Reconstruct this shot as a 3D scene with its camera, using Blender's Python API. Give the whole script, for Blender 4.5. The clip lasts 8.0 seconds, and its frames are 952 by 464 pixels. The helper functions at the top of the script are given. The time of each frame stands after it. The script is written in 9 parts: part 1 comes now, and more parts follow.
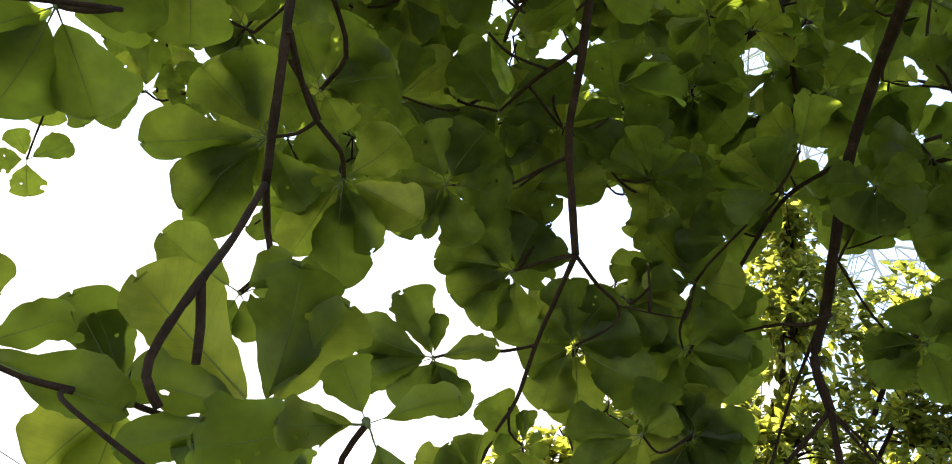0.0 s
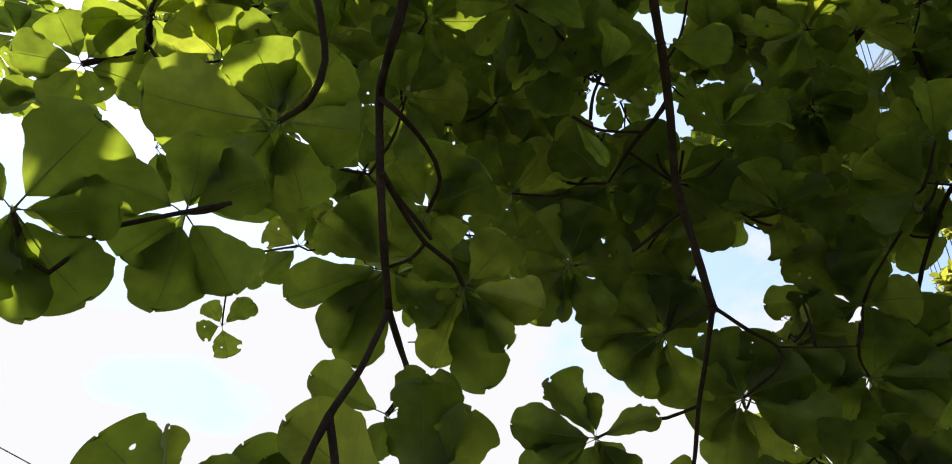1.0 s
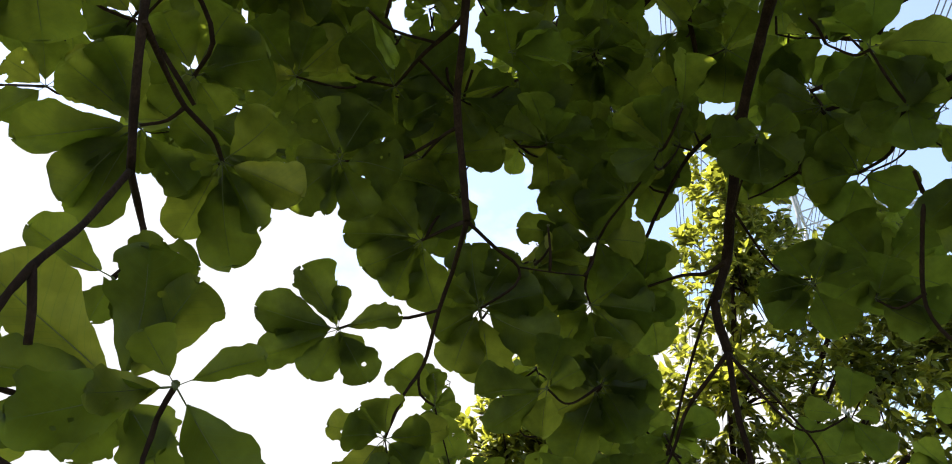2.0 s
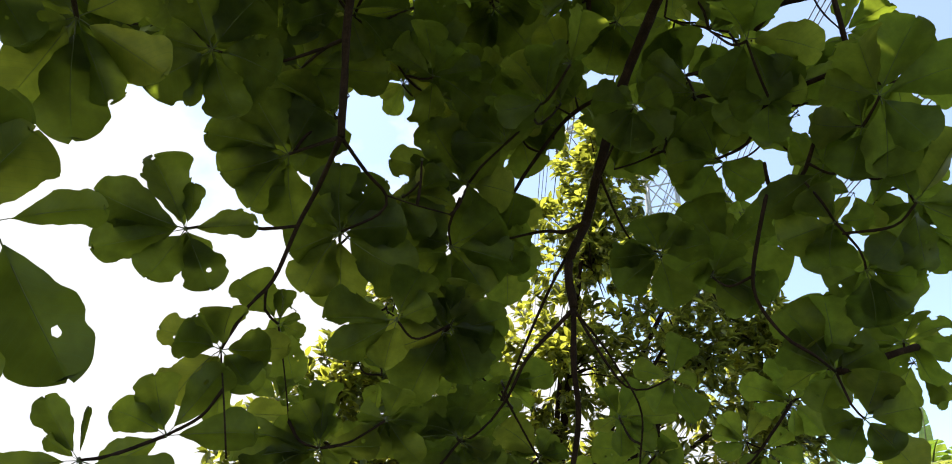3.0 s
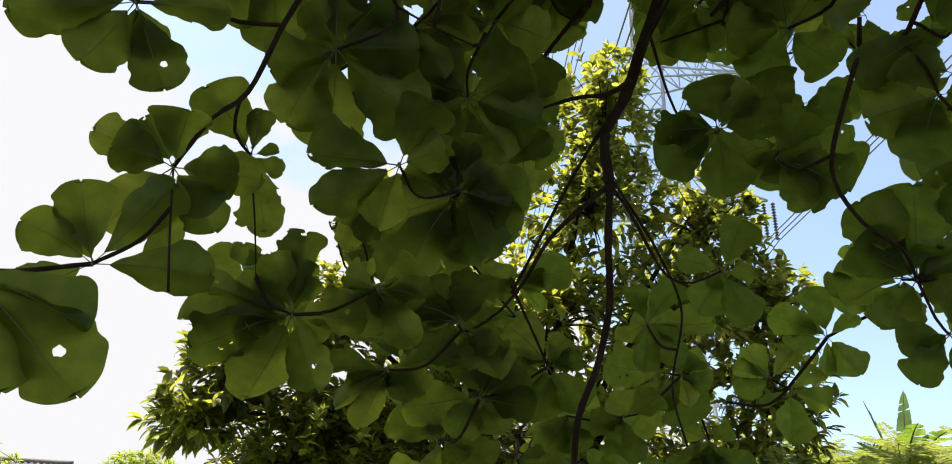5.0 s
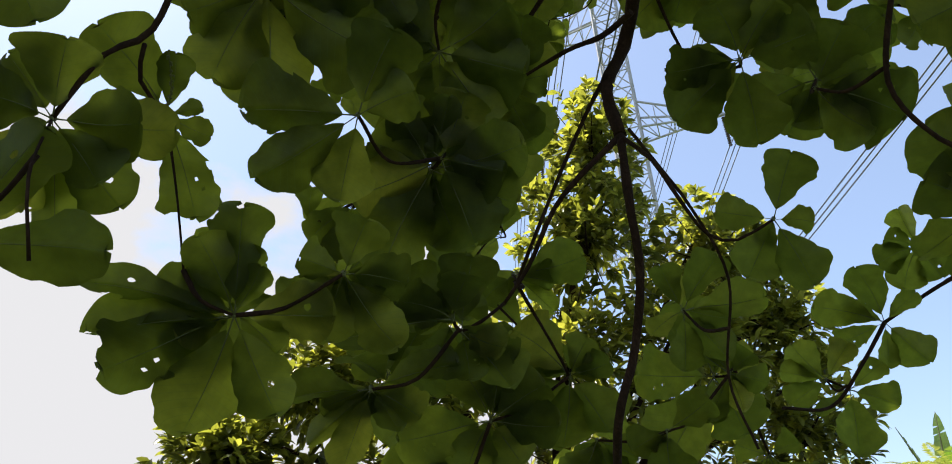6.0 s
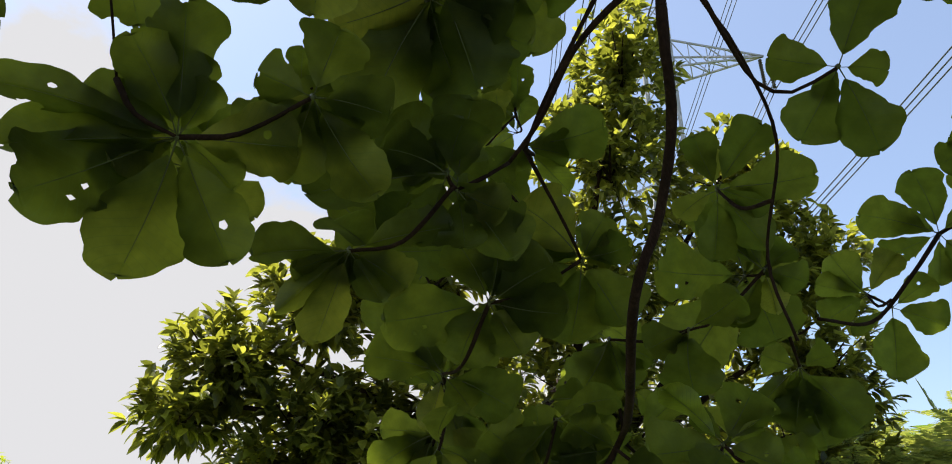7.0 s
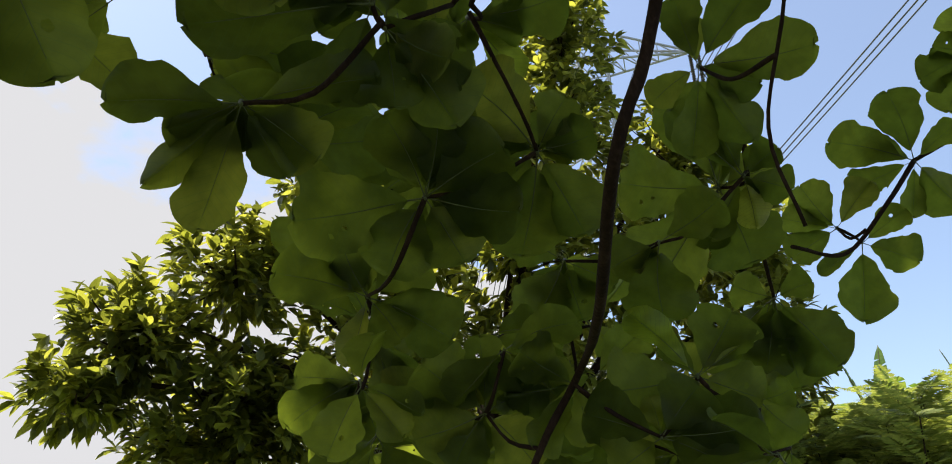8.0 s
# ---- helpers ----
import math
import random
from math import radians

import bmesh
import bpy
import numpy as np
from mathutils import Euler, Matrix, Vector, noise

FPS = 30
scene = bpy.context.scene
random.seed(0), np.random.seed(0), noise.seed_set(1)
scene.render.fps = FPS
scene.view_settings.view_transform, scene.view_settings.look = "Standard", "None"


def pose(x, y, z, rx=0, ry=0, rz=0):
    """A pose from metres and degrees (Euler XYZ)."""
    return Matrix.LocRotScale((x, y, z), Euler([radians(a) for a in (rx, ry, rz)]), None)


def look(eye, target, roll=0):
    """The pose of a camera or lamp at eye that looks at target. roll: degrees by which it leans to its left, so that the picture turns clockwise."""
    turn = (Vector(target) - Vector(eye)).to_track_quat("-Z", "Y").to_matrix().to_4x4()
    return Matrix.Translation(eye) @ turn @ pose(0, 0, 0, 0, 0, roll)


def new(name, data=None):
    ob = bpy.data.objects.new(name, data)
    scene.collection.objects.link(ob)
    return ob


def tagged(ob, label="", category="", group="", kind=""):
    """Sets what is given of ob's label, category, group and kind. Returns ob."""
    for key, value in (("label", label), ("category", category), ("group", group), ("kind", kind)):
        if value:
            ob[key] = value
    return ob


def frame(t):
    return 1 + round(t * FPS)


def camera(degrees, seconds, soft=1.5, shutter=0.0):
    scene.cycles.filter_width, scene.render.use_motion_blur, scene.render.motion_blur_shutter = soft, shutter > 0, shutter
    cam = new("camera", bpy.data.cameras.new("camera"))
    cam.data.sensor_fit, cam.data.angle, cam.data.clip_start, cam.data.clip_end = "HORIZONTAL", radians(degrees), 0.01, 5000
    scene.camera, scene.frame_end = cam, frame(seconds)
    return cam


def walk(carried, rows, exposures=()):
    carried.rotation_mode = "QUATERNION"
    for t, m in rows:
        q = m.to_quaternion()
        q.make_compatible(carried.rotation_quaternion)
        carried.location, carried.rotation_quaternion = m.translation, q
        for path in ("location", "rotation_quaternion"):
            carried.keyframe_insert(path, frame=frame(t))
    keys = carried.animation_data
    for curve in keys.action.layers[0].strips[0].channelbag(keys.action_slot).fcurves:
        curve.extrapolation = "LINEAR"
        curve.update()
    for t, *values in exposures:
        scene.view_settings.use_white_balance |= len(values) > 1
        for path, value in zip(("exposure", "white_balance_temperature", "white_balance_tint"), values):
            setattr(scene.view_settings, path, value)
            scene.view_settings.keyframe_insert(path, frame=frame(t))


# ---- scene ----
cam = camera(66.5, 8.0, soft=1.0)
PATH = [
    (0, (-0.032, -0.026, 1.714), (-0.01, 1.63, 2.835), 2.5),
    (0.5, (0.016, -0.034, 1.709), (-0.214, 1.562, 2.894), 0.5),
    (1, (0.111, -0.086, 1.695), (-0.325, 1.382, 2.98), -0.6),
    (1.5, (0.148, -0.098, 1.686), (-0.113, 1.505, 2.853), -3.2),
    (1.6, (0.164, -0.08, 1.676), (-0.049, 1.531, 2.842), -3.7),
    (1.8, (0.167, -0.093, 1.657), (0.121, 1.571, 2.765), -2.9),
    (2, (0.176, -0.087, 1.668), (0.272, 1.607, 2.726), -2.5),
    (2.2, (0.173, -0.072, 1.671), (0.396, 1.633, 2.691), -1.5),
    (3.3, (0.158, 0.012, 1.592), (0.649, 1.716, 2.516), -0.2),
    (3.5, (0.113, 0.041, 1.586), (0.579, 1.767, 2.481), 0.2),
    (4, (0.045, 0.092, 1.575), (0.58, 1.84, 2.385), -0.9),
    (4.5, (0.107, 0.227, 1.558), (0.628, 1.995, 2.334), 4.6),
    (4.7, (0.165, 0.332, 1.537), (0.681, 2.086, 2.349), 4.6),
    (5.8, (0.319, 0.842, 1.508), (0.904, 2.462, 2.524), -3.1),
    (6, (0.363, 0.902, 1.498), (0.883, 2.522, 2.549), -2.6),
    (6.5, (0.456, 1.025, 1.483), (0.958, 2.679, 2.489), -0.3),
    (7, (0.486, 1.161, 1.463), (0.968, 2.877, 2.371), 0.9),
    (7.5, (0.501, 1.344, 1.438), (1.078, 3.024, 2.356), -0.1),
    (8, (0.585, 1.498, 1.417), (1.243, 3.162, 2.31), -1.3),
]
walk(cam, [(t, look(eye, target, roll)) for t, eye, target, roll in PATH],
     exposures=[(0.0, 2.3), (0.4, 2.15), (0.9, 1.3), (1.5, 1.2), (2.1, 1.5), (3.4, 1.42), (4.5, 1.32), (6.0, 1.05), (8.0, 0.95)])

# ---- daylight ----
SUN_TURN, SUN_RISE = 140.0, 68.0      # degrees from +x, and above the horizon
world = bpy.data.worlds.new("sky")
scene.world = world
world.use_nodes = True
wn, wl = world.node_tree.nodes, world.node_tree.links
wn.clear()
w_out = wn.new("ShaderNodeOutputWorld")
w_bg = wn.new("ShaderNodeBackground")
w_bg.inputs["Strength"].default_value = 0.13
sky = wn.new("ShaderNodeTexSky")
sky.sky_type, sky.sun_disc = "NISHITA", False
sky.sun_elevation, sky.sun_rotation = radians(SUN_RISE), radians(90 - SUN_TURN)
sky.dust_density, sky.ozone_density = 1.2, 1.5
w_co = wn.new("ShaderNodeTexCoord")
w_map = wn.new("ShaderNodeMapping")
w_map.inputs["Scale"].default_value = (1.0, 1.0, 1.7)
w_map.inputs["Location"].default_value = (0.35, 0.2, 0.1)
w_noise = wn.new("ShaderNodeTexNoise")
w_noise.inputs["Scale"].default_value, w_noise.inputs["Detail"].default_value = 3.2, 10.0
w_noise.inputs["Roughness"].default_value = 0.55
w_sep = wn.new("ShaderNodeSeparateXYZ")
w_bank = wn.new("ShaderNodeVectorMath")          # cumulus banks stand over one half of the horizon
w_bank.operation = "DOT_PRODUCT"
w_bank.inputs[1].default_value = (-0.5, 0.866, 0.0)


def w_math(op, a, b, c=None):
    n = wn.new("ShaderNodeMath")
    n.operation = op
    for k, v in enumerate((a, b, c)):
        if isinstance(v, (int, float)):
            n.inputs[k].default_value = v
        elif v is not None:
            wl.new(v, n.inputs[k])
    return n.outputs[0]


w_mix = wn.new("ShaderNodeMixRGB")
w_mix.inputs["Color2"].default_value = (3.1, 3.08, 3.16, 1)
wl.new(w_co.outputs["Generated"], w_map.inputs["Vector"])
wl.new(w_map.outputs["Vector"], w_noise.inputs["Vector"])
wl.new(w_co.outputs["Generated"], w_bank.inputs[0])
wl.new(w_co.outputs["Generated"], w_sep.inputs["Vector"])
w_low = w_math("MULTIPLY_ADD", w_sep.outputs["Z"], -5.0, 5.0 * 0.60)
w_side = w_math("MINIMUM", w_math("MULTIPLY_ADD", w_bank.outputs["Value"], 9.0, -5.6), 0.0)
w_puff = w_math("MULTIPLY_ADD", w_noise.outputs["Fac"], 3.0, -1.5)
w_along = wn.new("ShaderNodeVectorMath")         # a rift of blue between two banks of cloud
w_along.operation = "DOT_PRODUCT"
w_along.inputs[1].default_value = (0.78, 0.625, 0.0)
wl.new(w_co.outputs["Generated"], w_along.inputs[0])
w_far = w_math("POWER", w_math("ABSOLUTE", w_math("MULTIPLY", w_along.outputs["Value"], 5.5), 0), 2.0)
w_off = w_math("POWER", w_math("ABSOLUTE", w_math("MULTIPLY_ADD", w_sep.outputs["Z"], 20.0, -0.425 * 20.0), 0), 2.0)
w_rift = w_math("MAXIMUM", w_math("SUBTRACT", w_math("SUBTRACT", 1.3, w_far), w_off), 0.0)
w_sum = w_math("SUBTRACT", w_math("ADD", w_math("ADD", w_low, w_side), w_puff), w_rift)
w_ramp = wn.new("ShaderNodeValToRGB")
w_ramp.color_ramp.elements[0].position, w_ramp.color_ramp.elements[1].position = 0.0, 0.28
w_ramp.color_ramp.elements[0].color = (0.15, 0.15, 0.15, 1)      # thin haze over the blue
wl.new(w_sum, w_ramp.inputs["Fac"])
wl.new(w_ramp.outputs["Color"], w_mix.inputs["Fac"])
wl.new(sky.outputs["Color"], w_mix.inputs["Color1"])
wl.new(w_mix.outputs["Color"], w_bg.inputs["Color"])
wl.new(w_bg.outputs["Background"], w_out.inputs["Surface"])

sun = new("sun", bpy.data.lights.new("sun", "SUN"))
sun.data.energy, sun.data.angle, sun.data.color = 5.0, radians(0.53), (1.0, 0.95, 0.86)
SUN_WAY = Vector((math.cos(radians(SUN_RISE)) * math.cos(radians(SUN_TURN)),
                  math.cos(radians(SUN_RISE)) * math.sin(radians(SUN_TURN)), math.sin(radians(SUN_RISE))))
sun.matrix_world = Matrix.Translation((0, 0, 30)) @ SUN_WAY.to_track_quat("Z", "Y").to_matrix().to_4x4()

rng = random.Random(7)


# ---- materials ----
def material(name, rough=0.7, metal=0.0, spec=0.5):
    m = bpy.data.materials.new(name)
    m.use_nodes = True
    b = m.node_tree.nodes["Principled BSDF"]
    b.inputs["Roughness"].default_value, b.inputs["Metallic"].default_value = rough, metal
    b.inputs["Specular IOR Level"].default_value = spec
    return m, m.node_tree.nodes, m.node_tree.links, b


def ramp_node(nodes, stops):
    r = nodes.new("ShaderNodeValToRGB")
    e = r.color_ramp.elements
    e[0].position, e[0].color = stops[0][0], (*stops[0][1], 1)
    e[1].position, e[1].color = stops[-1][0], (*stops[-1][1], 1)
    for p, c in stops[1:-1]:
        n = e.new(p)
        n.color = (*c, 1)
    return r


def piece_random(nodes, links):
    """One number per piece, whether it is an object of its own or an island of a joined mesh."""
    a, b = nodes.new("ShaderNodeObjectInfo"), nodes.new("ShaderNodeNewGeometry")
    s, f = nodes.new("ShaderNodeMath"), nodes.new("ShaderNodeMath")
    f.operation = "FRACT"
    links.new(a.outputs["Random"], s.inputs[0])
    links.new(b.outputs["Random Per Island"], s.inputs[1])
    links.new(s.outputs[0], f.inputs[0])
    return f.outputs[0]


def rough_material(name, stops, scale, rough=0.8, bump=0.4, distance=0.01, metal=0.0, stretch=(1, 1, 1), spec=0.5):
    """A mottled surface: noise at two scales for colour, and relief."""
    m, n, l, b = material(name, rough, metal, spec)
    co, mp = n.new("ShaderNodeTexCoord"), n.new("ShaderNodeMapping")
    mp.inputs["Scale"].default_value = stretch
    big, fine = n.new("ShaderNodeTexNoise"), n.new("ShaderNodeTexNoise")
    big.inputs["Scale"].default_value, fine.inputs["Scale"].default_value = scale, scale * 7
    big.inputs["Detail"].default_value = fine.inputs["Detail"].default_value = 5
    mx = n.new("ShaderNodeMixRGB")
    mx.inputs["Fac"].default_value = 0.45
    r = ramp_node(n, stops)
    bp = n.new("ShaderNodeBump")
    bp.inputs["Strength"].default_value, bp.inputs["Distance"].default_value = bump, distance
    l.new(co.outputs["Object"], mp.inputs["Vector"])
    for t in (big, fine):
        l.new(mp.outputs["Vector"], t.inputs["Vector"])
    l.new(big.outputs["Fac"], mx.inputs["Color1"])
    l.new(fine.outputs["Fac"], mx.inputs["Color2"])
    l.new(mx.outputs["Color"], r.inputs["Fac"])
    l.new(r.outputs["Color"], b.inputs["Base Color"])
    l.new(mx.outputs["Color"], bp.inputs["Height"])
    l.new(bp.outputs["Normal"], b.inputs["Normal"])
    return m


def leaf_material(name, stops, glow, through_part, rough, veins, spots=0.25, vein_tint=(0.12, 0.17, 0.04), spec=0.5):
    """A leaf: a glossy skin over a blade that lets light through, with midrib, side veins and blotches."""
    m, n, l, b = material(name, rough, 0.0, spec)
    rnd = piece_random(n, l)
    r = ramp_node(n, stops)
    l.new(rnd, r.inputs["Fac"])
    uv = n.new("ShaderNodeUVMap")
    uv.uv_map = "leaf"
    sp = n.new("ShaderNodeSeparateXYZ")
    l.new(uv.outputs["UV"], sp.inputs["Vector"])
    off, ab = n.new("ShaderNodeMath"), n.new("ShaderNodeMath")
    off.operation, off.inputs[1].default_value, ab.operation = "SUBTRACT", 0.5, "ABSOLUTE"
    l.new(sp.outputs["X"], off.inputs[0])
    l.new(off.outputs[0], ab.inputs[0])
    slant = n.new("ShaderNodeMath")              # side veins climb towards the tip
    slant.operation, slant.inputs[1].default_value = "MULTIPLY_ADD", -0.45
    l.new(ab.outputs[0], slant.inputs[0])
    l.new(sp.outputs["Y"], slant.inputs[2])
    fr, tri, ed = n.new("ShaderNodeMath"), n.new("ShaderNodeMath"), n.new("ShaderNodeMath")
    fr.operation, fr.inputs[1].default_value = "MULTIPLY", veins
    tri.operation, tri.inputs[1].default_value = "PINGPONG", 0.5
    ed.operation, ed.inputs[1].default_value = "LESS_THAN", 0.045
    l.new(slant.outputs[0], fr.inputs[0])
    l.new(fr.outputs[0], tri.inputs[0])
    l.new(tri.outputs[0], ed.inputs[0])
    rib = n.new("ShaderNodeMath")
    rib.operation, rib.inputs[1].default_value = "LESS_THAN", 0.014
    l.new(ab.outputs[0], rib.inputs[0])
    vm = n.new("ShaderNodeMath")
    vm.operation = "MAXIMUM"
    l.new(ed.outputs[0], vm.inputs[0])
    l.new(rib.outputs[0], vm.inputs[1])
    soft = n.new("ShaderNodeMath")
    soft.operation, soft.inputs[1].default_value = "MULTIPLY", 0.55
    l.new(vm.outputs[0], soft.inputs[0])
    nz = n.new("ShaderNodeTexNoise")
    nz.inputs["Scale"].default_value, nz.inputs["Detail"].default_value = 28.0, 6.0
    geo = n.new("ShaderNodeNewGeometry")
    l.new(geo.outputs["Position"], nz.inputs["Vector"])
    bl = ramp_node(n, [(0.40, (0.55, 0.55, 0.5)), (0.66, (1.15, 1.12, 1.0))])
    l.new(nz.outputs["Fac"], bl.inputs["Fac"])
    mul = n.new("ShaderNodeMixRGB")
    mul.blend_type, mul.inputs["Fac"].default_value = "MULTIPLY", spots * 2
    l.new(r.outputs["Color"], mul.inputs["Color1"])
    l.new(bl.outputs["Color"], mul.inputs["Color2"])
    mv = n.new("ShaderNodeMixRGB")
    mv.inputs["Color2"].default_value = (*vein_tint, 1)
    l.new(soft.outputs[0], mv.inputs["Fac"])
    l.new(mul.outputs["Color"], mv.inputs["Color1"])
    l.new(mv.outputs["Color"], b.inputs["Base Color"])
    bp = n.new("ShaderNodeBump")
    bp.inputs["Strength"].default_value, bp.inputs["Distance"].default_value = 0.35, 0.003
    l.new(vm.outputs[0], bp.inputs["Height"])
    l.new(bp.outputs["Normal"], b.inputs["Normal"])
    tr, sh = n.new("ShaderNodeBsdfTranslucent"), n.new("ShaderNodeMixShader")
    gm = n.new("ShaderNodeMixRGB")
    gm.blend_type, gm.inputs["Fac"].default_value = "MULTIPLY", spots * 2
    gr = ramp_node(n, glow)
    l.new(rnd, gr.inputs["Fac"])
    l.new(gr.outputs["Color"], gm.inputs["Color1"])
    l.new(bl.outputs["Color"], gm.inputs["Color2"])
    gd = n.new("ShaderNodeMixRGB")
    gd.blend_type, gd.inputs["Color2"].default_value = "MULTIPLY", (0.55, 0.6, 0.5, 1)
    l.new(soft.outputs[0], gd.inputs["Fac"])
    l.new(gm.outputs["Color"], gd.inputs["Color1"])
    l.new(gd.outputs["Color"], tr.inputs["Color"])
    sh.inputs["Fac"].default_value = through_part
    l.new(b.outputs[0], sh.inputs[1])
    l.new(tr.outputs[0], sh.inputs[2])
    l.new(sh.outputs[0], n["Material Output"].inputs["Surface"])
    return m


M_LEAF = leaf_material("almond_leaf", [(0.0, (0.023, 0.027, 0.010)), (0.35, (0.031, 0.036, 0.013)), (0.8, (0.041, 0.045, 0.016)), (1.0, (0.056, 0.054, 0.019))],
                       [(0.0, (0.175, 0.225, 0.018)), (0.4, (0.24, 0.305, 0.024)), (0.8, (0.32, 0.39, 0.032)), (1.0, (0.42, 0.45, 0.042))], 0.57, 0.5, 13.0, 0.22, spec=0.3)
# brighter copy for young leaves and for sunlit ones, sunlight put into the colour
M_YELLOW = leaf_material("young_and_sunlit_leaf", [(0.0, (0.16, 0.22, 0.02)), (1.0, (0.26, 0.27, 0.04))],
                         [(0.0, (0.42, 0.52, 0.03)), (1.0, (0.55, 0.55, 0.06))], 0.5, 0.45, 13.0)
M_STALK = rough_material("leaf_stalk", [(0.3, (0.05, 0.06, 0.015)), (0.7, (0.10, 0.10, 0.03))], 30, 0.6, 0.2)
M_BARK = rough_material("bark", [(0.3, (0.010, 0.005, 0.004)), (0.5, (0.023, 0.011, 0.008)), (0.74, (0.052, 0.028, 0.021))], 26, 0.95, 0.9, 0.006, stretch=(1, 1, 0.5), spec=0.15)
M_MANGO = leaf_material("dense_leaf", [(0.0, (0.040, 0.046, 0.016)), (0.5, (0.085, 0.098, 0.025)), (1.0, (0.23, 0.235, 0.055))],
                        [(0.0, (0.15, 0.165, 0.020)), (0.45, (0.39, 0.41, 0.040)), (1.0, (0.77, 0.75, 0.09))], 0.48, 0.33, 9.0)
M_DOME = leaf_material("dome_leaf", [(0.0, (0.12, 0.18, 0.02)), (1.0, (0.27, 0.31, 0.04))],
                       [(0.0, (0.40, 0.50, 0.03)), (1.0, (0.66, 0.68, 0.06))], 0.45, 0.4, 9.0)
M_FERN = leaf_material("feather_leaf", [(0.0, (0.13, 0.175, 0.05)), (1.0, (0.30, 0.32, 0.09))],
                       [(0.0, (0.34, 0.42, 0.06)), (1.0, (0.62, 0.63, 0.11))], 0.42, 0.75, 6.0)
M_BANANA = leaf_material("banana_leaf", [(0.0, (0.05, 0.11, 0.02)), (1.0, (0.10, 0.17, 0.03))],
                         [(0.0, (0.2, 0.36, 0.03)), (1.0, (0.36, 0.46, 0.05))], 0.4, 0.35, 40.0)
M_GRASS = rough_material("grass", [(0.3, (0.035, 0.05, 0.015)), (0.5, (0.06, 0.09, 0.02)), (0.75, (0.13, 0.12, 0.05))], 0.6, 0.95, 0.8, 0.05)
M_STEEL = rough_material("galvanised_steel", [(0.3, (0.34, 0.325, 0.33)), (0.7, (0.50, 0.48, 0.48))], 2.0, 0.55, 0.1, metal=0.2)
M_WIRE = rough_material("conductor", [(0.3, (0.08, 0.08, 0.09)), (0.7, (0.16, 0.16, 0.17))], 3.0, 0.5, 0.1, metal=0.7)
M_GLASS = rough_material("insulator_glaze", [(0.3, (0.05, 0.035, 0.03)), (0.7, (0.09, 0.06, 0.05))], 4.0, 0.25, 0.05)
M_TILE = rough_material("roof_tile", [(0.3, (0.10, 0.08, 0.07)), (0.55, (0.17, 0.14, 0.125)), (0.75, (0.25, 0.22, 0.20))], 1.3, 0.85, 0.5, 0.02)
M_PLASTER = rough_material("plaster", [(0.3, (0.55, 0.53, 0.48)), (0.7, (0.74, 0.72, 0.68))], 0.8, 0.9, 0.2)
M_PAINT = rough_material("white_paint", [(0.3, (0.66, 0.65, 0.62)), (0.7, (0.82, 0.81, 0.79))], 2.0, 0.6, 0.1)
M_PANE = rough_material("window_pane", [(0.3, (0.03, 0.035, 0.04)), (0.7, (0.05, 0.055, 0.06))], 1.0, 0.1, 0.0)


# ---- mesh helpers ----
def part(name, bm, mats, parent=None, label=""):
    """Links a bmesh as one mesh object, under a thing or a part."""
    me = bpy.data.meshes.new(name)
    bm.to_mesh(me)
    bm.free()
    for m in (mats if isinstance(mats, (list, tuple)) else (mats,)):
        me.materials.append(m)
    ob = new(name, me)
    ob.parent = parent
    return tagged(ob, label)


def smooth_line(points, step=0.03):
    """A rounded line through the points, as places at about even steps."""
    p = [Vector(q) for q in points]
    p = [2 * p[0] - p[1]] + p + [2 * p[-1] - p[-2]]
    out = []
    for i in range(1, len(p) - 2):
        a, b, c, d = p[i - 1:i + 3]
        count = max(2, int((c - b).length / step))
        for k in range(count):
            t = k / count
            out.append(0.5 * ((2 * b) + (c - a) * t + (2 * a - 5 * b + 4 * c - d) * t * t + (3 * b - a - 3 * c + d) * t ** 3))
    return out + [p[-2]]


def tube(bm, line, r0, r1, sides=8, lumps=0.0, mat=0):
    """A tapered round stem along a line of places, closed at both ends."""
    rings = []
    ref = Vector((0.31, 0.2, 0.93)).normalized()
    count = len(line)
    for i, q in enumerate(line):
        way = (line[min(i + 1, count - 1)] - line[max(i - 1, 0)]).normalized()
        side = way.cross(ref)
        side = (side if side.length > 0.05 else way.cross(Vector((1, 0, 0)))).normalized()
        other = way.cross(side)
        r = r0 + (r1 - r0) * i / max(1, count - 1)
        ring = []
        for k in range(sides):
            a = 2 * math.pi * k / sides
            w = 1 + lumps * noise.noise((q + side * math.cos(a) * 0.02 + other * math.sin(a) * 0.02) * 45) + lumps * noise.noise(q * 14)
            ring.append(bm.verts.new(q + (side * math.cos(a) + other * math.sin(a)) * r * w))
        rings.append(ring)
    for a, b in zip(rings, rings[1:]):
        for k in range(sides):
            f = bm.faces.new((a[k], a[(k + 1) % sides], b[(k + 1) % sides], b[k]))
            f.smooth, f.material_index = True, mat
    for ring in (rings[0][::-1], rings[-1]):
        bm.faces.new(ring).material_index = mat


def box(bm, lo, hi, m=Matrix(), mat=0):
    """A block between two corners, laid by a pose."""
    v = [bm.verts.new(m @ Vector((x, y, z))) for x in (lo[0], hi[0]) for y in (lo[1], hi[1]) for z in (lo[2], hi[2])]
    for q in ((0, 1, 3, 2), (4, 6, 7, 5), (0, 4, 5, 1), (2, 3, 7, 6), (0, 2, 6, 4), (1, 5, 7, 3)):
        bm.faces.new([v[k] for k in q]).material_index = mat


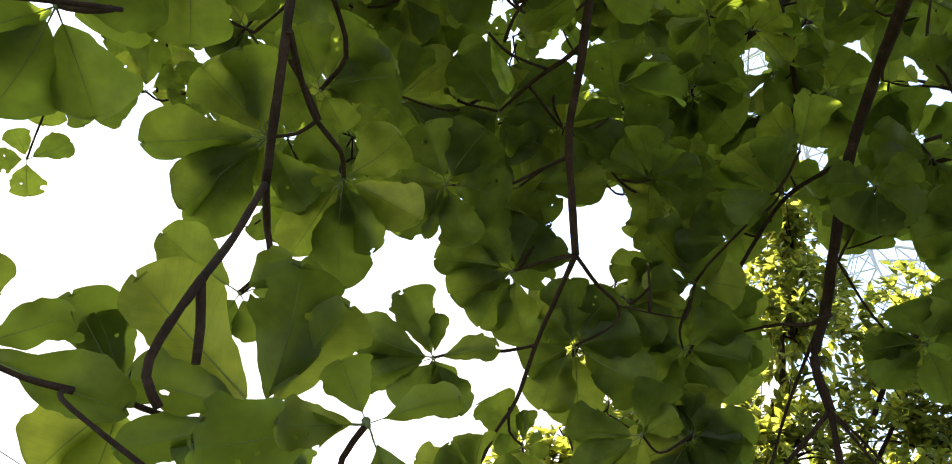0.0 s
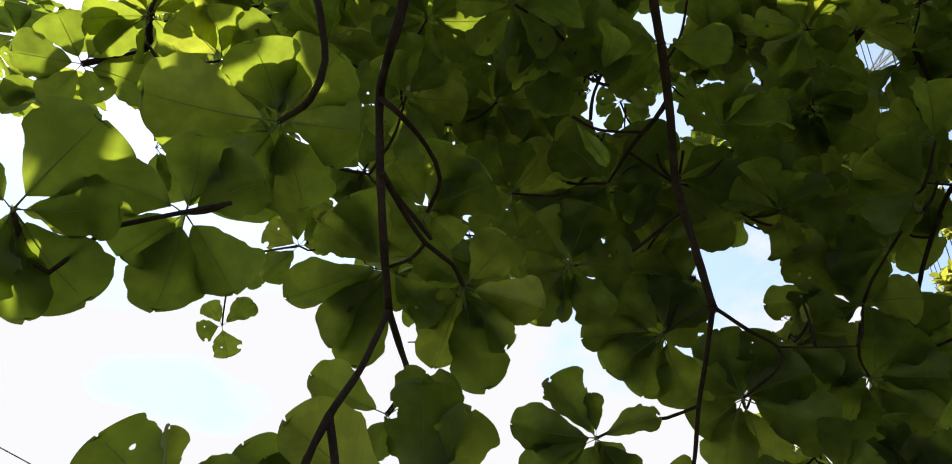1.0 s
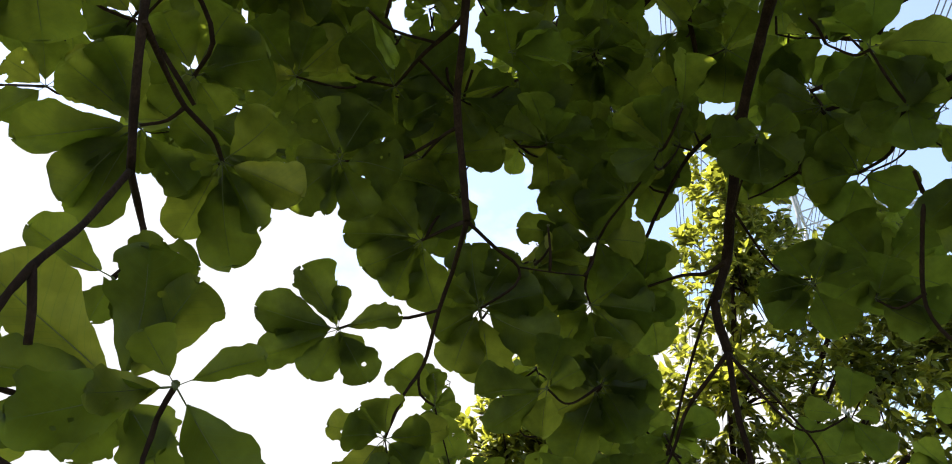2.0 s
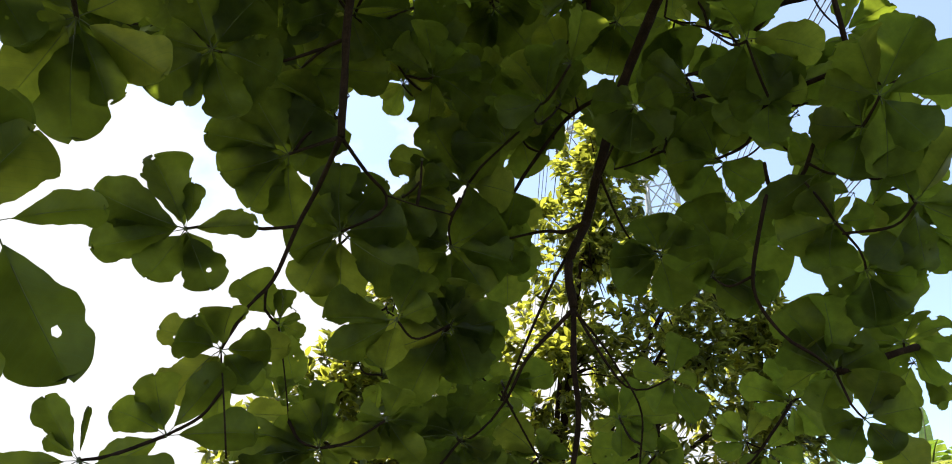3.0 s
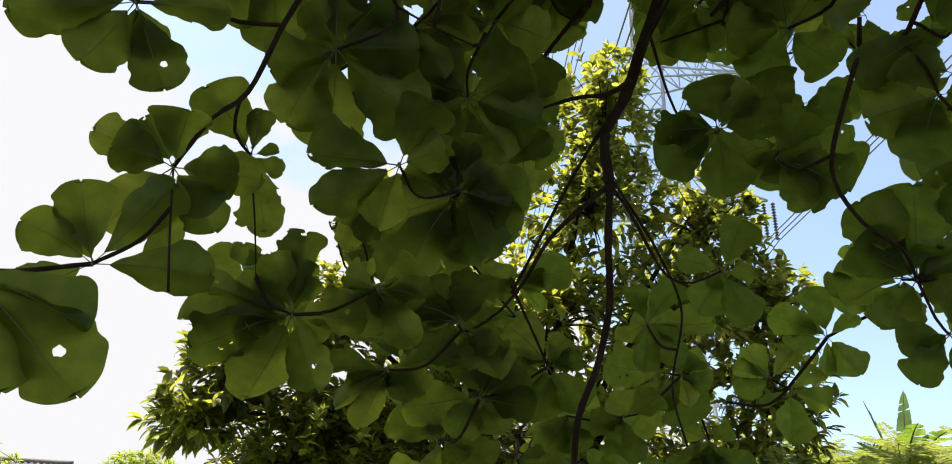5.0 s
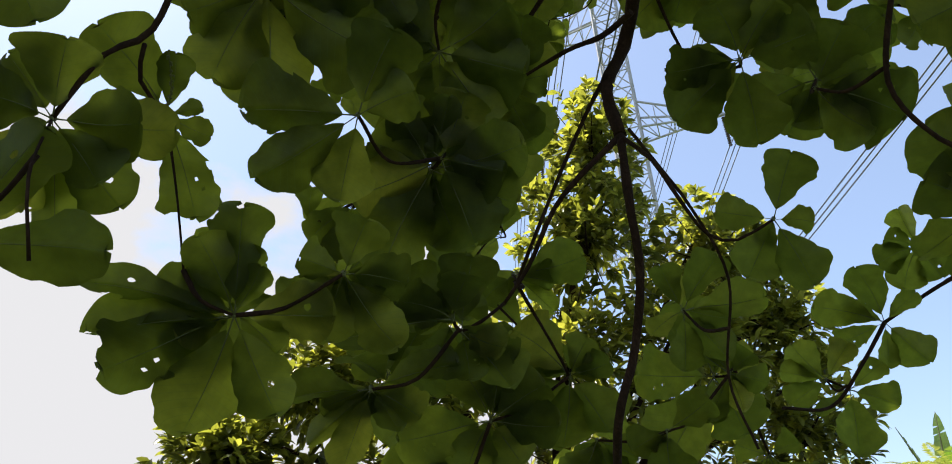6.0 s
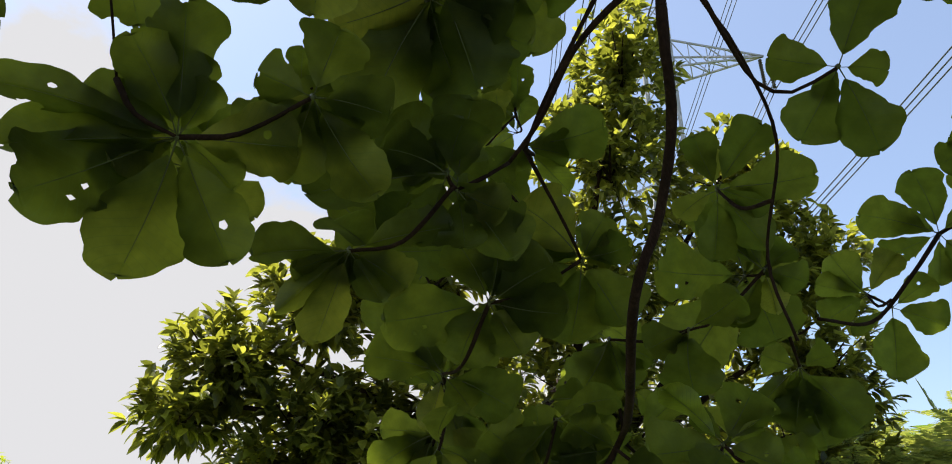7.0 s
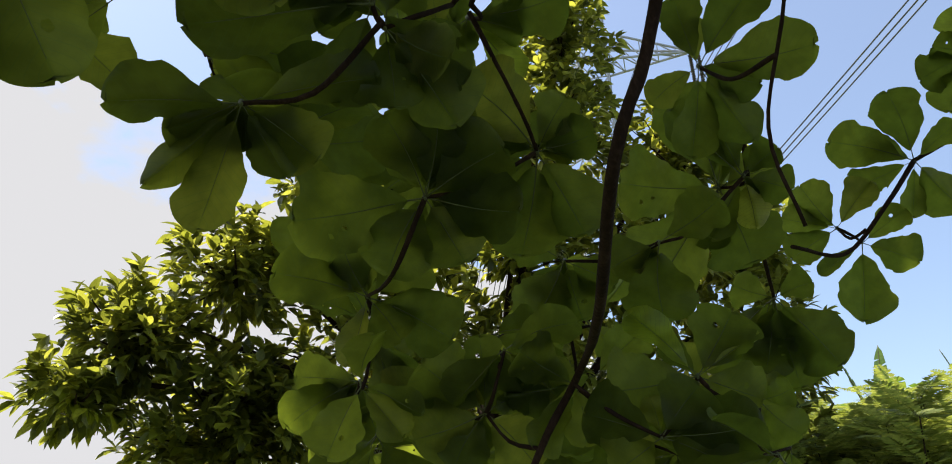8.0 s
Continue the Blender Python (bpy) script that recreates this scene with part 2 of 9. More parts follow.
def bar(bm, a, b, r, mat=0):
    """A straight square bar between two places."""
    a, b = Vector(a), Vector(b)
    m = Matrix.Translation(a) @ (b - a).to_track_quat("Z", "Y").to_matrix().to_4x4()
    box(bm, (-r, -r, 0), (r, r, (b - a).length), m, mat)


def heading(turn, rise):
    a, e = radians(turn), radians(rise)
    return Vector((math.cos(e) * math.cos(a), math.cos(e) * math.sin(a), math.sin(e)))


# ---- the ground ----
bm = bmesh.new()
for i in range(41):
    for j in range(41):
        x, y = (i - 20) / 20, (j - 20) / 20
        x, y = math.copysign(abs(x) ** 3, x) * 1500, math.copysign(abs(y) ** 3, y) * 1500
        bm.verts.new((x, y, 0.05 * noise.noise(Vector((x, y, 0)) * 0.3) if abs(x) + abs(y) < 60 else 0))
bm.verts.ensure_lookup_table()
for i in range(40):
    for j in range(40):
        bm.faces.new([bm.verts[k] for k in (i * 41 + j, (i + 1) * 41 + j, (i + 1) * 41 + j + 1, i * 41 + j + 1)]).smooth = True
ground = tagged(part("ground", bm, M_GRASS), "patchy green grass and bare soil under the trees", "ground", kind="structure")


# ---- the almond tree overhead ----
def blade_width(s):
    return s ** 0.78 * (1 - s ** 4) ** 0.5 / 0.665


def leaf_mesh(name, seed, rows=13, cols=6, bites=(), curl=0.10, fold=0.10, ripple=0.035, stalk=True):
    """A blade one long and one wide, narrow at its stalk and broadest past the middle."""
    g = random.Random(seed)
    ph = [g.uniform(0, 6.28) for _ in range(5)]
    bm = bmesh.new()
    uv = bm.loops.layers.uv.new("leaf")
    grid = []
    lean = g.uniform(-0.06, 0.06)
    for i in range(rows + 1):
        s = math.sin(i / rows * math.pi / 2) ** 1.15
        half = max(0.012, 0.5 * blade_width(min(s, 0.9995)))
        row = []
        for k in range(cols + 1):
            c = 2 * k / cols - 1
            edge = 1 + abs(c) ** 3 * (0.10 * math.sin(8 * s + ph[0] + 2 * c) + 0.055 * math.sin(19 * s + ph[1] - 3 * c) + 0.03 * math.sin(37 * s + ph[4]))
            x = c * half * edge + lean * math.sin(math.pi * s)
            y = 0.11 + 0.89 * s * (1 - 0.035 * (1 - abs(c)) * (s > 0.97))
            z = 1.6 * curl * s * (1 - s) + fold * abs(c) * half * 2 + ripple * abs(c) * math.sin(11 * s + ph[2] + (2.2 if c > 0 else 0)) + 0.5 * ripple * math.sin(5 * s + ph[3])
            row.append(((c + 1) / 2, s, bm.verts.new((x, y, z))))
        grid.append(row)
    for i in range(rows):
        for k in range(cols):
            q = [grid[i][k], grid[i][k + 1], grid[i + 1][k + 1], grid[i + 1][k]]
            cu, cv = sum(p[0] for p in q) / 4, sum(p[1] for p in q) / 4
            if any(((cu - b[0]) / 1.0) ** 2 + ((cv - b[1]) * 1.35) ** 2 < b[2] ** 2 for b in bites):
                continue
            f = bm.faces.new([p[2] for p in q])
            f.smooth = True
            for loop, p in zip(f.loops, q):
                loop[uv].uv = (p[0], p[1])
    for b in bites:                                # round the rim of each hole
        for row in grid:
            for u, v, vert in row:
                d = math.hypot(u - b[0], (v - b[1]) * 1.35)
                if 0 < d < b[2] * 1.5 and vert.link_faces and any(e.is_boundary for e in vert.link_edges) and 0 < u < 1:
                    k = b[2] * (1 + 0.12 * math.sin(7 * math.atan2(v - b[1], u - b[0]))) / d
                    vert.co.x += (u - b[0]) * (k - 1) * blade_width(min(v, 0.999))
                    vert.co.y += (v - b[1]) * (k - 1) * 0.9
    bm.verts.index_update()
    loose = [v for v in bm.verts if not v.link_faces]
    bmesh.ops.delete(bm, geom=loose, context="VERTS")
    # stalk and midrib, which stands proud under the blade
    line = [Vector((lean * math.sin(math.pi * s), -0.02 + 1.0 * s, 1.6 * curl * s * (1 - s) + 0.5 * ripple * math.sin(5 * s + ph[3]) * (s > 0.1) - 0.006)) for s in (0, 0.05, 0.11, 0.2, 0.32, 0.45, 0.6, 0.75, 0.88)]
    if stalk:
        tube(bm, line, 0.012, 0.0025, 5, mat=1)
    me = bpy.data.meshes.new(name)
    bm.to_mesh(me)
    bm.free()
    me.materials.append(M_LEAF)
    me.materials.append(M_STALK)
    return me


LEAVES = [leaf_mesh("leaf", 1), leaf_mesh("leaf", 2, curl=0.16), leaf_mesh("leaf", 3, curl=0.05, fold=0.16), leaf_mesh("leaf", 4, ripple=0.06),
          leaf_mesh("leaf", 5, curl=0.2, fold=0.05), leaf_mesh("leaf", 6, fold=0.2),
          leaf_mesh("leaf", 7, 34, 20, ((0.62, 0.66, 0.055), (0.45, 0.80, 0.03), (0.30, 0.5, 0.022))),
          leaf_mesh("leaf", 8, 34, 20, ((0.93, 0.72, 0.10), (0.35, 0.62, 0.04), (0.2, 0.83, 0.022)), curl=0.14),
          leaf_mesh("leaf", 9, 30, 16, ((0.0, 0.55, 0.09), (1.0, 0.85, 0.12), (0.55, 1.0, 0.10)), curl=0.06, fold=0.24),
          leaf_mesh("leaf", 10, 30, 16, ((1.0, 0.45, 0.08), (0.1, 0.95, 0.13), (0.7, 0.7, 0.03), (0.66, 0.55, 0.025), (0.4, 0.75, 0.02)), curl=0.24, fold=0.02, ripple=0.07)]
FINE = [leaf_mesh("leaf", 41, 24, 10), leaf_mesh("leaf", 42, 24, 10, curl=0.16, fold=0.14), leaf_mesh("leaf", 43, 24, 10, curl=0.05, fold=0.16), leaf_mesh("leaf", 44, 24, 10, ripple=0.06),
        leaf_mesh("leaf", 45, 24, 10, curl=0.2, fold=0.05, ripple=0.05), leaf_mesh("leaf", 46, 24, 10, fold=0.2)] + LEAVES[6:]
COARSE = [leaf_mesh("leaf", 31, 6, 2, stalk=False), leaf_mesh("leaf", 32, 6, 2, curl=0.2, stalk=False)]
YELLOW = [leaf_mesh("leaf", 21, 22, 8, curl=0.1, fold=0.3), leaf_mesh("leaf", 22, 22, 8, ripple=0.05)]
for me in YELLOW:
    me.materials[0] = M_YELLOW

tree = tagged(new("almond_tree"), "spreading tropical almond tree with broad green leaves in whorls", "tree")
branches, leaf_count, joined = {}, 0, []


def branch(name, of, points, r0, r1):
    bm = bmesh.new()
    tube(bm, smooth_line(points), r0, r1, 10, 0.16)
    ob = part("branch", bm, M_BARK, branches[of] if of else tree)
    branches[name] = ob


def twig(of, a, b):
    """A thin bent shoot from a branch to a whorl of leaves, ringed with old leaf scars."""
    a, b = Vector(a), Vector(b)
    g = random.Random(round(b.x * 1000) + round(b.z * 100))
    span = (b - a).length
    mid = a.lerp(b, 0.5) + Vector((g.uniform(-0.12, 0.12), g.uniform(-0.12, 0.12), g.uniform(-0.22, -0.02))) * span
    bm = bmesh.new()
    tube(bm, smooth_line((a, mid, b), 0.02), 0.0048, 0.0034, 7, 0.25)
    part("twig", bm, M_BARK, branches[of])


def place_leaf(of, mesh, root, way, top, length, width, roll):
    global leaf_count
    y = way.normalized()
    z = (top - y * top.dot(y)).normalized()
    z = Matrix.Rotation(roll, 3, y) @ z
    x = y.cross(z)
    m = Matrix((x * width, y * length, z * length)).transposed().to_4x4()
    m.translation = root
    if leaf_count < 300:
        ob = new("leaf", mesh)
        ob.parent, ob.matrix_basis = branches[of], m
    else:
        joined.append((mesh, m))
    leaf_count += 1


def spray(of, place, axis, blades, yellow=(), inner=4):
    """A whorl of leaves round the end of a twig."""
    root, top = Vector(place), heading(*axis)
    g = random.Random(round(place[0] * 977) + round(place[1] * 331) + round(place[2] * 53))
    for i, (turn, rise, length, width) in enumerate(blades):
        way = heading(turn, rise)
        mesh = g.choice(YELLOW) if i in yellow else FINE[g.choice((0, 1, 2, 3, 4, 5, 0, 1, 2, 3, 4, 5, 6, 7, 8, 9))]
        place_leaf(of, mesh, root + way * 0.006, way, top, length, min(width * 1.04, length), radians(g.uniform(-14, 14)))
    if inner:                                      # younger leaves that stand in behind, between the large ones
        for i in range(inner):
            one, two = g.choice(blades), g.choice(blades)
            way = heading(one[0], one[1]).lerp(heading(two[0], two[1]), g.uniform(0.35, 0.65))
            if way.length > 0.4:
                length = min(one[2], two[2]) * g.uniform(0.6, 0.8)
                place_leaf(of, FINE[g.randrange(6)], root + top * g.uniform(0.008, 0.02), way.normalized() + top * 0.12, top, length, length * g.uniform(0.6, 0.75), radians(g.uniform(-20, 20)))
    bm = bmesh.new()                               # the bud at the shoot's end
    tube(bm, [root - top * 0.012, root, root + top * 0.008], 0.002, 0.005, 7, 0.1)
    part("bud", bm, M_STALK, branches[of])


def whorl(of, place, axis, size, turns, coarse=False):
    root, top = Vector(place), heading(*axis)
    side = top.cross(Vector((0, 0, 1))).normalized()
    other = top.cross(side)
    g = random.Random(round(place[0] * 977) + round(place[2] * 53))
    for a in turns:
        way = side * math.cos(radians(a)) + other * math.sin(radians(a)) - g.uniform(-0.05, 0.5) * top
        length = size * g.uniform(0.8, 1.1)
        place_leaf(of, (COARSE if coarse else LEAVES)[g.randrange(2 if coarse else 10)], root + top * g.uniform(0, 0.015), way, top, length, length * g.uniform(0.58, 0.76), radians(g.gauss(0, 24)))


def flower_spike(of, base, tip, seed):
    """A thin upright spike beset with small round buds."""
    g = random.Random(seed)
    base, tip = Vector(base), Vector(tip)
    line = smooth_line((base, base.lerp(tip, 0.5) + Vector((0.006, 0.004, 0)), tip), 0.01)
    bm = bmesh.new()
    tube(bm, line, 0.0016, 0.0008, 5)
    spike = part("flower_spike", bm, M_STALK, branches[of])
    bm = bmesh.new()
    for q in line[2:]:
        for _ in range(2):
            o = Vector((g.uniform(-1, 1), g.uniform(-1, 1), g.uniform(-0.5, 0.5))).normalized() * 0.0035
            bmesh.ops.create_icosphere(bm, subdivisions=1, radius=g.uniform(0.0018, 0.0032), matrix=Matrix.Translation(q + o))
    tagged(part("buds", bm, M_STALK, spike), "tiny green flower buds", kind="stuff")


# trunk and the crotch where the boughs part
bm = bmesh.new()
tube(bm, smooth_line([(1.5, -2.6, -0.1), (1.47, -2.55, 1.2), (1.4, -2.3, 2.6), (1.3, -1.6, 3.7), (1.2, -0.5, 4.35), (1.05, 0.9, 4.6)], 0.12), 0.2, 0.055, 14, 0.1)
part("trunk", bm, M_BARK, tree)
bm = bmesh.new()
tube(bm, smooth_line([(1.2, -0.5, 4.35), (0.75, 0.3, 4.45), (0.35, 0.85, 4.4)], 0.06), 0.05, 0.02, 10, 0.12)
tube(bm, smooth_line([(0.75, 0.3, 4.45), (0.2, 0.2, 4.25), (-0.1, 0.35, 4.05), (-0.3, 0.45, 3.5)], 0.06), 0.03, 0.013, 10, 0.12)
tube(bm, smooth_line([(0.2, 0.2, 4.25), (-0.3, 0.1, 4.1), (-0.6, 0.2, 3.9)], 0.06), 0.025, 0.018, 10, 0.12)
tube(bm, smooth_line([(1.2, -0.5, 4.35), (1.3, 0.3, 4.4), (1.3, 0.9, 4.3), (1.5, 1.1, 3.9)], 0.06), 0.045, 0.012, 10, 0.12)
# boughs added to carry the shading crown above
for end in ((-1.9, 4.6, 9.0), (0.3, 5.2, 10.0), (2.4, 4.6, 9.0)):
    tube(bm, smooth_line([(1.2, -0.5, 4.35), (0.9 + end[0] * 0.2, 0.9, 5.6), (0.4 + end[0] * 0.6, 2.6, 7.4), end], 0.12), 0.06, 0.012, 9, 0.12)
part("bough", bm, M_BARK, tree)
# boughs and branches
branch('LA', '', [(-0.100, 0.350, 4.050), (-0.182, 0.546, 3.300), (-0.271, 0.687, 3.043), (-0.317, 0.736, 2.938), (-0.395, 0.867, 2.980), (-0.386, 0.909, 2.701), (-0.398, 1.015, 2.501)], 0.0141, 0.0081)
branch('LA1', 'LA', [(-0.398, 1.015, 2.501), (-0.377, 0.879, 2.296), (-0.355, 0.754, 2.150), (-0.373, 0.732, 2.059), (-0.373, 0.728, 2.013), (-0.357, 0.746, 1.985)], 0.0063, 0.0053)
branch('LA2', 'LA', [(-0.355, 0.754, 2.150), (-0.344, 0.765, 2.092), (-0.341, 0.773, 2.049)], 0.0058, 0.0055)
branch('LA3', 'LA', [(-0.398, 1.015, 2.501), (-0.409, 1.118, 2.467), (-0.396, 1.127, 2.419), (-0.409, 1.127, 2.373), (-0.431, 1.118, 2.332)], 0.0074, 0.0052)
branch('LA4', 'LA', [(-0.395, 0.867, 2.980), (-0.339, 0.866, 2.900), (-0.315, 0.963, 2.895), (-0.302, 1.024, 2.844), (-0.364, 1.109, 2.830)], 0.0074, 0.0044)
branch('LA5', 'LA', [(-0.378, 0.886, 2.756), (-0.371, 0.973, 2.735), (-0.343, 1.054, 2.691), (-0.296, 1.100, 2.656), (-0.302, 1.200, 2.665)], 0.0067, 0.0044)
branch('LA6', 'LA', [(-0.300, 0.450, 3.500), (-0.408, 0.547, 3.070), (-0.386, 0.575, 2.886), (-0.385, 0.621, 2.797), (-0.414, 0.640, 2.718), (-0.513, 0.697, 2.756)], 0.0096, 0.0059)
branch('LA7', 'LA', [(-0.439, 1.064, 2.884), (-0.387, 1.089, 2.805), (-0.335, 1.171, 2.731), (-0.302, 1.200, 2.665)], 0.0059, 0.0037)
branch('LB', '', [(0.350, 0.850, 4.400), (0.271, 1.086, 3.529), (0.258, 1.217, 3.318), (0.243, 1.317, 3.170), (0.225, 1.418, 3.044), (0.234, 1.488, 2.914), (0.245, 1.532, 2.714)], 0.0172, 0.0098)
branch('LB1', 'LB', [(0.245, 1.532, 2.714), (0.206, 1.701, 2.653), (0.167, 1.770, 2.570), (0.122, 1.862, 2.445), (0.068, 1.843, 2.351), (0.016, 1.879, 2.242)], 0.0077, 0.0042)
branch('LB2', 'LB', [(0.167, 1.770, 2.570), (0.081, 1.767, 2.546), (-0.017, 1.743, 2.535), (-0.105, 1.725, 2.497)], 0.0049, 0.0035)
branch('LB3', 'LB', [(0.245, 1.532, 2.714), (0.336, 1.714, 2.734), (0.402, 1.773, 2.706), (0.390, 1.801, 2.659), (0.288, 1.865, 2.617)], 0.0056, 0.0035)
branch('LB4', 'LB', [(0.402, 1.773, 2.706), (0.499, 1.806, 2.706), (0.607, 1.831, 2.705)], 0.0028, 0.0022)
branch('LB5', 'LB', [(0.251, 1.283, 3.226), (0.207, 1.342, 3.222), (0.133, 1.425, 3.223), (0.042, 1.551, 3.215)], 0.0077, 0.0042)
branch('LB6', 'LB', [(0.226, 1.462, 2.979), (0.178, 1.548, 3.011), (0.119, 1.730, 3.080)], 0.0056, 0.0035)
branch('LB7', 'LB', [(0.245, 1.532, 2.714), (0.200, 1.698, 2.799), (0.114, 1.873, 2.863)], 0.0063, 0.0042)
branch('LB8', 'LB', [(0.107, 1.895, 2.439), (0.109, 1.922, 2.379), (0.149, 1.985, 2.364)], 0.0042, 0.0035)
branch('LB9', 'LB', [(0.016, 1.879, 2.242), (0.057, 1.753, 2.052), (0.075, 1.791, 1.954)], 0.0022, 0.0022)
branch('LB10', 'LB', [(0.149, 1.985, 2.364), (0.181, 2.043, 2.253), (0.212, 2.100, 2.123)], 0.0026, 0.0020)
branch('LC', '', [(1.050, 0.900, 4.600), (1.312, 1.169, 3.794), (1.302, 1.406, 3.646), (1.282, 1.627, 3.523), (1.229, 1.826, 3.308), (1.179, 1.963, 3.041), (1.164, 2.073, 2.885), (1.081, 2.054, 2.707), (1.071, 2.018, 2.524)], 0.0262, 0.0148)
branch('LC1', 'LC', [(1.071, 2.018, 2.524), (1.042, 1.984, 2.322), (1.069, 2.035, 2.182), (1.070, 2.108, 2.043), (1.045, 2.172, 1.914), (1.150, 2.420, 1.800), (1.300, 2.755, 1.815), (1.245, 2.843, 1.674), (1.214, 2.909, 1.543)], 0.0099, 0.0075)
branch('LC3', 'LC', [(1.164, 2.073, 2.885), (1.075, 2.114, 2.719), (1.019, 2.198, 2.579), (0.934, 2.245, 2.367), (0.923, 2.352, 2.301)], 0.0063, 0.0042)
branch('LC4', 'LC', [(1.071, 2.018, 2.524), (0.981, 2.049, 2.427), (0.934, 2.117, 2.369), (0.903, 2.217, 2.275), (0.860, 2.271, 2.207)], 0.0077, 0.0042)
branch('LC5', 'LC', [(1.071, 2.018, 2.524), (1.085, 1.938, 2.397), (1.145, 1.958, 2.320), (1.215, 1.988, 2.267), (1.288, 1.990, 2.264), (1.343, 1.933, 2.288)], 0.0056, 0.0028)
branch('LC6', 'LC', [(1.044, 1.940, 2.476), (1.128, 1.974, 2.407), (1.193, 1.990, 2.326), (1.298, 2.061, 2.208), (1.336, 2.186, 2.039), (1.383, 2.205, 1.889)], 0.0038, 0.0028)
branch('LC7', 'LC', [(1.068, 1.877, 2.769), (1.038, 1.970, 2.780), (1.000, 2.089, 2.838), (0.923, 2.326, 2.911)], 0.0084, 0.0035)
branch('LC8', 'LC', [(1.156, 1.908, 2.982), (1.259, 1.988, 2.855), (1.342, 2.033, 2.792), (1.428, 2.040, 2.791)], 0.0049, 0.0035)
branch('LC9', 'LC', [(1.235, 1.806, 3.326), (1.217, 1.928, 3.371), (1.139, 2.112, 3.375), (1.032, 2.272, 3.227), (0.958, 2.325, 3.094), (0.817, 2.362, 2.904), (0.688, 2.407, 2.638), (0.565, 2.405, 2.514)], 0.0091, 0.0049)
branch('LD', '', [(1.050, 0.900, 4.600), (1.165, 1.652, 4.162), (1.070, 1.764, 3.993), (0.929, 1.881, 3.892), (0.763, 2.058, 3.794), (0.673, 2.140, 3.667)], 0.0300, 0.0140)
branch('LD1', 'LD', [(1.104, 1.728, 4.003), (1.126, 1.788, 3.804), (1.163, 1.921, 3.659), (1.055, 1.997, 3.644)], 0.0130, 0.0060)
branch('LE', '', [(1.300, 0.900, 4.300), (1.668, 1.134, 3.412), (1.623, 1.437, 3.442), (1.599, 1.598, 3.393), (1.550, 1.667, 3.364), (1.433, 1.706, 3.332)], 0.0200, 0.0070)
branch('LE1', 'LE', [(1.599, 1.598, 3.393), (1.621, 1.728, 3.324), (1.533, 1.849, 3.348), (1.352, 1.876, 3.100)], 0.0100, 0.0060)
branch('LE2', 'LE', [(1.500, 1.100, 3.900), (1.675, 1.268, 3.062), (1.660, 1.436, 2.930), (1.651, 1.536, 2.833), (1.595, 1.605, 2.824), (1.534, 1.543, 2.871)], 0.0100, 0.0060)
branch('LE3', 'LE', [(1.576, 1.597, 2.816), (1.558, 1.631, 2.735), (1.549, 1.728, 2.532), (1.609, 1.722, 2.386), (1.679, 1.688, 2.312), (1.856, 1.810, 2.311)], 0.0070, 0.0040)
branch('LE4', 'LE', [(1.675, 1.268, 3.062), (1.586, 1.527, 3.100), (1.592, 1.667, 3.041), (1.562, 1.805, 3.060)], 0.0080, 0.0050)
branch('LF', '', [(1.856, 1.810, 2.311), (2.144, 1.752, 2.400), (2.500, 2.550, 2.560), (2.374, 2.668, 2.481)], 0.0120, 0.0060)
branch('LF1', 'LF', [(2.374, 2.668, 2.481), (2.259, 2.708, 2.337), (2.159, 2.787, 2.214), (1.938, 2.753, 2.186)], 0.0070, 0.0050)
branch('LF2', 'LF', [(1.576, 2.469, 2.310), (1.655, 2.570, 2.188), (1.757, 2.672, 2.116), (1.855, 2.765, 2.043)], 0.0060, 0.0040)
branch('LG', '', [(-0.600, 0.200, 3.900), (-0.830, 0.581, 3.569), (-1.051, 0.743, 3.434), (-1.096, 0.806, 3.371), (-1.201, 0.737, 3.257)], 0.0180, 0.0080)
branch('LH', '', [(-0.600, 0.200, 3.900), (-1.000, 0.250, 2.900), (-0.697, 0.459, 2.305), (-0.608, 0.513, 2.364), (-0.529, 0.553, 2.405), (-0.495, 0.609, 2.463)], 0.0050, 0.0036)
branch('LI', '', [(-0.126, 0.711, 1.967), (-0.151, 0.740, 1.939), (-0.161, 0.749, 1.897), (-0.191, 0.750, 1.837), (-0.450, 0.750, 1.980), (-0.540, 0.900, 2.060)], 0.0034, 0.0028)

# twigs that carry the leaf sprays
twig('LF', (1.642, 2.554, 2.208), (1.600, 2.600, 2.210))
twig('LH', (-0.682, 0.468, 2.315), (-0.651, 0.405, 2.318))
twig('LF', (1.629, 2.537, 2.229), (1.580, 2.501, 2.180))
twig('LC', (0.923, 2.326, 2.911), (0.961, 2.404, 2.928))
twig('LH', (-0.501, 0.600, 2.453), (-0.594, 0.626, 2.483))
twig('LA', (-0.343, 1.054, 2.691), (-0.445, 1.093, 2.676))
twig('LB', (0.212, 2.100, 2.123), (0.305, 2.124, 2.057))
twig('LC', (1.068, 2.219, 3.276), (0.991, 2.248, 3.366))
twig('LC', (0.860, 2.271, 2.207), (0.760, 2.270, 2.130))
twig('LC', (0.760, 2.270, 2.130), (0.735, 2.246, 2.147))
twig('LE', (1.599, 1.598, 3.393), (1.596, 1.639, 3.516))
twig('LF', (2.209, 2.747, 2.275), (2.238, 2.858, 2.337))
twig('LF', (2.238, 2.858, 2.337), (2.339, 2.871, 2.312))
twig('LD', (1.157, 1.899, 3.683), (1.283, 1.882, 3.717))
twig('LE', (1.596, 1.639, 3.516), (1.477, 1.682, 3.562))
twig('LC', (1.245, 2.843, 1.674), (1.152, 2.901, 1.753))
twig('LI', (-0.525, 0.875, 2.047), (-0.627, 0.787, 2.059))
twig('LE', (1.665, 1.380, 2.974), (1.679, 1.294, 2.858))
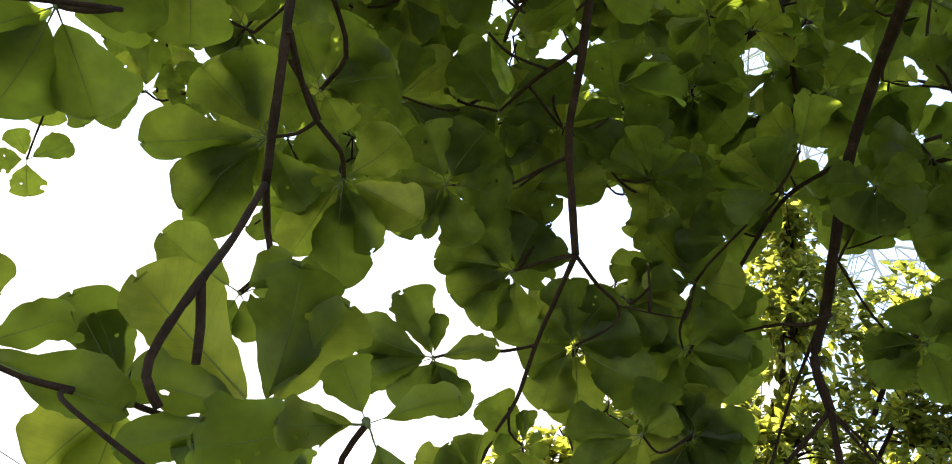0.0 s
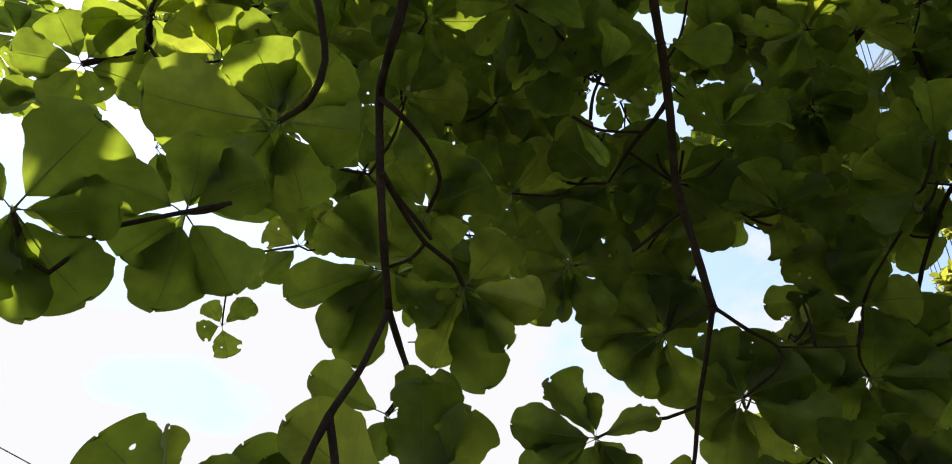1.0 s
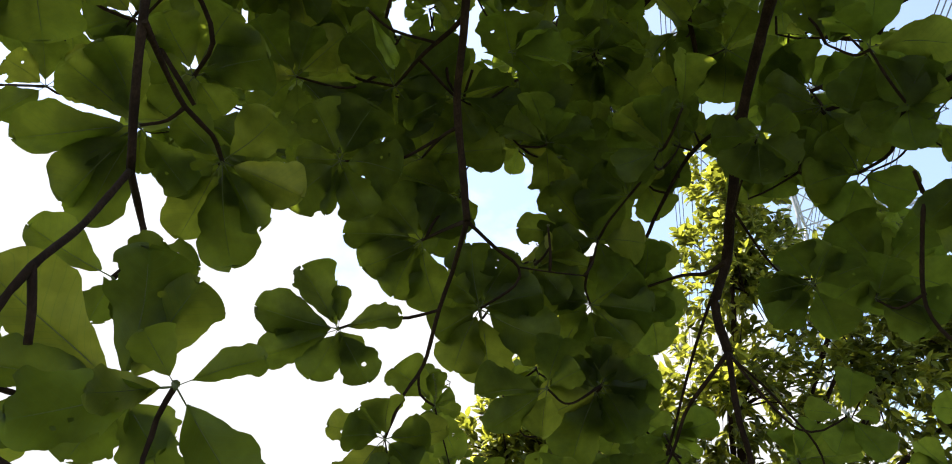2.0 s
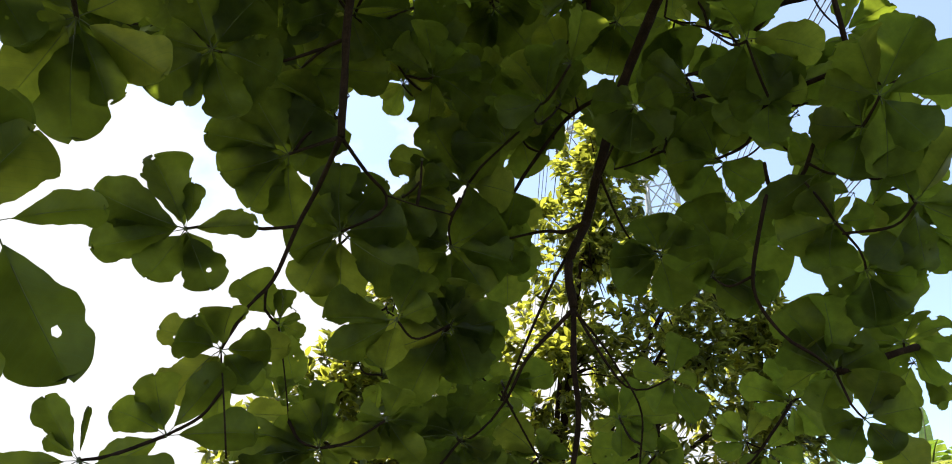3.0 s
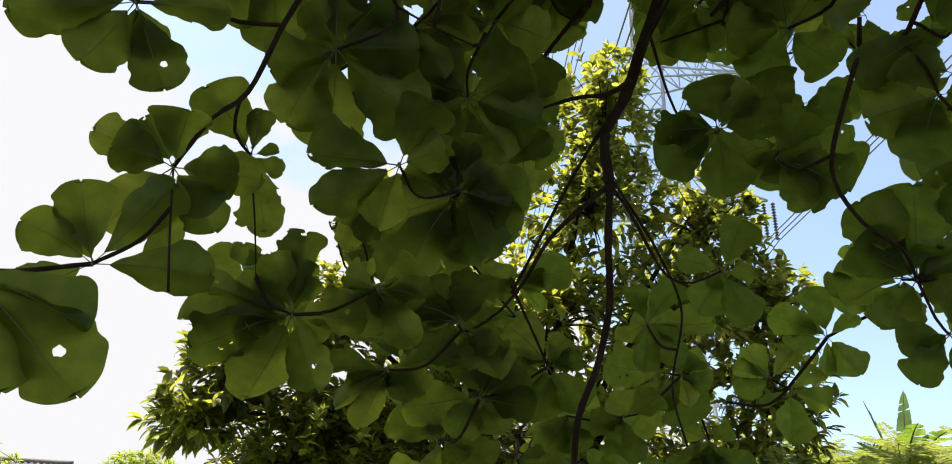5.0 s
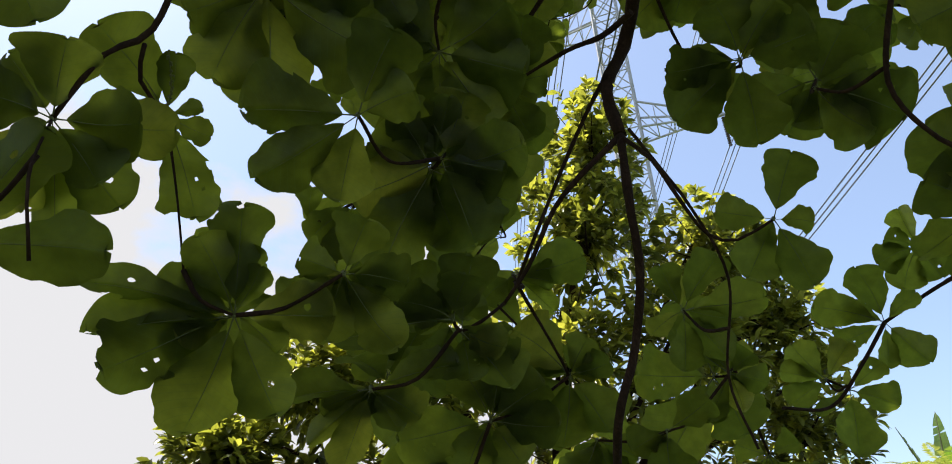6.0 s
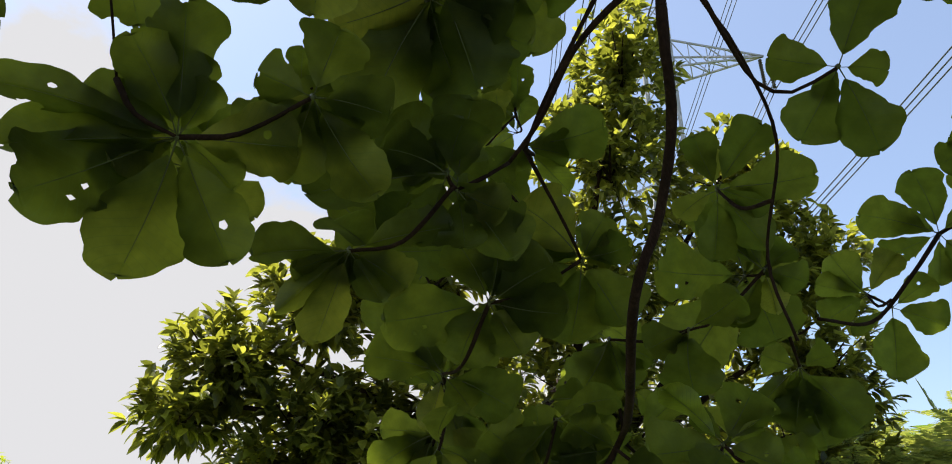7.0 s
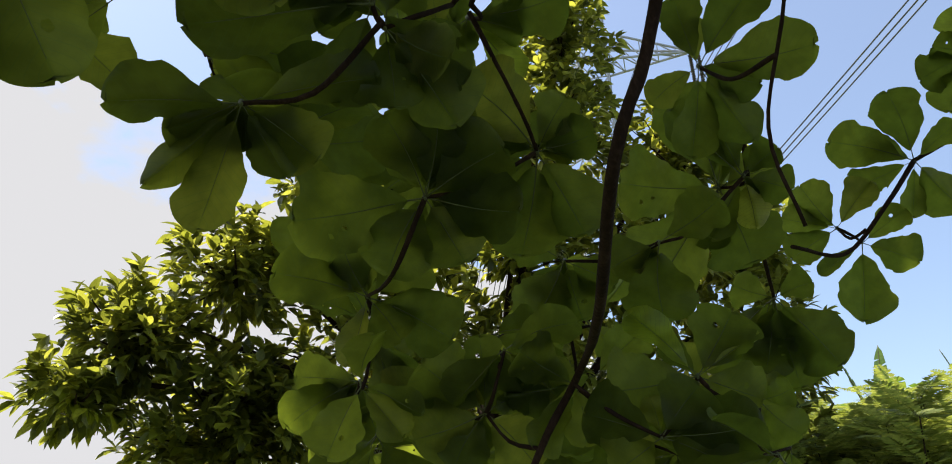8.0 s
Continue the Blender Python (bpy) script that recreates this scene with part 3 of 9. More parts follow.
twig('LI', (-0.540, 0.900, 2.060), (-0.540, 1.047, 2.104))
twig('LB', (0.499, 1.806, 2.706), (0.506, 1.792, 2.860))
twig('LE', (1.856, 1.810, 2.311), (1.913, 1.802, 2.166))
twig('LC', (1.342, 2.033, 2.792), (1.351, 1.905, 2.697))
twig('LC', (1.351, 1.905, 2.697), (1.329, 1.877, 2.685))
twig('LE', (1.551, 1.712, 2.566), (1.500, 1.860, 2.620))
twig('LF', (2.441, 2.417, 2.533), (2.297, 2.384, 2.610))
twig('LE', (1.651, 1.536, 2.833), (1.744, 1.545, 2.693))
twig('LE', (1.744, 1.545, 2.693), (1.823, 1.557, 2.546))
twig('LE', (1.616, 1.441, 3.087), (1.476, 1.395, 2.994))
twig('LD', (0.818, 1.999, 3.827), (0.786, 1.909, 3.681))
twig('LC', (0.923, 2.352, 2.301), (0.969, 2.488, 2.405))
twig('LE', (1.533, 1.849, 3.348), (1.569, 1.899, 3.517))
twig('LB', (0.043, 1.795, 2.115), (-0.077, 1.898, 2.021))
twig('LC', (0.688, 2.407, 2.638), (0.722, 2.223, 2.589))
twig('LC', (0.722, 2.223, 2.589), (0.681, 2.118, 2.464))
twig('LC', (0.681, 2.118, 2.464), (0.665, 2.142, 2.449))
twig('LC', (1.290, 2.770, 1.792), (1.438, 2.704, 1.681))
twig('LC', (1.438, 2.704, 1.681), (1.521, 2.673, 1.799))
twig('LC', (1.521, 2.673, 1.799), (1.643, 2.650, 1.753))
twig('LB', (0.305, 2.124, 2.057), (0.485, 2.081, 2.138))
twig('LB', (0.607, 1.831, 2.705), (0.687, 1.918, 2.884))
twig('LB', (0.647, 1.874, 2.795), (0.664, 2.052, 2.717))
twig('LE', (1.500, 1.860, 2.620), (1.631, 1.956, 2.769))
twig('LC', (0.754, 2.264, 2.134), (0.587, 2.367, 2.026))
twig('LI', (-0.540, 1.010, 2.093), (-0.315, 0.999, 2.065))
twig('LB', (-0.077, 1.898, 2.021), (-0.221, 1.740, 1.926))
twig('LC', (1.317, 2.124, 2.124), (1.347, 2.317, 2.259))
twig('LF', (1.580, 2.501, 2.180), (1.408, 2.586, 2.039))
twig('LF', (1.408, 2.586, 2.039), (1.297, 2.776, 2.065))
twig('LB', (0.288, 1.865, 2.617), (0.358, 2.047, 2.755))
twig('LE', (1.560, 1.886, 3.475), (1.497, 2.113, 3.408))
twig('LB', (0.170, 1.383, 3.223), (-0.008, 1.218, 3.172))
twig('LC', (0.946, 2.420, 2.353), (1.109, 2.508, 2.144))
twig('LC', (1.109, 2.508, 2.144), (0.905, 2.541, 2.028))
twig('LC', (0.681, 2.118, 2.464), (0.477, 1.936, 2.392))
twig('LC', (0.905, 2.541, 2.028), (0.875, 2.822, 1.947))
twig('LB', (0.178, 1.548, 3.011), (-0.096, 1.489, 2.886))
twig('LG', (-1.088, 0.796, 3.382), (-0.825, 0.813, 3.217))
twig('LC', (1.156, 1.908, 2.982), (1.109, 1.545, 3.006))
twig('LC', (1.152, 2.901, 1.753), (0.964, 3.267, 1.898))
twig('LB', (0.118, 1.446, 3.222), (0.445, 1.704, 3.391))
twig('LB', (0.042, 1.551, 3.215), (-0.138, 1.734, 3.625))
twig('LA', (-0.439, 1.064, 2.884), (-0.680, 1.356, 3.298))
twig('LA', (-0.680, 1.356, 3.298), (-0.927, 1.656, 3.333))
twig('LA', (-0.927, 1.656, 3.333), (-1.083, 1.684, 3.347))
twig('LA', (-1.044, 1.677, 3.344), (-1.044, 1.618, 3.593))
twig('LA', (-1.083, 1.684, 3.347), (-1.607, 1.984, 3.643))
twig('LA', (-1.607, 1.984, 3.643), (-1.743, 2.198, 3.451))
twig('LD', (0.763, 2.058, 3.794), (0.487, 2.425, 4.437))
twig('LD', (0.487, 2.425, 4.437), (0.328, 2.217, 4.507))
twig('LD', (0.328, 2.217, 4.507), (0.135, 2.319, 4.440))

# leaf sprays, nearest first: place, axis, leaves as (turn, rise, length, width)
spray('LI', (-0.126, 0.711, 1.967), (111, 36), [(6, 20, 0.099, 0.042), (-170, -15, 0.17, 0.093), (58, -40, 0.183, 0.091), (-120, 41, 0.069, 0.056), (-165, -9, 0.088, 0.053)], inner=0)
spray('LI', (-0.315, 0.999, 2.065), (105, 35), [(-69, 55, 0.227, 0.133), (-177, -17, 0.196, 0.07), (-139, 32, 0.266, 0.131), (-33, 47, 0.203, 0.111), (56, -43, 0.109, 0.115), (152, -45, 0.123, 0.122), (-159, 8, 0.188, 0.086), (65, -48, 0.221, 0.111)])
spray('LB', (0.485, 2.081, 2.138), (90, 49), [(3, -2, 0.117, 0.107), (-72, 39, 0.108, 0.107), (97, -40, 0.14, 0.091), (41, -29, 0.184, 0.1), (-168, 10, 0.081, 0.085), (146, -26, 0.125, 0.095)], inner=9)
spray('LB', (0.305, 2.124, 2.057), (93, 40), [(162, -23, 0.234, 0.144), (114, -48, 0.233, 0.144), (52, -42, 0.2, 0.11), (-173, 5, 0.259, 0.062), (174, -10, 0.238, 0.081), (-93, 50, 0.195, 0.11), (-130, 41, 0.151, 0.092), (-1, 5, 0.17, 0.118)], inner=9)
spray('LB', (-0.221, 1.740, 1.926), (99, 30), [(-135, 45, 0.151, 0.068), (-177, -11, 0.184, 0.066), (166, -34, 0.195, 0.064), (-82, 60, 0.111, 0.015), (-154, 27, 0.078, 0.039), (121, -58, 0.169, 0.076), (53, -50, 0.213, 0.128), (32, -34, 0.27, 0.168), (18, -15, 0.202, 0.101)], inner=0)
spray('LH', (-0.651, 0.405, 2.318), (147, 48), [(-13, 40, 0.156, 0.133), (37, 17, 0.12, 0.092), (111, -36, 0.15, 0.069), (83, -21, 0.151, 0.124), (160, -41, 0.121, 0.12), (-110, 11, 0.084, 0.088)])
spray('LB', (-0.077, 1.898, 2.021), (94, 31), [(-119, 55, 0.151, 0.106), (-37, 47, 0.21, 0.094), (1, 5, 0.209, 0.104), (-164, 19, 0.136, 0.089), (166, -28, 0.154, 0.092)], inner=1)
spray('LI', (-0.627, 0.787, 2.059), (128, 35), [(-114, 33, 0.134, 0.133), (-61, 54, 0.117, 0.04), (41, -4, 0.205, 0.097), (13, 31, 0.121, 0.064), (-139, 4, 0.125, 0.069), (140, -54, 0.094, 0.087), (-165, -29, 0.109, 0.092)], inner=0)
spray('LC', (0.735, 2.246, 2.147), (79, 55), [(158, -7, 0.259, 0.152), (-176, 10, 0.122, 0.129), (96, -34, 0.152, 0.097), (21, -20, 0.171, 0.097), (-85, 34, 0.103, 0.106)], inner=9)
spray('LC', (0.587, 2.367, 2.026), (90, 48), [(172, -7, 0.17, 0.087), (137, -31, 0.177, 0.053), (103, -41, 0.198, 0.087), (-18, 15, 0.19, 0.082), (21, -18, 0.129, 0.099), (43, -31, 0.119, 0.071)], inner=9)
spray('LC', (0.760, 2.270, 2.130), (76, 45), [(1, -15, 0.096, 0.101), (63, -45, 0.109, 0.114), (26, -33, 0.169, 0.116), (-158, 30, 0.176, 0.122), (-92, 45, 0.165, 0.131)], inner=9)
spray('LI', (-0.540, 1.047, 2.104), (115, 35), [(-120, 39, 0.174, 0.105), (164, -43, 0.154, 0.125), (120, -55, 0.139, 0.125), (-113, 44, 0.132, 0.084)], inner=0)
spray('LB', (0.016, 1.879, 2.242), (110, 49), [(51, -25, 0.165, 0.105), (107, -41, 0.151, 0.107), (-161, -1, 0.113, 0.107), (-80, 41, 0.12, 0.12), (8, 10, 0.173, 0.096), (88, -39, 0.243, 0.075)], inner=0)
spray('LB', (0.016, 1.879, 2.242), (91, 37), [(-170, 11, 0.155, 0.089), (-142, 39, 0.105, 0.0944), (-3, 5, 0.12, 0.127), (37, -38, 0.112, 0.099), (140, -41, 0.178, 0.128)], inner=0)
spray('LC', (0.477, 1.936, 2.392), (84, 53), [(172, -1, 0.206, 0.14), (143, -21, 0.229, 0.109), (-73, 35, 0.167, 0.138), (-30, 17, 0.11, 0.116), (94, -37, 0.17, 0.12)], inner=0)
spray('LA', (-0.431, 1.118, 2.332), (116, 41), [(-138, 17, 0.163, 0.097), (13, 15, 0.147, 0.102), (137, -47, 0.091, 0.095), (66, -36, 0.09, 0.094), (-14, 36, 0.106, 0.075)], inner=0)
spray('LB', (0.149, 1.985, 2.364), (101, 51), [(-134, 25, 0.177, 0.131), (21, -8, 0.0775, 0.0552), (68, -34, 0.198, 0.108), (-84, 39, 0.108, 0.061), (123, -37, 0.085, 0.089), (-13, 19, 0.0577, 0.0304)], inner=0)
spray('LH', (-0.594, 0.626, 2.483), (135, 51), [(-132, 2, 0.157, 0.119), (134, -39, 0.174, 0.123), (82, -26, 0.156, 0.126), (11, 25, 0.134, 0.117), (-54, 39, 0.128, 0.101), (178, -30, 0.12, 0.117)])
spray('LC', (0.665, 2.142, 2.449), (76, 50), [(-174, 16, 0.143, 0.12), (-142, 33, 0.146, 0.083), (-85, 39, 0.162, 0.069), (4, -14, 0.206, 0.14), (-26, 10, 0.208, 0.14), (117, -33, 0.175, 0.122), (50, -37, 0.189, 0.122)], inner=9)
spray('LC', (0.681, 2.118, 2.464), (77, 36), [(153, -19, 0.21, 0.184), (119, -46, 0.283, 0.17), (-7, -9, 0.14, 0.147), (42, -48, 0.205, 0.184), (-166, 32, 0.152, 0.16), (-70, 49, 0.15, 0.158)], inner=9)
spray('LC', (1.343, 1.933, 2.288), (46, 44), [(154, 18, 0.112, 0.078), (-96, 39, 0.14, 0.105), (-29, -15, 0.072, 0.061), (28, -45, 0.165, 0.102), (93, -35, 0.136, 0.102)], inner=1)
spray('LC', (0.905, 2.541, 2.028), (73, 44), [(155, -8, 0.232, 0.162), (-143, 40, 0.155, 0.11), (-42, 23, 0.158, 0.157), (31, -38, 0.135, 0.142), (-11, -6, 0.166, 0.131), (106, -41, 0.153, 0.136), (-99, 46, 0.181, 0.125)], inner=9)
spray('LB', (-0.105, 1.725, 2.497), (99, 40), [(-163, 10, 0.222, 0.121), (-126, 40, 0.194, 0.128), (-83, 50, 0.115, 0.0521), (-1, 12, 0.171, 0.077), (173, -18, 0.22, 0.104), (135, -44, 0.154, 0.11), (55, -41, 0.168, 0.118)])
spray('LB', (0.288, 1.865, 2.617), (85, 41), [(-101, 49, 0.194, 0.148), (-48, 38, 0.198, 0.127), (156, -20, 0.155, 0.145), (-148, 35, 0.113, 0.1), (122, -43, 0.209, 0.154), (80, -49, 0.23, 0.163), (13, -20, 0.246, 0.181), (-12, 8, 0.187, 0.145)])
spray('LC', (1.109, 2.508, 2.144), (63, 47), [(-38, 10, 0.105, 0.098), (-78, 36, 0.11, 0.0874), (-168, 31, 0.184, 0.164), (121, -26, 0.135, 0.141), (29, -38, 0.186, 0.152), (79, -42, 0.213, 0.158)], inner=9)
spray('LA', (-0.513, 0.697, 2.756), (129, 57), [(-144, -2, 0.25, 0.177), (156, -29, 0.218, 0.171), (96, -28, 0.182, 0.146), (31, 5, 0.156, 0.159), (-21, 29, 0.173, 0.146), (-88, 27, 0.152, 0.152)])
spray('LA', (-0.302, 1.200, 2.665), (102, 50), [(92, -39, 0.256, 0.138), (66, -34, 0.176, 0.105), (28, -12, 0.186, 0.112), (167, -20, 0.135, 0.112), (-27, 28, 0.15, 0.125), (-132, 26, 0.125, 0.105), (132, -36, 0.207, 0.105)])
spray('LC', (0.722, 2.223, 2.589), (75, 51), [(74, -39, 0.137, 0.038), (108, -34, 0.101, 0.029), (50, -36, 0.146, 0.088)], inner=0)
spray('LC', (1.347, 2.317, 2.259), (47, 50), [(-41, -2, 0.193, 0.116), (-81, 27, 0.166, 0.099), (-144, 40, 0.127, 0.076), (116, -17, 0.102, 0.067), (66, -38, 0.173, 0.086), (17, -36, 0.172, 0.086)], inner=2)
spray('LB', (0.664, 2.052, 2.717), (71, 40), [(174, 14, 0.162, 0.17), (-41, 24, 0.187, 0.171), (27, -40, 0.2, 0.21), (124, -36, 0.223, 0.191), (78, -50, 0.19, 0.171), (-158, 38, 0.199, 0.161), (-8, -13, 0.202, 0.191)])
spray('LA', (-0.445, 1.093, 2.676), (110, 51), [(-175, -12, 0.238, 0.113), (150, -32, 0.229, 0.126), (-132, 20, 0.176, 0.135), (61, -27, 0.165, 0.096), (-105, 33, 0.176, 0.128), (133, -36, 0.254, 0.115)])
spray('LC', (0.969, 2.488, 2.405), (69, 55), [(21, -25, 0.155, 0.063), (125, -21, 0.109, 0.114), (-8, -9, 0.107, 0.113), (-32, 7, 0.189, 0.133)], yellow=(0,))
spray('LC', (0.875, 2.822, 1.947), (78, 37), [(175, 10, 0.185, 0.118), (25, -38, 0.112, 0.118), (98, -51, 0.148, 0.075), (4, -20, 0.194, 0.146), (-143, 45, 0.126, 0.133), (-36, 27, 0.134, 0.134)])
spray('LB', (0.358, 2.047, 2.755), (90, 58), [(156, -14, 0.226, 0.142), (-166, 8, 0.162, 0.156), (-44, 23, 0.104, 0.109)])
spray('LB', (0.506, 1.792, 2.860), (80, 46), [(78, -44, 0.075, 0.038)], yellow=(0,), inner=0)
spray('LC', (1.438, 2.704, 1.681), (55, 28), [(156, 20, 0.15, 0.158), (-21, -25, 0.138, 0.145), (129, -27, 0.117, 0.123), (-64, 42, 0.123, 0.13), (-37, 3, 0.185, 0.138)])
spray('LF', (1.408, 2.586, 2.039), (53, 40), [(129, -16, 0.106, 0.111), (58, -50, 0.162, 0.151), (-57, 22, 0.142, 0.113)])
spray('LA', (-0.364, 1.109, 2.830), (106, 55), [(-5, 14, 0.168, 0.176), (-154, 7, 0.107, 0.113), (-110, 29, 0.142, 0.129), (-47, 32, 0.172, 0.143), (143, -29, 0.109, 0.109), (60, -26, 0.1, 0.105)])
spray('LC', (1.329, 1.877, 2.685), (45, 53), [(113, -16, 0.197, 0.152), (144, 6, 0.163, 0.114), (51, -37, 0.21, 0.144), (-46, 1, 0.162, 0.159), (-143, 37, 0.143, 0.137), (-82, 25, 0.143, 0.129)])
spray('LB', (0.687, 1.918, 2.884), (76, 45), [(178, 12, 0.264, 0.116), (-146, 37, 0.24, 0.165), (-112, 45, 0.201, 0.145), (66, -45, 0.15, 0.145), (153, -13, 0.21, 0.14), (-5, -9, 0.146, 0.153)])
spray('LC', (1.351, 1.905, 2.697), (54, 42), [(-76, 36, 0.106, 0.059)], yellow=(0,), inner=0)
spray('LC', (1.521, 2.673, 1.799), (51, 32), [(175, 42, 0.186, 0.071), (-55, 25, 0.142, 0.062), (139, -4, 0.175, 0.162), (107, -42, 0.158, 0.162), (-24, -22, 0.126, 0.132), (60, -58, 0.171, 0.136), (-76, 45, 0.146, 0.136)], yellow=(0, 1))
spray('LC', (1.152, 2.901, 1.753), (68, 30), [(-180, 33, 0.166, 0.156), (-32, 17, 0.141, 0.148), (117, -48, 0.132, 0.139), (8, -40, 0.158, 0.166), (148, -17, 0.162, 0.156), (-118, 60, 0.159, 0.08)])
spray('LE', (1.500, 1.860, 2.620), (40, 50), [(-16, -25, 0.201, 0.179), (-91, 29, 0.148, 0.125), (3, -34, 0.164, 0.14)])
spray('LE', (1.913, 1.802, 2.166), (42, 31), [(129, -5, 0.114, 0.119), (-8, -47, 0.127, 0.133), (-50, 5, 0.148, 0.152), (97, -45, 0.148, 0.109), (-89, 48, 0.156, 0.164), (-5, -49, 0.218, 0.135)])
spray('LB', (0.114, 1.873, 2.863), (86, 45), [(-178, 6, 0.242, 0.134), (160, -15, 0.21, 0.164), (125, -37, 0.206, 0.145), (73, -44, 0.234, 0.158), (-61, 40, 0.164, 0.145), (-137, 36, 0.192, 0.167), (-19, 14, 0.173, 0.112)])
spray('LB', (-0.096, 1.489, 2.886), (92, 51), [(151, -23, 0.194, 0.152), (-117, 36, 0.166, 0.144), (-49, 33, 0.175, 0.16), (11, -7, 0.167, 0.16), (60, -35, 0.174, 0.128), (112, -38, 0.155, 0.0432)])
spray('LE', (1.856, 1.810, 2.311), (43, 33), [(-175, 50, 0.25, 0.178), (-125, 56, 0.252, 0.196), (158, 32, 0.172, 0.157), (-59, 18, 0.144, 0.152), (-17, -36, 0.102, 0.107), (93, -45, 0.141, 0.131)])
spray('LC', (1.643, 2.650, 1.753), (47, 30), [(-13, -40, 0.0992, 0.088), (106, -42, 0.12, 0.12), (-51, 14, 0.063, 0.066)])
spray('LF', (1.297, 2.776, 2.065), (61, 40), [(104, -41, 0.166, 0.174), (42, -49, 0.139, 0.146), (-8, -24, 0.121, 0.128), (169, 21, 0.107, 0.113)])
spray('LF', (1.580, 2.501, 2.180), (45, 43), [(-67, 22, 0.082, 0.086), (-24, -21, 0.095, 0.081), (43, -47, 0.114, 0.075), (93, -36, 0.149, 0.07), (-178, 38, 0.205, 0.105), (-153, 45, 0.135, 0.083)], yellow=(2,))
spray('LC', (1.109, 1.545, 3.006), (54, 51), [(111, -24, 0.135, 0.142), (19, -33, 0.144, 0.151), (161, 13, 0.125, 0.131), (-48, 9, 0.11, 0.116), (74, -37, 0.145, 0.135)])
spray('LE', (1.823, 1.557, 2.546), (39, 39), [(121, -11, 0.116, 0.122), (-75, 27, 0.126, 0.133), (-35, -19, 0.131, 0.138), (52, -51, 0.182, 0.191), (7, -47, 0.164, 0.167)])
spray('LF', (1.600, 2.600, 2.210), (58, 30), [(153, 8, 0.217, 0.157), (-154, 56, 0.237, 0.157), (115, -44, 0.264, 0.207), (-40, 13, 0.124, 0.13), (24, -55, 0.182, 0.189)])
spray('LE', (1.744, 1.545, 2.693), (41, 42), [(126, -5, 0.168, 0.171), (-165, 45, 0.125, 0.131), (-45, -5, 0.102, 0.107), (67, -45, 0.169, 0.171)])
spray('LB', (0.119, 1.730, 3.080), (85, 51), [(-7, 2, 0.259, 0.149), (38, -29, 0.145, 0.145), (-158, 21, 0.125, 0.131), (109, -37, 0.182, 0.134), (-62, 35, 0.139, 0.112), (161, -11, 0.149, 0.149)])
spray('LB', (-0.008, 1.218, 3.172), (98, 59), [(64, -26, 0.163, 0.043)], yellow=(0,), inner=0)
spray('LC', (0.923, 2.326, 2.911), (69, 54), [(-88, 33, 0.204, 0.165), (-32, 7, 0.122, 0.0992), (-176, 17, 0.142, 0.149), (95, -33, 0.183, 0.183), (38, -31, 0.164, 0.128), (151, -6, 0.197, 0.183), (-137, 33, 0.195, 0.183)])
spray('LE', (1.631, 1.956, 2.769), (50, 41), [(-154, 46, 0.219, 0.2), (-13, -28, 0.227, 0.2), (64, -48, 0.123, 0.13), (130, -11, 0.203, 0.214), (101, -35, 0.153, 0.127), (-62, 23, 0.207, 0.118)])
spray('LC', (0.961, 2.404, 2.928), (73, 41), [(-144, 43, 0.134, 0.14), (-74, 44, 0.215, 0.175), (68, -49, 0.244, 0.175), (146, -18, 0.18, 0.189), (6, -25, 0.16, 0.159), (-44, 27, 0.123, 0.093)])
spray('LE', (1.476, 1.395, 2.994), (42, 49), [(132, 0, 0.11, 0.116), (-45, -2, 0.101, 0.106), (60, -39, 0.132, 0.124), (-84, 27, 0.125, 0.131)])
spray('LE', (1.679, 1.294, 2.858), (36, 46), [(147, 18, 0.129, 0.135), (-87, 27, 0.089, 0.094), (18, -42, 0.098, 0.036), (-107, 38, 0.074, 0.022), (76, -36, 0.157, 0.145), (-25, -25, 0.1, 0.105), (-141, 44, 0.131, 0.124)], yellow=(2, 3))
spray('LB', (0.042, 1.551, 3.215), (87, 55), [(-27, 16, 0.243, 0.146), (-133, 28, 0.198, 0.182), (159, -12, 0.239, 0.173), (39, -25, 0.162, 0.17), (140, -23, 0.127, 0.134), (5, -6, 0.152, 0.128)])
spray('LC', (0.964, 3.267, 1.898), (78, 32), [(170, 3, 0.156, 0.119), (147, -29, 0.213, 0.128), (-9, -5, 0.149, 0.11), (43, -52, 0.161, 0.141), (99, -56, 0.227, 0.141)], inner=9)
spray('LG', (-0.825, 0.813, 3.217), (136, 60), [(175, -24, 0.145, 0.142), (-78, 26, 0.134, 0.14), (-2, 23, 0.158, 0.166), (61, -8, 0.147, 0.142), (-115, 11, 0.146, 0.153)])
spray('LF', (1.855, 2.765, 2.043), (45, 36), [(-2, -44, 0.222, 0.146), (37, -54, 0.238, 0.151), (109, -31, 0.225, 0.07), (153, 23, 0.094, 0.099), (-54, 12, 0.089, 0.093), (72, -51, 0.196, 0.146)])
spray('LE', (1.562, 1.805, 3.060), (48, 47), [(-5, -29, 0.179, 0.155), (144, 5, 0.167, 0.176), (-143, 43, 0.168, 0.177), (-82, 31, 0.146, 0.153), (97, -32, 0.181, 0.164)])
spray('LB', (0.445, 1.704, 3.391), (81, 55), [(160, -8, 0.185, 0.192), (-54, 26, 0.178, 0.187), (-108, 35, 0.223, 0.22), (30, -23, 0.186, 0.195), (83, -35, 0.216, 0.22), (125, -27, 0.235, 0.167)])
spray('LG', (-1.201, 0.737, 3.257), (148, 56), [(-140, -11, 0.158, 0.121), (-86, 21, 0.132, 0.121), (-24, 33, 0.159, 0.147), (51, 4, 0.183, 0.156), (89, -19, 0.101, 0.106), (163, -33, 0.148, 0.096)], inner=0)
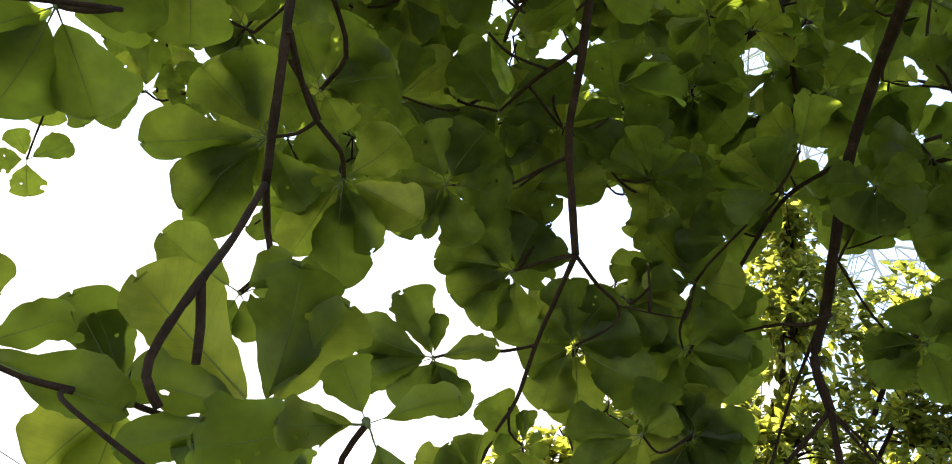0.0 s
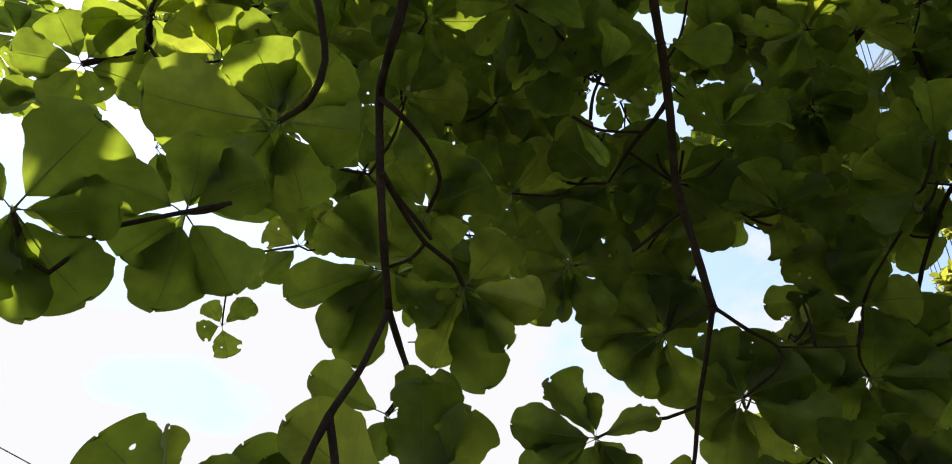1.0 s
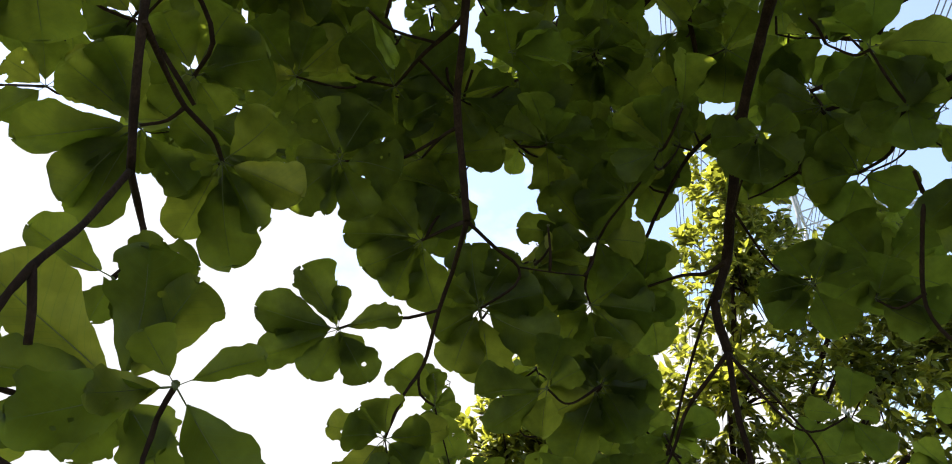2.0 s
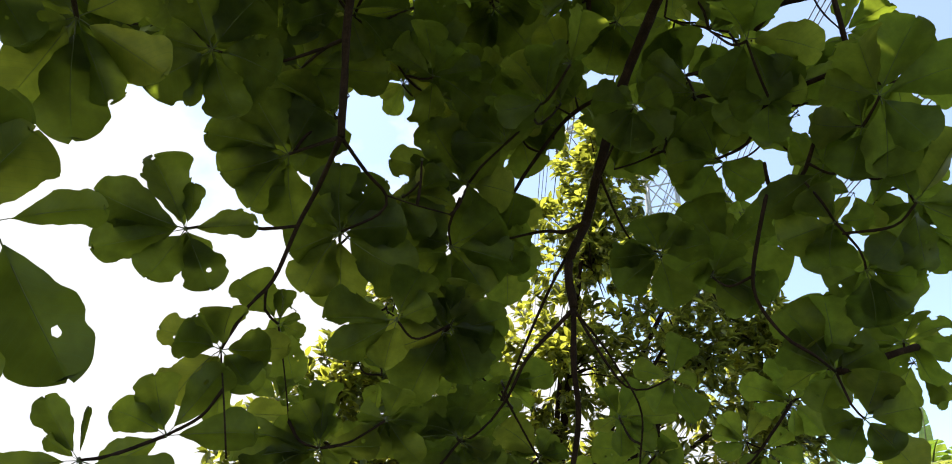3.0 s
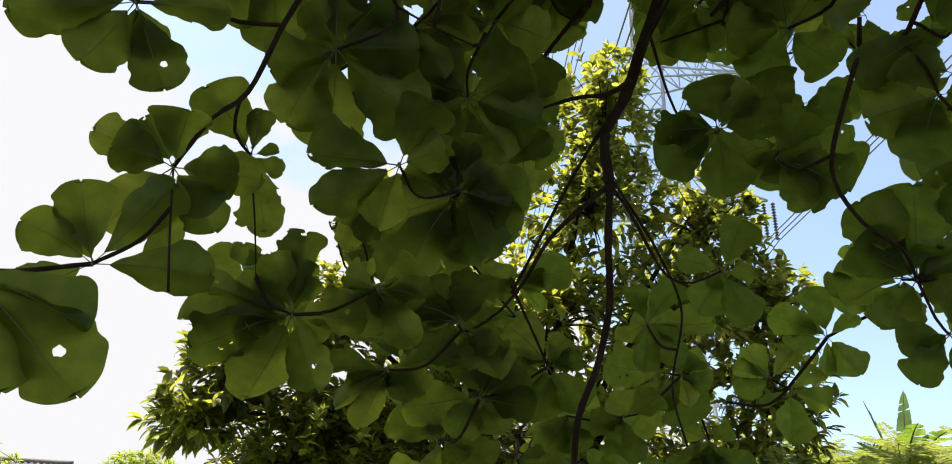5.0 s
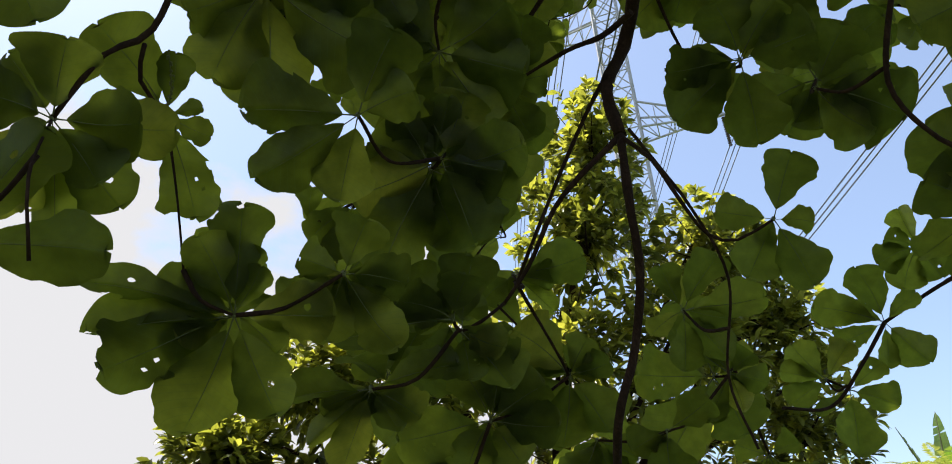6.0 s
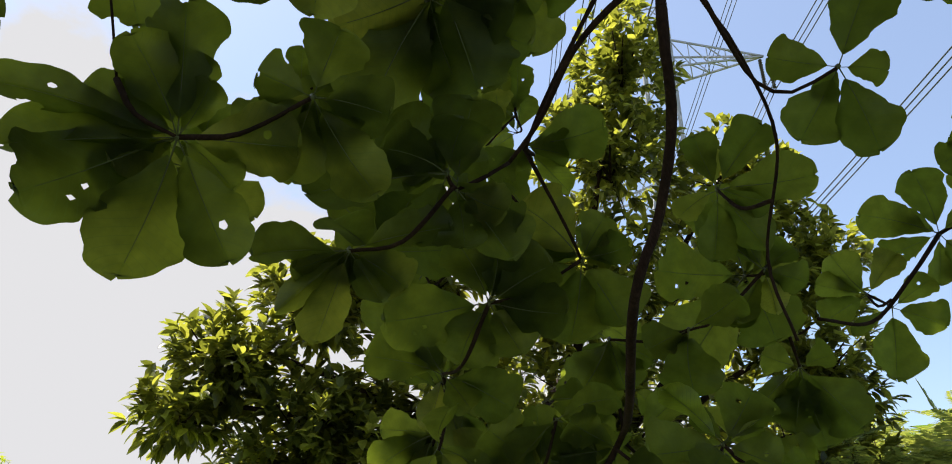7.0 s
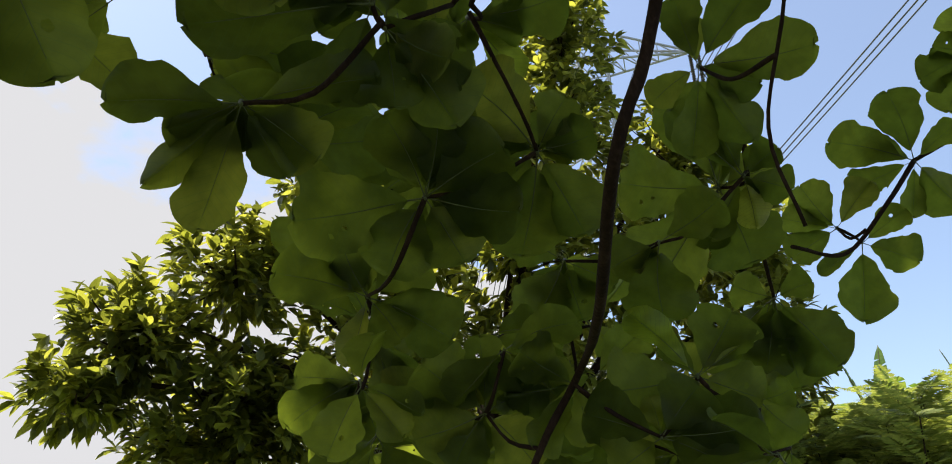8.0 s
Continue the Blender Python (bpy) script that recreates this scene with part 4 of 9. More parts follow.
spray('LA', (-0.680, 1.356, 3.298), (115, 57), [(176, -17, 0.126, 0.132), (134, -31, 0.129, 0.114), (-55, 33, 0.132, 0.139), (16, 6, 0.132, 0.132), (102, -32, 0.157, 0.151), (-130, 15, 0.145, 0.152)])
spray('LC', (0.991, 2.248, 3.366), (71, 48), [(143, -15, 0.224, 0.231), (-129, 40, 0.221, 0.232), (55, -41, 0.178, 0.186), (-19, 0, 0.179, 0.188), (-175, 20, 0.153, 0.161)])
spray('LF', (2.297, 2.384, 2.610), (37, 40), [(149, 24, 0.091, 0.094), (121, -8, 0.123, 0.108), (16, -48, 0.12, 0.126), (-60, 8, 0.094, 0.098), (83, -40, 0.146, 0.116), (-150, 50, 0.129, 0.081)], yellow=(5,), inner=0)
spray('LE', (1.497, 2.113, 3.408), (59, 48), [(88, -38, 0.199, 0.209), (14, -33, 0.172, 0.181), (-92, 38, 0.19, 0.2), (119, -24, 0.254, 0.187), (-35, 4, 0.167, 0.175), (172, 20, 0.208, 0.194)])
spray('LD', (0.786, 1.909, 3.681), (73, 55), [(160, -2, 0.168, 0.176), (-39, 14, 0.166, 0.174), (27, -26, 0.212, 0.223), (101, -31, 0.245, 0.223), (-128, 33, 0.221, 0.223), (-2, -10, 0.116, 0.122)])
spray('LB', (-0.138, 1.734, 3.625), (93, 58), [(112, -31, 0.211, 0.178), (-3, 4, 0.148, 0.155), (-129, 25, 0.173, 0.181), (-160, 10, 0.182, 0.192), (-62, 30, 0.187, 0.185), (47, -23, 0.18, 0.185)])
spray('LF', (2.238, 2.858, 2.337), (39, 39), [(114, -18, 0.149, 0.119), (-176, 45, 0.157, 0.118), (-83, 33, 0.155, 0.093), (146, 20, 0.145, 0.087)], inner=1)
spray('LE', (1.477, 1.682, 3.562), (54, 53), [(-151, 34, 0.074, 0.058), (-33, -3, 0.056, 0.049)], yellow=(0, 1), inner=0)
spray('LE', (1.596, 1.639, 3.516), (51, 52), [(-94, 32, 0.069, 0.058)], yellow=(0,), inner=0)
spray('LE', (1.569, 1.899, 3.517), (55, 50), [(148, 3, 0.188, 0.197), (-131, 40, 0.187, 0.196), (23, -35, 0.201, 0.211), (74, -38, 0.182, 0.191), (-169, 31, 0.187, 0.196), (-42, 6, 0.175, 0.183)])
spray('LA', (-0.927, 1.656, 3.333), (118, 53), [(-150, 1, 0.099, 0.088), (-88, 34, 0.089, 0.093), (163, -28, 0.068, 0.072), (64, -24, 0.081, 0.075), (-1, 21, 0.089, 0.093)], inner=0)
spray('LF', (2.374, 2.668, 2.481), (41, 37), [(149, 23, 0.225, 0.135), (-151, 52, 0.208, 0.129), (123, -10, 0.18, 0.09), (61, -51, 0.162, 0.065), (0, -45, 0.187, 0.131), (-70, 25, 0.138, 0.069)], inner=1)
spray('LF', (2.339, 2.871, 2.312), (38, 38), [(-71, 22, 0.144, 0.086), (-29, -27, 0.154, 0.116), (110, -22, 0.147, 0.052), (57, -50, 0.246, 0.147)], inner=0)
spray('LD', (1.283, 1.882, 3.717), (61, 54), [(149, -1, 0.216, 0.209), (-66, 23, 0.164, 0.172), (84, -34, 0.21, 0.221), (21, -29, 0.224, 0.209), (-150, 32, 0.184, 0.193), (-111, 36, 0.095, 0.056)], yellow=(5,))
spray('LA', (-1.083, 1.684, 3.347), (124, 51), [(168, -31, 0.172, 0.113), (-16, 32, 0.186, 0.108), (-132, 11, 0.128, 0.117), (21, 10, 0.114, 0.095), (-81, 37, 0.157, 0.124)], inner=0)
spray('LA', (-1.044, 1.618, 3.593), (124, 54), [(29, 3, 0.117, 0.098), (-147, -1, 0.123, 0.129), (99, -33, 0.124, 0.13), (179, -22, 0.217, 0.187), (-79, 33, 0.138, 0.145)], inner=0)
spray('LA', (-1.607, 1.984, 3.643), (128, 50), [(115, -39, 0.161, 0.139), (64, -20, 0.173, 0.12)], inner=0)
spray('LA', (-1.743, 2.198, 3.451), (128, 46), [(97, -40, 0.145, 0.127), (-4, 33, 0.165, 0.116), (-165, -20, 0.103, 0.109), (-109, 28, 0.118, 0.099)], inner=0)
spray('LD', (0.487, 2.425, 4.437), (78, 58), [(-152, 22, 0.117, 0.087), (-34, 13, 0.084, 0.087), (108, -28, 0.079, 0.08), (11, -14, 0.128, 0.093)], inner=0)
spray('LD', (0.135, 2.319, 4.440), (86, 59), [(162, -8, 0.121, 0.078), (120, -26, 0.144, 0.09), (41, -23, 0.122, 0.102), (-18, 8, 0.12, 0.09), (-87, 30, 0.127, 0.09), (-155, 16, 0.114, 0.09), (5, -5, 0.163, 0.078)], inner=0)
spray('LD', (0.328, 2.217, 4.507), (81, 61), [(161, -6, 0.103, 0.09), (98, -28, 0.13, 0.084), (30, -19, 0.113, 0.09), (-70, 26, 0.104, 0.09), (-152, 19, 0.091, 0.084), (45, -24, 0.23, 0.078)], inner=0)

# whorls further up that close the canopy: place, axis, leaf length, turns of the leaves
twig('LE', (1.601, 1.484, 3.094), (1.561, 1.469, 3.099))
twig('LF', (2.096, 1.762, 2.385), (2.068, 1.728, 2.399))
twig('LE', (1.547, 1.829, 3.344), (1.511, 1.793, 3.338))
twig('LE', (1.654, 1.503, 2.866), (1.690, 1.486, 2.832))
twig('LE', (1.610, 1.663, 3.358), (1.640, 1.631, 3.318))
twig('LD', (0.786, 1.909, 3.681), (0.759, 1.847, 3.663))
twig('LC', (1.165, 2.051, 3.373), (1.159, 2.054, 3.444))
twig('LE', (1.412, 1.867, 3.183), (1.443, 1.940, 3.165))
twig('LG', (-1.059, 0.754, 3.424), (-1.013, 0.716, 3.363))
twig('LD', (0.976, 1.842, 3.926), (0.990, 1.907, 3.990))
twig('LC', (0.606, 2.406, 2.555), (0.680, 2.389, 2.502))
twig('LC', (1.152, 2.082, 3.374), (1.065, 2.050, 3.380))
twig('LF', (1.904, 1.800, 2.326), (1.904, 1.895, 2.351))
twig('LD', (0.694, 2.150, 3.955), (0.742, 2.192, 3.880))
twig('LB', (0.200, 1.511, 3.264), (0.232, 1.577, 3.197))
twig('LB', (0.337, 0.889, 4.255), (0.251, 0.928, 4.308))
twig('LF', (2.262, 2.018, 2.453), (2.365, 1.985, 2.439))
twig('LB', (0.503, 1.799, 2.783), (0.473, 1.904, 2.788))
twig('LE', (1.537, 1.660, 3.539), (1.589, 1.713, 3.620))
twig('LC', (1.299, 1.443, 3.625), (1.280, 1.506, 3.715))
twig('LE', (1.589, 1.713, 3.620), (1.627, 1.795, 3.700))
twig('LB', (0.311, 0.968, 3.964), (0.419, 0.930, 3.922))
twig('LB', (0.037, 1.259, 3.185), (0.089, 1.189, 3.272))
twig('LB', (0.089, 1.189, 3.272), (0.061, 1.255, 3.349))
twig('LB', (0.075, 1.222, 3.310), (0.022, 1.138, 3.358))
twig('LE', (1.679, 1.294, 2.858), (1.638, 1.177, 2.868))
twig('LC', (1.103, 2.166, 3.326), (1.126, 2.244, 3.421))
twig('LC', (1.058, 3.084, 1.825), (0.982, 3.140, 1.743))
twig('LD', (1.138, 1.832, 3.756), (1.141, 1.922, 3.844))
twig('LB', (-0.003, 1.597, 3.317), (0.059, 1.535, 3.413))
twig('LE', (1.690, 1.486, 2.832), (1.804, 1.497, 2.895))
twig('LB', (-0.093, 1.688, 3.522), (0.008, 1.632, 3.591))
twig('LB', (0.281, 1.575, 3.306), (0.251, 1.705, 3.276))
twig('LB', (0.251, 1.705, 3.276), (0.251, 1.788, 3.336))
twig('LE', (1.640, 1.631, 3.318), (1.560, 1.549, 3.242))
twig('LE', (1.675, 1.268, 3.062), (1.807, 1.245, 3.014))
twig('LE', (1.443, 1.940, 3.165), (1.553, 2.028, 3.189))
twig('LC', (1.268, 1.124, 3.929), (1.159, 1.215, 3.900))
twig('LE', (1.804, 1.497, 2.895), (1.948, 1.479, 2.857))
twig('LC', (1.152, 2.901, 1.753), (1.148, 2.783, 1.849))
twig('LC', (1.149, 2.813, 1.825), (1.172, 2.901, 1.920))
twig('LD', (0.328, 2.217, 4.507), (0.432, 2.125, 4.444))
twig('LD', (0.432, 2.125, 4.444), (0.558, 2.100, 4.423))
twig('LB', (0.061, 1.255, 3.349), (0.101, 1.373, 3.443))
twig('LB', (0.101, 1.373, 3.443), (0.025, 1.341, 3.503))
twig('LB', (0.044, 1.349, 3.488), (0.091, 1.413, 3.575))
twig('LB', (0.091, 1.413, 3.575), (0.024, 1.454, 3.644))
twig('LB', (0.024, 1.454, 3.644), (0.104, 1.509, 3.678))
twig('LB', (0.473, 1.904, 2.788), (0.513, 2.027, 2.878))
twig('LB', (0.251, 0.928, 4.308), (0.121, 0.841, 4.349))
twig('LC', (1.643, 2.650, 1.753), (1.579, 2.560, 1.628))
twig('LD', (0.929, 1.881, 3.892), (0.861, 1.734, 3.848))
twig('LD', (0.861, 1.734, 3.848), (0.943, 1.686, 3.800))
twig('LD', (0.895, 1.808, 3.870), (0.842, 1.776, 4.022))
twig('LB', (0.128, 1.844, 2.852), (0.223, 1.827, 2.989))
twig('LB', (0.223, 1.827, 2.989), (0.201, 1.904, 3.067))
twig('LD', (0.558, 2.100, 4.423), (0.693, 2.008, 4.387))
twig('LD', (0.693, 2.008, 4.387), (0.682, 2.018, 4.252))
twig('LD', (0.693, 2.008, 4.387), (0.744, 1.911, 4.468))
twig('LD', (0.744, 1.911, 4.468), (0.652, 1.813, 4.527))
twig('LE', (1.617, 1.775, 3.680), (1.456, 1.810, 3.718))
twig('LE', (1.620, 1.610, 3.299), (1.735, 1.596, 3.173))
twig('LE', (1.735, 1.596, 3.173), (1.837, 1.513, 3.225))
twig('LC', (0.688, 2.407, 2.638), (0.776, 2.544, 2.585))
twig('LB', (0.104, 1.509, 3.678), (0.264, 1.504, 3.608))
twig('LD', (0.682, 2.018, 4.252), (0.538, 1.918, 4.270))
twig('LD', (0.882, 1.722, 3.836), (0.764, 1.607, 3.772))
twig('LC', (0.875, 2.822, 1.947), (0.910, 2.996, 1.954))
twig('LC', (0.892, 2.909, 1.950), (0.893, 2.910, 1.786))
twig('LB', (0.687, 1.918, 2.884), (0.767, 1.773, 2.954))
twig('LB', (0.767, 1.773, 2.954), (0.852, 1.669, 3.051))
twig('LB', (0.852, 1.669, 3.051), (0.838, 1.580, 2.995))
twig('LB', (0.838, 1.580, 2.995), (0.885, 1.498, 3.076))
twig('LD', (1.141, 1.922, 3.844), (1.183, 2.052, 3.960))
twig('LD', (1.183, 2.052, 3.960), (1.181, 2.201, 3.902))
twig('LD', (0.135, 2.319, 4.440), (0.209, 2.356, 4.274))
twig('LD', (0.209, 2.356, 4.274), (0.188, 2.242, 4.143))
twig('LD', (0.188, 2.242, 4.143), (0.176, 2.171, 4.016))
twig('LE', (1.476, 1.395, 2.994), (1.368, 1.312, 3.119))
twig('LE', (1.368, 1.312, 3.119), (1.331, 1.417, 3.252))
twig('LE', (1.331, 1.417, 3.252), (1.269, 1.377, 3.341))
twig('LE', (1.269, 1.377, 3.341), (1.260, 1.279, 3.478))
twig('LE', (1.484, 1.017, 3.856), (1.372, 0.980, 3.713))
twig('LD', (0.354, 2.194, 4.491), (0.454, 2.203, 4.650))
twig('LB', (0.201, 1.904, 3.067), (0.257, 2.055, 3.168))
twig('LB', (0.257, 2.055, 3.168), (0.255, 2.198, 3.271))
twig('LB', (0.255, 2.198, 3.271), (0.238, 2.293, 3.379))
twig('LB', (0.256, 2.127, 3.220), (0.192, 2.236, 3.079))
twig('LB', (0.242, 2.269, 3.352), (0.093, 2.165, 3.405))
twig('LB', (0.831, 1.695, 3.027), (0.921, 1.841, 3.114))
twig('LB', (0.921, 1.841, 3.114), (0.992, 1.826, 3.202))
twig('LD', (1.181, 2.201, 3.902), (1.159, 2.371, 3.813))
twig('LC', (1.126, 2.244, 3.421), (1.185, 2.280, 3.604))
twig('LC', (1.185, 2.280, 3.604), (1.204, 2.382, 3.560))
twig('LC', (1.204, 2.382, 3.560), (1.271, 2.444, 3.611))
twig('LC', (1.195, 2.331, 3.582), (1.293, 2.319, 3.624))
twig('LC', (1.271, 2.444, 3.611), (1.170, 2.577, 3.634))
twig('LC', (1.221, 2.511, 3.623), (1.338, 2.567, 3.748))
twig('LC', (1.293, 2.319, 3.624), (1.470, 2.312, 3.702))
twig('LC', (1.170, 2.577, 3.634), (1.159, 2.651, 3.816))
twig('LB', (0.513, 2.027, 2.878), (0.520, 2.197, 2.977))
twig('LB', (0.520, 2.197, 2.977), (0.480, 2.340, 3.042))
twig('LB', (0.480, 2.340, 3.042), (0.524, 2.440, 3.103))
twig('LC', (0.841, 2.356, 2.935), (0.785, 2.529, 3.010))
twig('LB', (0.104, 1.509, 3.678), (0.062, 1.608, 3.844))
twig('LB', (0.062, 1.608, 3.844), (0.111, 1.705, 3.932))
twig('LB', (0.111, 1.705, 3.932), (0.002, 1.780, 4.060))
twig('LE', (1.443, 1.940, 3.165), (1.314, 2.091, 3.156))
twig('LB', (0.008, 1.632, 3.591), (0.077, 1.817, 3.619))
twig('LB', (0.077, 1.817, 3.619), (0.158, 1.869, 3.717))
twig('LD', (0.556, 2.333, 4.276), (0.731, 2.237, 4.304))
twig('LD', (0.687, 2.261, 4.297), (0.696, 2.341, 4.478))
twig('LB', (0.002, 1.780, 4.060), (0.009, 1.929, 4.197))
twig('LB', (0.009, 1.929, 4.197), (-0.066, 2.041, 4.152))
twig('LB', (-0.028, 1.985, 4.174), (-0.026, 2.055, 4.317))
twig('LB', (0.007, 1.892, 4.163), (-0.064, 1.759, 4.275))
twig('LD', (0.730, 2.181, 3.898), (0.892, 2.225, 4.018))
twig('LD', (0.892, 2.225, 4.018), (0.908, 2.125, 4.072))
twig('LB', (0.022, 1.138, 3.358), (-0.089, 0.957, 3.346))
twig('LD', (1.117, 1.708, 4.077), (1.274, 1.852, 4.090))
twig('LD', (1.274, 1.852, 4.090), (1.295, 1.967, 4.201))
twig('LD', (1.295, 1.967, 4.201), (1.439, 2.002, 4.271))
twig('LD', (1.439, 2.002, 4.271), (1.605, 2.038, 4.344))
twig('LD', (1.605, 2.038, 4.344), (1.689, 2.125, 4.398))
twig('LD', (1.522, 2.020, 4.307), (1.451, 2.124, 4.432))
twig('LE', (1.456, 1.810, 3.718), (1.481, 1.720, 3.911))
twig('LE', (1.481, 1.720, 3.911), (1.456, 1.738, 4.028))
twig('LE', (1.481, 1.720, 3.911), (1.629, 1.631, 3.908))
twig('LE', (1.629, 1.631, 3.908), (1.718, 1.601, 3.796))
twig('LD', (1.104, 1.728, 4.003), (1.182, 1.533, 3.950))
twig('LD', (0.182, 2.206, 4.080), (-0.008, 2.310, 4.055))
twig('LE', (1.764, 1.548, 2.656), (1.854, 1.350, 2.668))
twig('LC', (1.172, 2.901, 1.920), (1.284, 3.075, 1.997))
twig('LC', (1.284, 3.075, 1.997), (1.462, 2.973, 1.998))
twig('LC', (1.418, 2.998, 1.998), (1.476, 3.105, 1.888))
twig('LC', (1.476, 3.105, 1.888), (1.448, 3.269, 1.758))
twig('LC', (1.448, 3.269, 1.758), (1.541, 3.417, 1.735))
twig('LB', (-0.064, 1.759, 4.275), (-0.201, 1.609, 4.369))
twig('LB', (-0.201, 1.609, 4.369), (-0.322, 1.456, 4.280))
twig('LD', (0.673, 2.140, 3.667), (0.579, 2.343, 3.664))
twig('LE', (1.627, 1.795, 3.700), (1.689, 1.934, 3.867))
twig('LE', (1.689, 1.934, 3.867), (1.621, 2.013, 3.958))
twig('LE', (1.638, 1.993, 3.935), (1.656, 2.129, 3.844))
twig('LE', (1.652, 2.095, 3.867), (1.763, 2.166, 4.017))
twig('LE', (1.689, 1.934, 3.867), (1.881, 1.906, 3.781))
twig('LE', (1.881, 1.906, 3.781), (1.895, 1.875, 3.883))
twig('LE', (1.881, 1.906, 3.781), (1.875, 1.842, 3.673))
twig('LE', (1.656, 2.129, 3.844), (1.585, 2.324, 3.913))
twig('LB', (0.238, 2.293, 3.379), (0.263, 2.456, 3.533))
twig('LD', (1.295, 1.967, 4.201), (1.147, 2.051, 4.352))
twig('LD', (1.147, 2.051, 4.352), (0.970, 2.142, 4.300))
twig('LD', (1.059, 2.097, 4.326), (0.978, 2.053, 4.488))
twig('LB', (0.251, 1.705, 3.276), (0.437, 1.772, 3.158))
twig('LB', (0.437, 1.772, 3.158), (0.554, 1.836, 3.159))
twig('LB', (0.437, 1.772, 3.158), (0.507, 1.672, 3.084))
twig('LB', (0.554, 1.836, 3.159), (0.583, 1.958, 3.238))
twig('LB', (0.583, 1.958, 3.238), (0.719, 1.960, 3.365))
twig('LB', (-0.322, 1.456, 4.280), (-0.315, 1.469, 4.047))
twig('LB', (-0.315, 1.469, 4.047), (-0.469, 1.417, 3.992))
twig('LB', (0.138, 1.856, 3.693), (0.262, 1.962, 3.524))
twig('LC', (0.964, 3.267, 1.898), (1.032, 3.444, 1.757))
twig('LD', (0.626, 2.242, 3.665), (0.563, 2.210, 3.438))
twig('LD', (0.563, 2.210, 3.438), (0.483, 2.136, 3.426))
twig('LB', (0.200, 1.909, 3.608), (0.205, 2.115, 3.733))
twig('LB', (0.203, 2.012, 3.671), (-0.026, 2.061, 3.652))
twig('LE', (1.300, 0.900, 4.300), (1.421, 0.848, 4.507))
twig('LE', (1.421, 0.848, 4.507), (1.516, 0.947, 4.497))
twig('LB', (0.445, 1.704, 3.391), (0.581, 1.611, 3.575))
twig('LA', (-0.620, 1.283, 3.195), (-0.461, 1.148, 3.334))
twig('LD', (0.696, 2.341, 4.478), (0.900, 2.340, 4.623))
twig('LD', (0.900, 2.340, 4.623), (1.028, 2.360, 4.591))
twig('LC', (1.181, 1.035, 4.197), (0.998, 1.194, 4.131))
twig('LD', (1.668, 2.103, 4.385), (1.771, 1.920, 4.524))
twig('LD', (1.745, 1.966, 4.489), (1.683, 2.070, 4.684))
twig('LD', (1.088, 1.151, 4.454), (1.208, 1.240, 4.660))
twig('LE', (1.456, 1.738, 4.028), (1.444, 1.485, 4.065))
twig('LE', (1.444, 1.485, 4.065), (1.439, 1.368, 4.087))
twig('LE', (1.439, 1.368, 4.087), (1.512, 1.239, 4.289))
twig('LE', (1.300, 0.900, 4.300), (1.345, 0.677, 4.180))
twig('LD', (1.683, 2.070, 4.684), (1.878, 2.010, 4.843))
twig('LC', (0.776, 2.544, 2.585), (0.906, 2.772, 2.579))
twig('LA', (-1.044, 1.618, 3.593), (-1.193, 1.530, 3.793))
twig('LC', (1.284, 3.075, 1.997), (1.403, 3.286, 2.106))
twig('LC', (1.403, 3.286, 2.106), (1.431, 3.514, 2.124))
twig('LC', (1.431, 3.514, 2.124), (1.497, 3.620, 2.199))
twig('LA', (-1.118, 1.574, 3.693), (-1.124, 1.827, 3.775))
twig('LA', (-0.680, 1.356, 3.298), (-0.552, 1.315, 3.530))
twig('LA', (-0.552, 1.315, 3.530), (-0.417, 1.434, 3.503))
twig('LA', (-0.417, 1.434, 3.503), (-0.260, 1.403, 3.526))
twig('LA', (-0.260, 1.403, 3.526), (-0.237, 1.421, 3.733))
twig('LD', (0.978, 2.053, 4.488), (1.154, 1.971, 4.673))
twig('LD', (1.154, 1.971, 4.673), (1.254, 1.826, 4.642))
twig('LC', (1.225, 1.080, 4.063), (1.132, 0.834, 3.998))
twig('LB', (-0.003, 1.597, 3.317), (-0.249, 1.522, 3.228))
twig('LB', (-0.064, 1.759, 4.275), (0.074, 1.743, 4.510))
twig('LB', (0.074, 1.743, 4.510), (0.057, 1.772, 4.564))
twig('LB', (0.074, 1.743, 4.510), (0.172, 1.794, 4.505))
twig('LB', (0.172, 1.794, 4.505), (0.324, 1.672, 4.563))
twig('LB', (0.324, 1.672, 4.563), (0.387, 1.827, 4.687))
twig('LE', (1.895, 1.875, 3.883), (1.889, 1.830, 4.152))
twig('LE', (1.889, 1.830, 4.152), (1.826, 1.783, 4.201))
twig('LE', (1.892, 1.852, 4.017), (2.001, 1.626, 3.981))
twig('LC', (1.164, 2.614, 3.725), (0.904, 2.701, 3.665))
twig('LC', (0.904, 2.701, 3.665), (0.813, 2.684, 3.728))
twig('LC', (0.813, 2.684, 3.728), (0.754, 2.659, 3.841))
twig('LA', (-0.552, 1.315, 3.530), (-0.389, 1.095, 3.607))
twig('LA', (-0.389, 1.095, 3.607), (-0.453, 1.030, 3.846))
twig('LA', (-0.453, 1.030, 3.846), (-0.659, 1.199, 3.941))
twig('LA', (-0.659, 1.199, 3.941), (-0.834, 1.226, 3.933))
twig('LD', (1.878, 2.010, 4.843), (2.140, 1.896, 4.858))
twig('LD', (0.798, 2.340, 4.551), (0.894, 2.580, 4.425))
twig('LD', (0.894, 2.580, 4.425), (0.975, 2.650, 4.550))
twig('LD', (0.894, 2.580, 4.425), (0.768, 2.706, 4.366))
twig('LD', (0.768, 2.706, 4.366), (0.688, 2.643, 4.288))
twig('LD', (0.768, 2.706, 4.366), (0.833, 2.862, 4.468))
twig('LD', (0.975, 2.650, 4.550), (1.035, 2.824, 4.472))
twig('LD', (0.833, 2.862, 4.468), (0.925, 3.053, 4.496))
